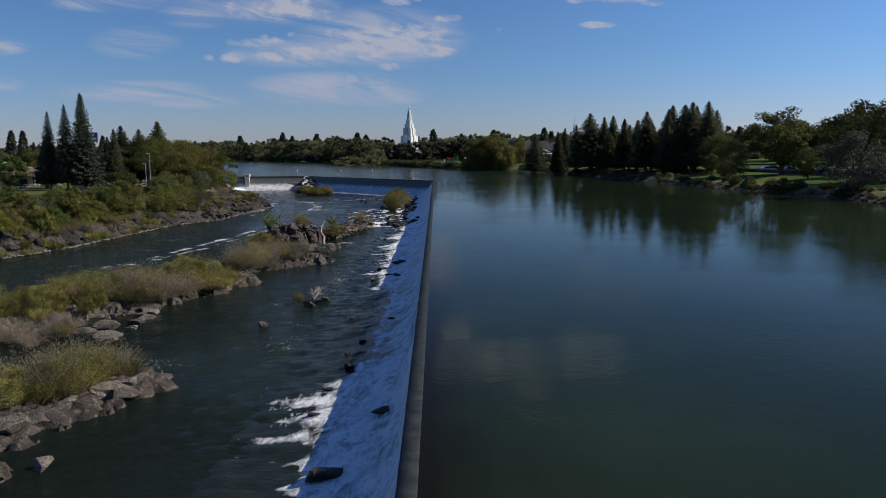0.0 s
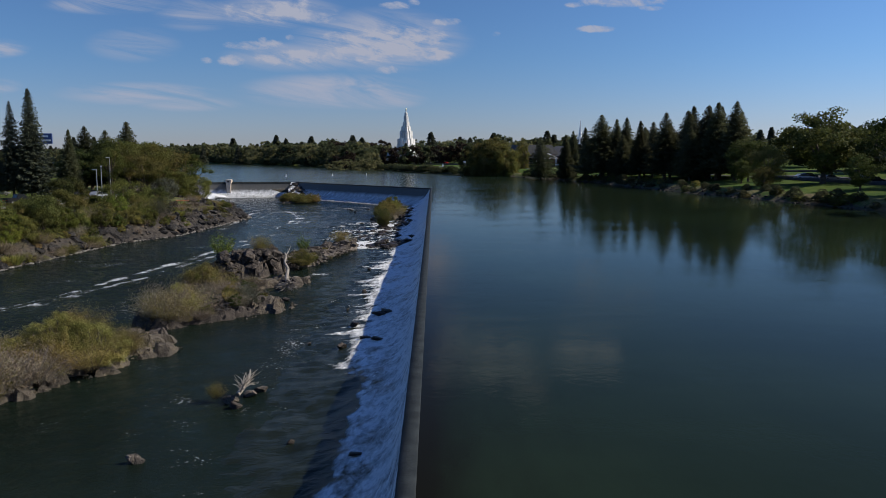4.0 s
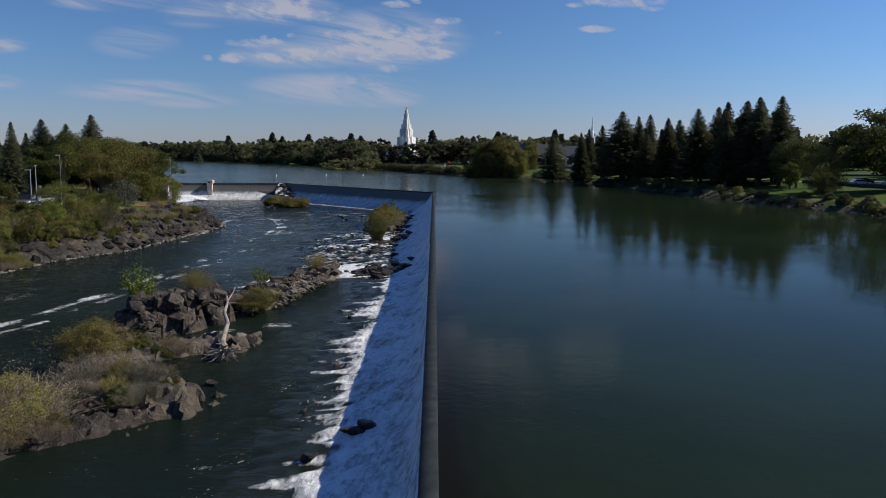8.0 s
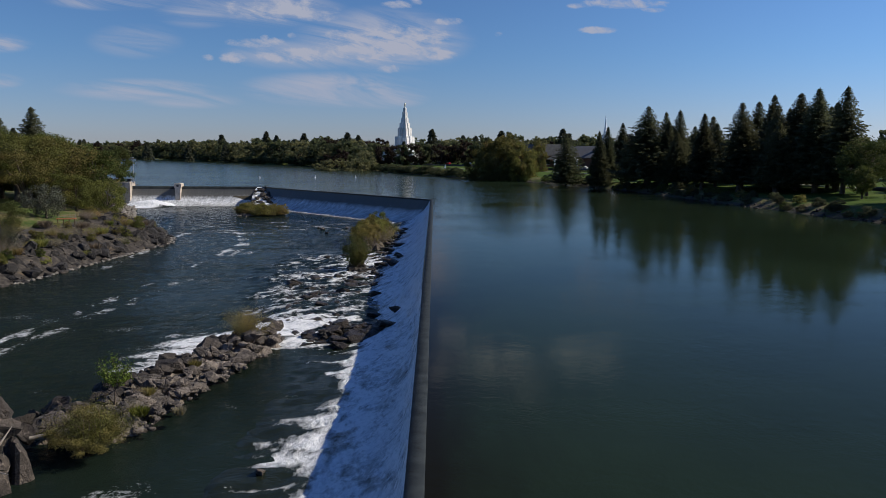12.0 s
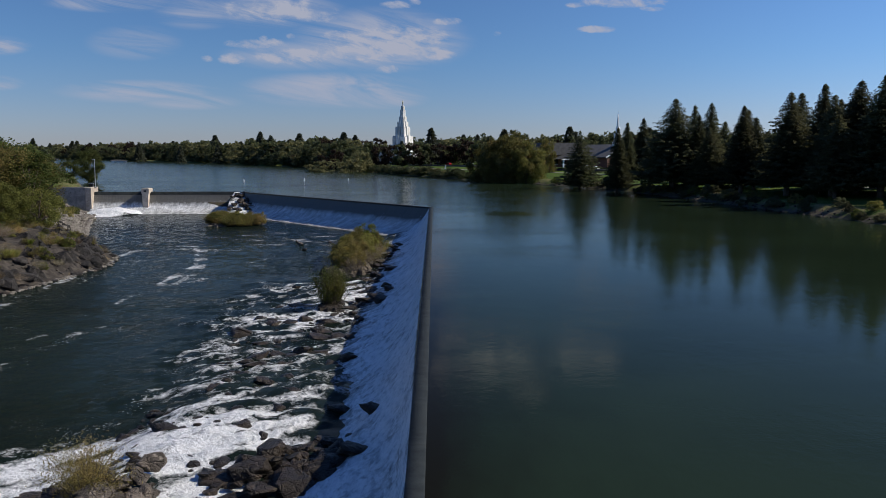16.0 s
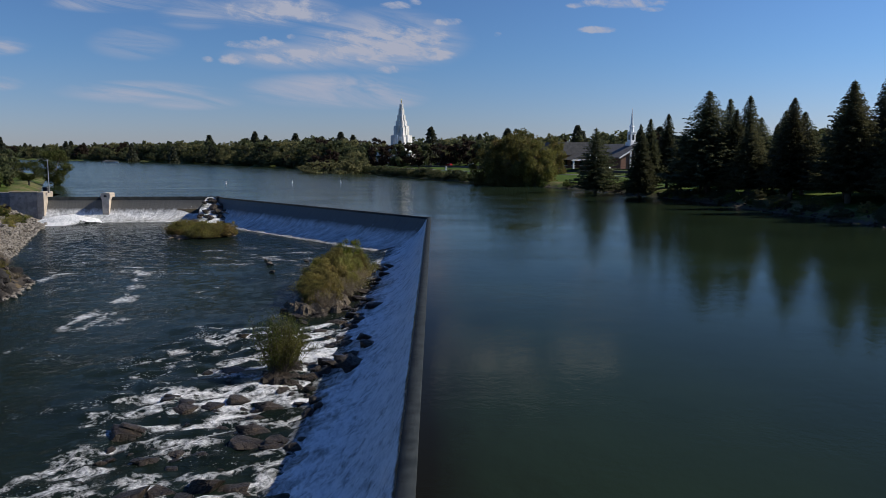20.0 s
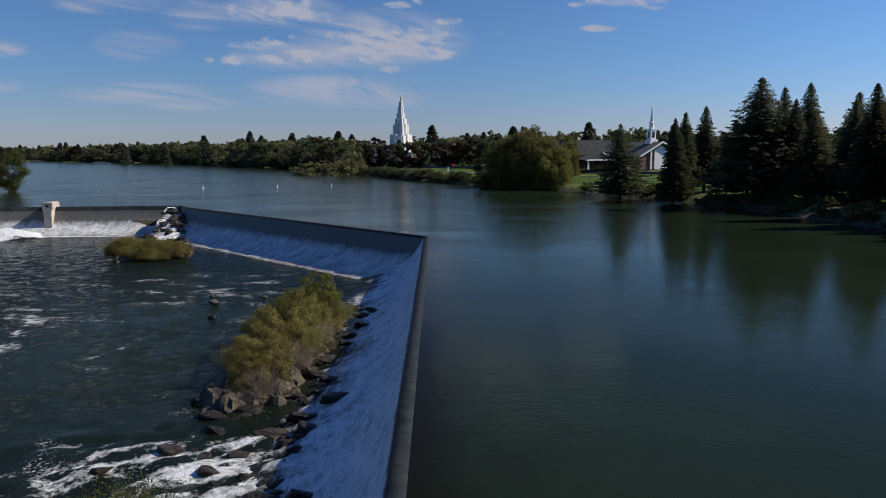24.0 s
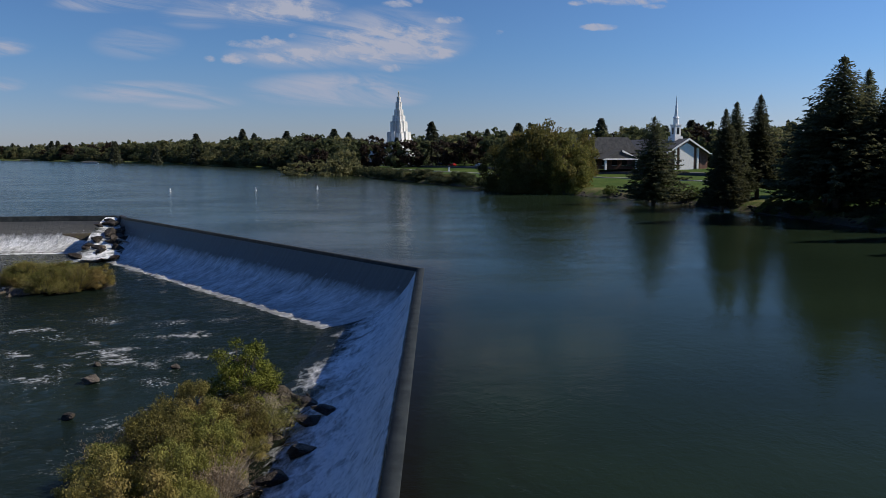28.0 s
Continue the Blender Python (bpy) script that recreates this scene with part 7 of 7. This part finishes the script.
# ---------------------------------------------------------------- lamps, signs, platform
def lamp_post(x, y, h, label, arm=0.0):
    g = ground_z(x, y) - 0.05 if y < 333 or x < -90 else 1.0
    e = tagged(new("lamp_post"), label, "lamp post", "lamp posts")
    v, q = tube_np([(0, 0, 0), (0, 0, h * 0.5), (0, 0, h)], [0.11, 0.09, 0.06], 8)
    o = new("pole", mesh_np("pole", v, q, METAL, True))
    o.parent = e
    part("head", boxes((-0.1, -0.18, h - 0.02, 0.75, 0.18, h + 0.16), bevel=0.04), METAL, e, "white lamp head")
    part("base", boxes((-0.22, -0.22, -0.1, 0.22, 0.22, 0.25), bevel=0.03), CONCRETE, e)
    e.matrix_basis = pose(x, y, g, 0, 0, rr.uniform(0, 360))


lamp_post(-59.8, 205, 8.0, "grey steel lamp post on the bank")
lamp_post(-60.9, 205.6, 7.2, "grey steel lamp post on the bank")
lamp_post(-80.9, 333.6, 6.7, "grey steel lamp post at the abutment")
lamp_post(-72, 240, 8.5, "tall grey street lamp in the park")
cab = tagged(new("control_cabinet"), "dark equipment box on the abutment", "cabinet")
part("body", boxes((-0.5, -0.4, 0, 0.5, 0.4, 1.2), bevel=0.04), DARK, cab)
part("lid", boxes((-0.55, -0.45, 1.2, 0.55, 0.45, 1.28)), METAL, cab)
cab.matrix_basis = pose(-83.6, 337.8, 0.7)
sg = tagged(new("pole_sign"), "blue and white sign high on a pole", "sign")
part("pole", boxes((-0.2, -0.2, 0, 0.2, 0.2, 11.6)), METAL, sg)
part("face", boxes((-2.2, -0.25, 11.6, 2.2, 0.25, 14.0), bevel=0.05), BLUE, sg)
part("stripe", boxes((-1.9, -0.29, 12.2, 1.9, -0.254, 12.6)), PAINT, sg, "white lettering band")
part("stripe", boxes((-1.4, -0.29, 13.1, 1.4, -0.254, 13.5)), PAINT, sg, "white lettering band")
sg.matrix_basis = pose(-89.5, 246, 0.2, 0, 0, 8)
pl = tagged(new("viewing_platform"), "orange timber viewing platform on posts over the rocks", "platform")
for k in range(7):
    part("plank", boxes((-2.6, -0.75 + k * 0.22, 0, 2.6, -0.55 + k * 0.22, 0.12)), ORANGE, pl)
part("edge_beam", boxes((-2.65, -0.88, -0.12, 2.65, -0.77, 0.14)), ORANGE, pl)
for x in (-2.3, -0.8, 0.8, 2.3):
    part("post", boxes((x - 0.09, -0.6, -2.6, x + 0.09, -0.4, -0.004)), BROWNWOOD, pl)
    part("rail_post", boxes((x - 0.05, 0.72, 0.124, x + 0.05, 0.8, 1.1)), METAL, pl)
for z in (0.55, 1.05):
    part("rail", boxes((-2.5, 0.70, z, 2.5, 0.71, z + 0.05)), METAL, pl)
pl.matrix_basis = at(-53.5, 231.6, -0.55, 12, 0.5)
kb = tagged(new("notice_board"), "brown timber notice board on the lawn", "sign")
part("board", boxes((-1.6, -0.12, 0.5, 1.6, 0.12, 1.9), bevel=0.03), BROWNWOOD, kb)
part("cap", boxes((-1.8, -0.3, 1.904, 1.8, 0.3, 2.05)), ROOF, kb)
for x in (-1.4, 1.4):
    part("post", boxes((x - 0.1, -0.1, -0.1, x + 0.1, 0.1, 0.5)), BROWNWOOD, kb)
kb.matrix_basis = pose(41.5, 440, ground_z(41.5, 440))
for x, y in ((5.5, 517), (26, 505)):
    mk = tagged(new("white_marker"), "small white stone marker on the lawn", "marker", "lawn markers")
    part("plinth", boxes((-0.4, -0.4, 0, 0.4, 0.4, 0.5), bevel=0.05), PAINT, mk)
    part("stone", boxes((-0.28, -0.2, 0.504, 0.28, 0.2, 1.7), bevel=0.06), PAINT, mk)
    mk.matrix_basis = pose(x, y, ground_z(x, y))

# ---------------------------------------------------------------- far woods
def raw(me):
    co = np.empty(len(me.vertices) * 3, np.float32)
    me.vertices.foreach_get("co", co)
    f = np.empty(len(me.polygons) * 4, np.int32)
    me.polygons.foreach_get("vertices", f)
    return co.reshape(-1, 3), f.reshape(-1, 4)


def lowpoly_tree(seed, h, w, mat):
    return tree_meshes(seed, h, w, mat, 0.95, 0.7, 40, 30, 0.0)


def lowpoly_spruce(seed, h, r):
    rng = np.random.default_rng(seed)
    n = 620
    f = rng.uniform(0, 1, n) ** 0.8
    a = rng.uniform(0, 6.28, n)
    R = r * (1 - f) ** 0.85 * rng.uniform(0.45, 1.0, n)
    C = np.column_stack([np.cos(a) * R, np.sin(a) * R, h * (0.05 + 0.95 * f)])
    v, q = cards(rng, C, np.column_stack([np.cos(a), np.sin(a), -0.4 + 0 * a]), 1.5, 0.8, 0.4)
    t = tube_np([(0, 0, 0), (0, 0, h * 0.5), (0, 0, h)], [0.3, 0.2, 0.03], 5)
    return join_np([(v, q), t])


FARG = [raw(lowpoly_tree(400 + k, 10, 9.5, GREEN)[1][1]) for k in range(3)]
FARS = [lowpoly_spruce(420 + k, 16, 4.0) for k in range(2)]


def wood_belt(name, trees, mat, label):
    rng = np.random.default_rng(len(trees))
    out = []
    for base, x, y, h, bh, wide in trees:
        v, f = base
        a = rng.uniform(0, 6.28)
        c, s = np.cos(a), np.sin(a)
        k = h / bh
        R = np.array([[c * wide, -s * wide, 0], [s * wide, c * wide, 0], [0, 0, 1]]) * k
        out.append((v @ R.T + (x, y, ground_z(x, y) - 0.2), f))
    v, q = join_np(out)
    return tagged(new(name, mesh_np(name, v, q, mat)), label, "woods", kind="stuff")


rf = random.Random(21)
green, olive, dark, maroon = [], [], [], []
for k in range(760):
    t = rf.random() ** 1.5
    y = 470 + 1500 * t
    bx = float(np.interp(y, RIGHT[:, 0], RIGHT[:, 1]))
    slope = 1.0 if y < 660 else 1.6
    off = rf.choice((rf.uniform(1.5, 8), rf.uniform(8, 60), rf.uniform(60, 200))) * slope
    x = bx + off
    if y < 660 and off < 58 and not (off < 5 and rf.random() < 0.8):
        continue
    if abs(x + 21) < 30 and abs(y - 691) < 30:
        continue
    h = rf.uniform(5, 9.5) if off < 9 else rf.uniform(10.5, 17.5) * (0.95 + 0.35 * min(1.0, t / 0.35))
    if y < 660 and off < 9:
        h = rf.uniform(2.0, 3.4)
    kind = rf.random()
    if kind < 0.15 and off > 12:
        dark.append((rf.choice(FARS), x, y, h * 1.15, 16, 1.9))
    else:
        (green if kind < 0.62 else olive if kind < 0.9 else maroon).append((rf.choice(FARG), x, y, h, 10, rf.uniform(0.9, 1.3)))
for k in range(170):
    y = rf.uniform(425, 665)
    x = float(np.interp(y, RIGHT[:, 0], RIGHT[:, 1])) + rf.uniform(0.4, 3.4)
    (green if k % 3 else olive).append((rf.choice(FARG), x, y, rf.uniform(1.8, 3.6), 10, rf.uniform(1.0, 1.5)))
for k in range(230):
    y = 660 + 900 * (k / 230) ** 1.3
    x = float(np.interp(y, RIGHT[:, 0], RIGHT[:, 1])) + rf.uniform(0.2, 7.0)
    (green if k % 3 else olive).append((rf.choice(FARG), x, y, rf.uniform(4.0, 8.5), 10, rf.uniform(1.2, 1.7)))
# single trees that stand out
for x, y, top in ((-1.5, 610, 24.1), (-162.8, 910, 29.9), (-152, 905, 26), (-330, 1060, 26), (-250, 950, 22), (-200, 900, 22), (24, 590, 19), (-19, 625, 17.5), (70, 560, 22)):
    dark.append((FARS[0], x, y, top - 3, 16, 1.5 if top > 20 else 1.3))
for x, y, h, wd in ((-58, 562, 9.5, 1.1), (-50, 572, 9.0, 1.1), (-42, 560, 10.5, 1.1), (-37, 566, 12.5, 0.9), (-65, 575, 7, 1.1), (-46, 552, 5, 1.1)):
    olive.append((FARG[1], x, y, h, 10, wd))
for x, y, h in ((-44, 600, 14), (-36, 612, 15), (-30, 604, 13), (-24, 612, 13.5), (-18, 600, 13), (-12, 600, 14), (-7, 606, 15), (5, 592, 13), (12, 600, 15), (18, 585, 14), (27, 575, 13), (34, 570, 12), (42, 562, 13), (-60, 640, 13), (-70, 655, 12), (50, 556, 13), (60, 548, 12), (36, 545, 14), (28, 552, 13)):
    (maroon if rf.random() < 0.35 else green).append((rf.choice(FARG), x, y, h, 10, 1.0))
for k in range(90):
    x, y = rf.uniform(88, 330), rf.uniform(470, 620)
    (green if k % 3 else dark).append((rf.choice(FARG) if k % 3 else rf.choice(FARS), x, y, rf.uniform(8, 14), 10 if k % 3 else 12, 1.0))
for k in range(110):
    x, y = rf.uniform(118, 260), rf.uniform(120, 460)
    (green if k % 4 else dark).append((rf.choice(FARG) if k % 4 else rf.choice(FARS), x, y, rf.uniform(9, 15), 10 if k % 4 else 12, 1.3))
for k in range(240):
    t = rf.random()
    y = 345 + 900 * t * t
    x = float(np.interp(y, LEFTUP[:, 0], LEFTUP[:, 1])) - rf.choice((rf.uniform(10, 40), rf.uniform(30, 220)))
    (green if k % 4 else dark).append((rf.choice(FARG) if k % 4 else rf.choice(FARS), x, y, rf.uniform(6, 11), 10 if k % 4 else 12, 1.0))
for k in range(80):
    x, y = rf.uniform(-230, -112), rf.uniform(200, 345)
    (green if k % 3 else dark).append((rf.choice(FARG) if k % 3 else rf.choice(FARS), x, y, rf.uniform(7, 12), 10 if k % 3 else 12, 1.0))
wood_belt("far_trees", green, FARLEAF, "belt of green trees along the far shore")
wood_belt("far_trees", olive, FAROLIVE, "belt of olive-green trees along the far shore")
wood_belt("far_trees", dark, BLUESPRUCE, "dark conifers among the far shore trees")
wood_belt("far_trees", maroon, MAROON, "maroon-leaved trees in the far park")
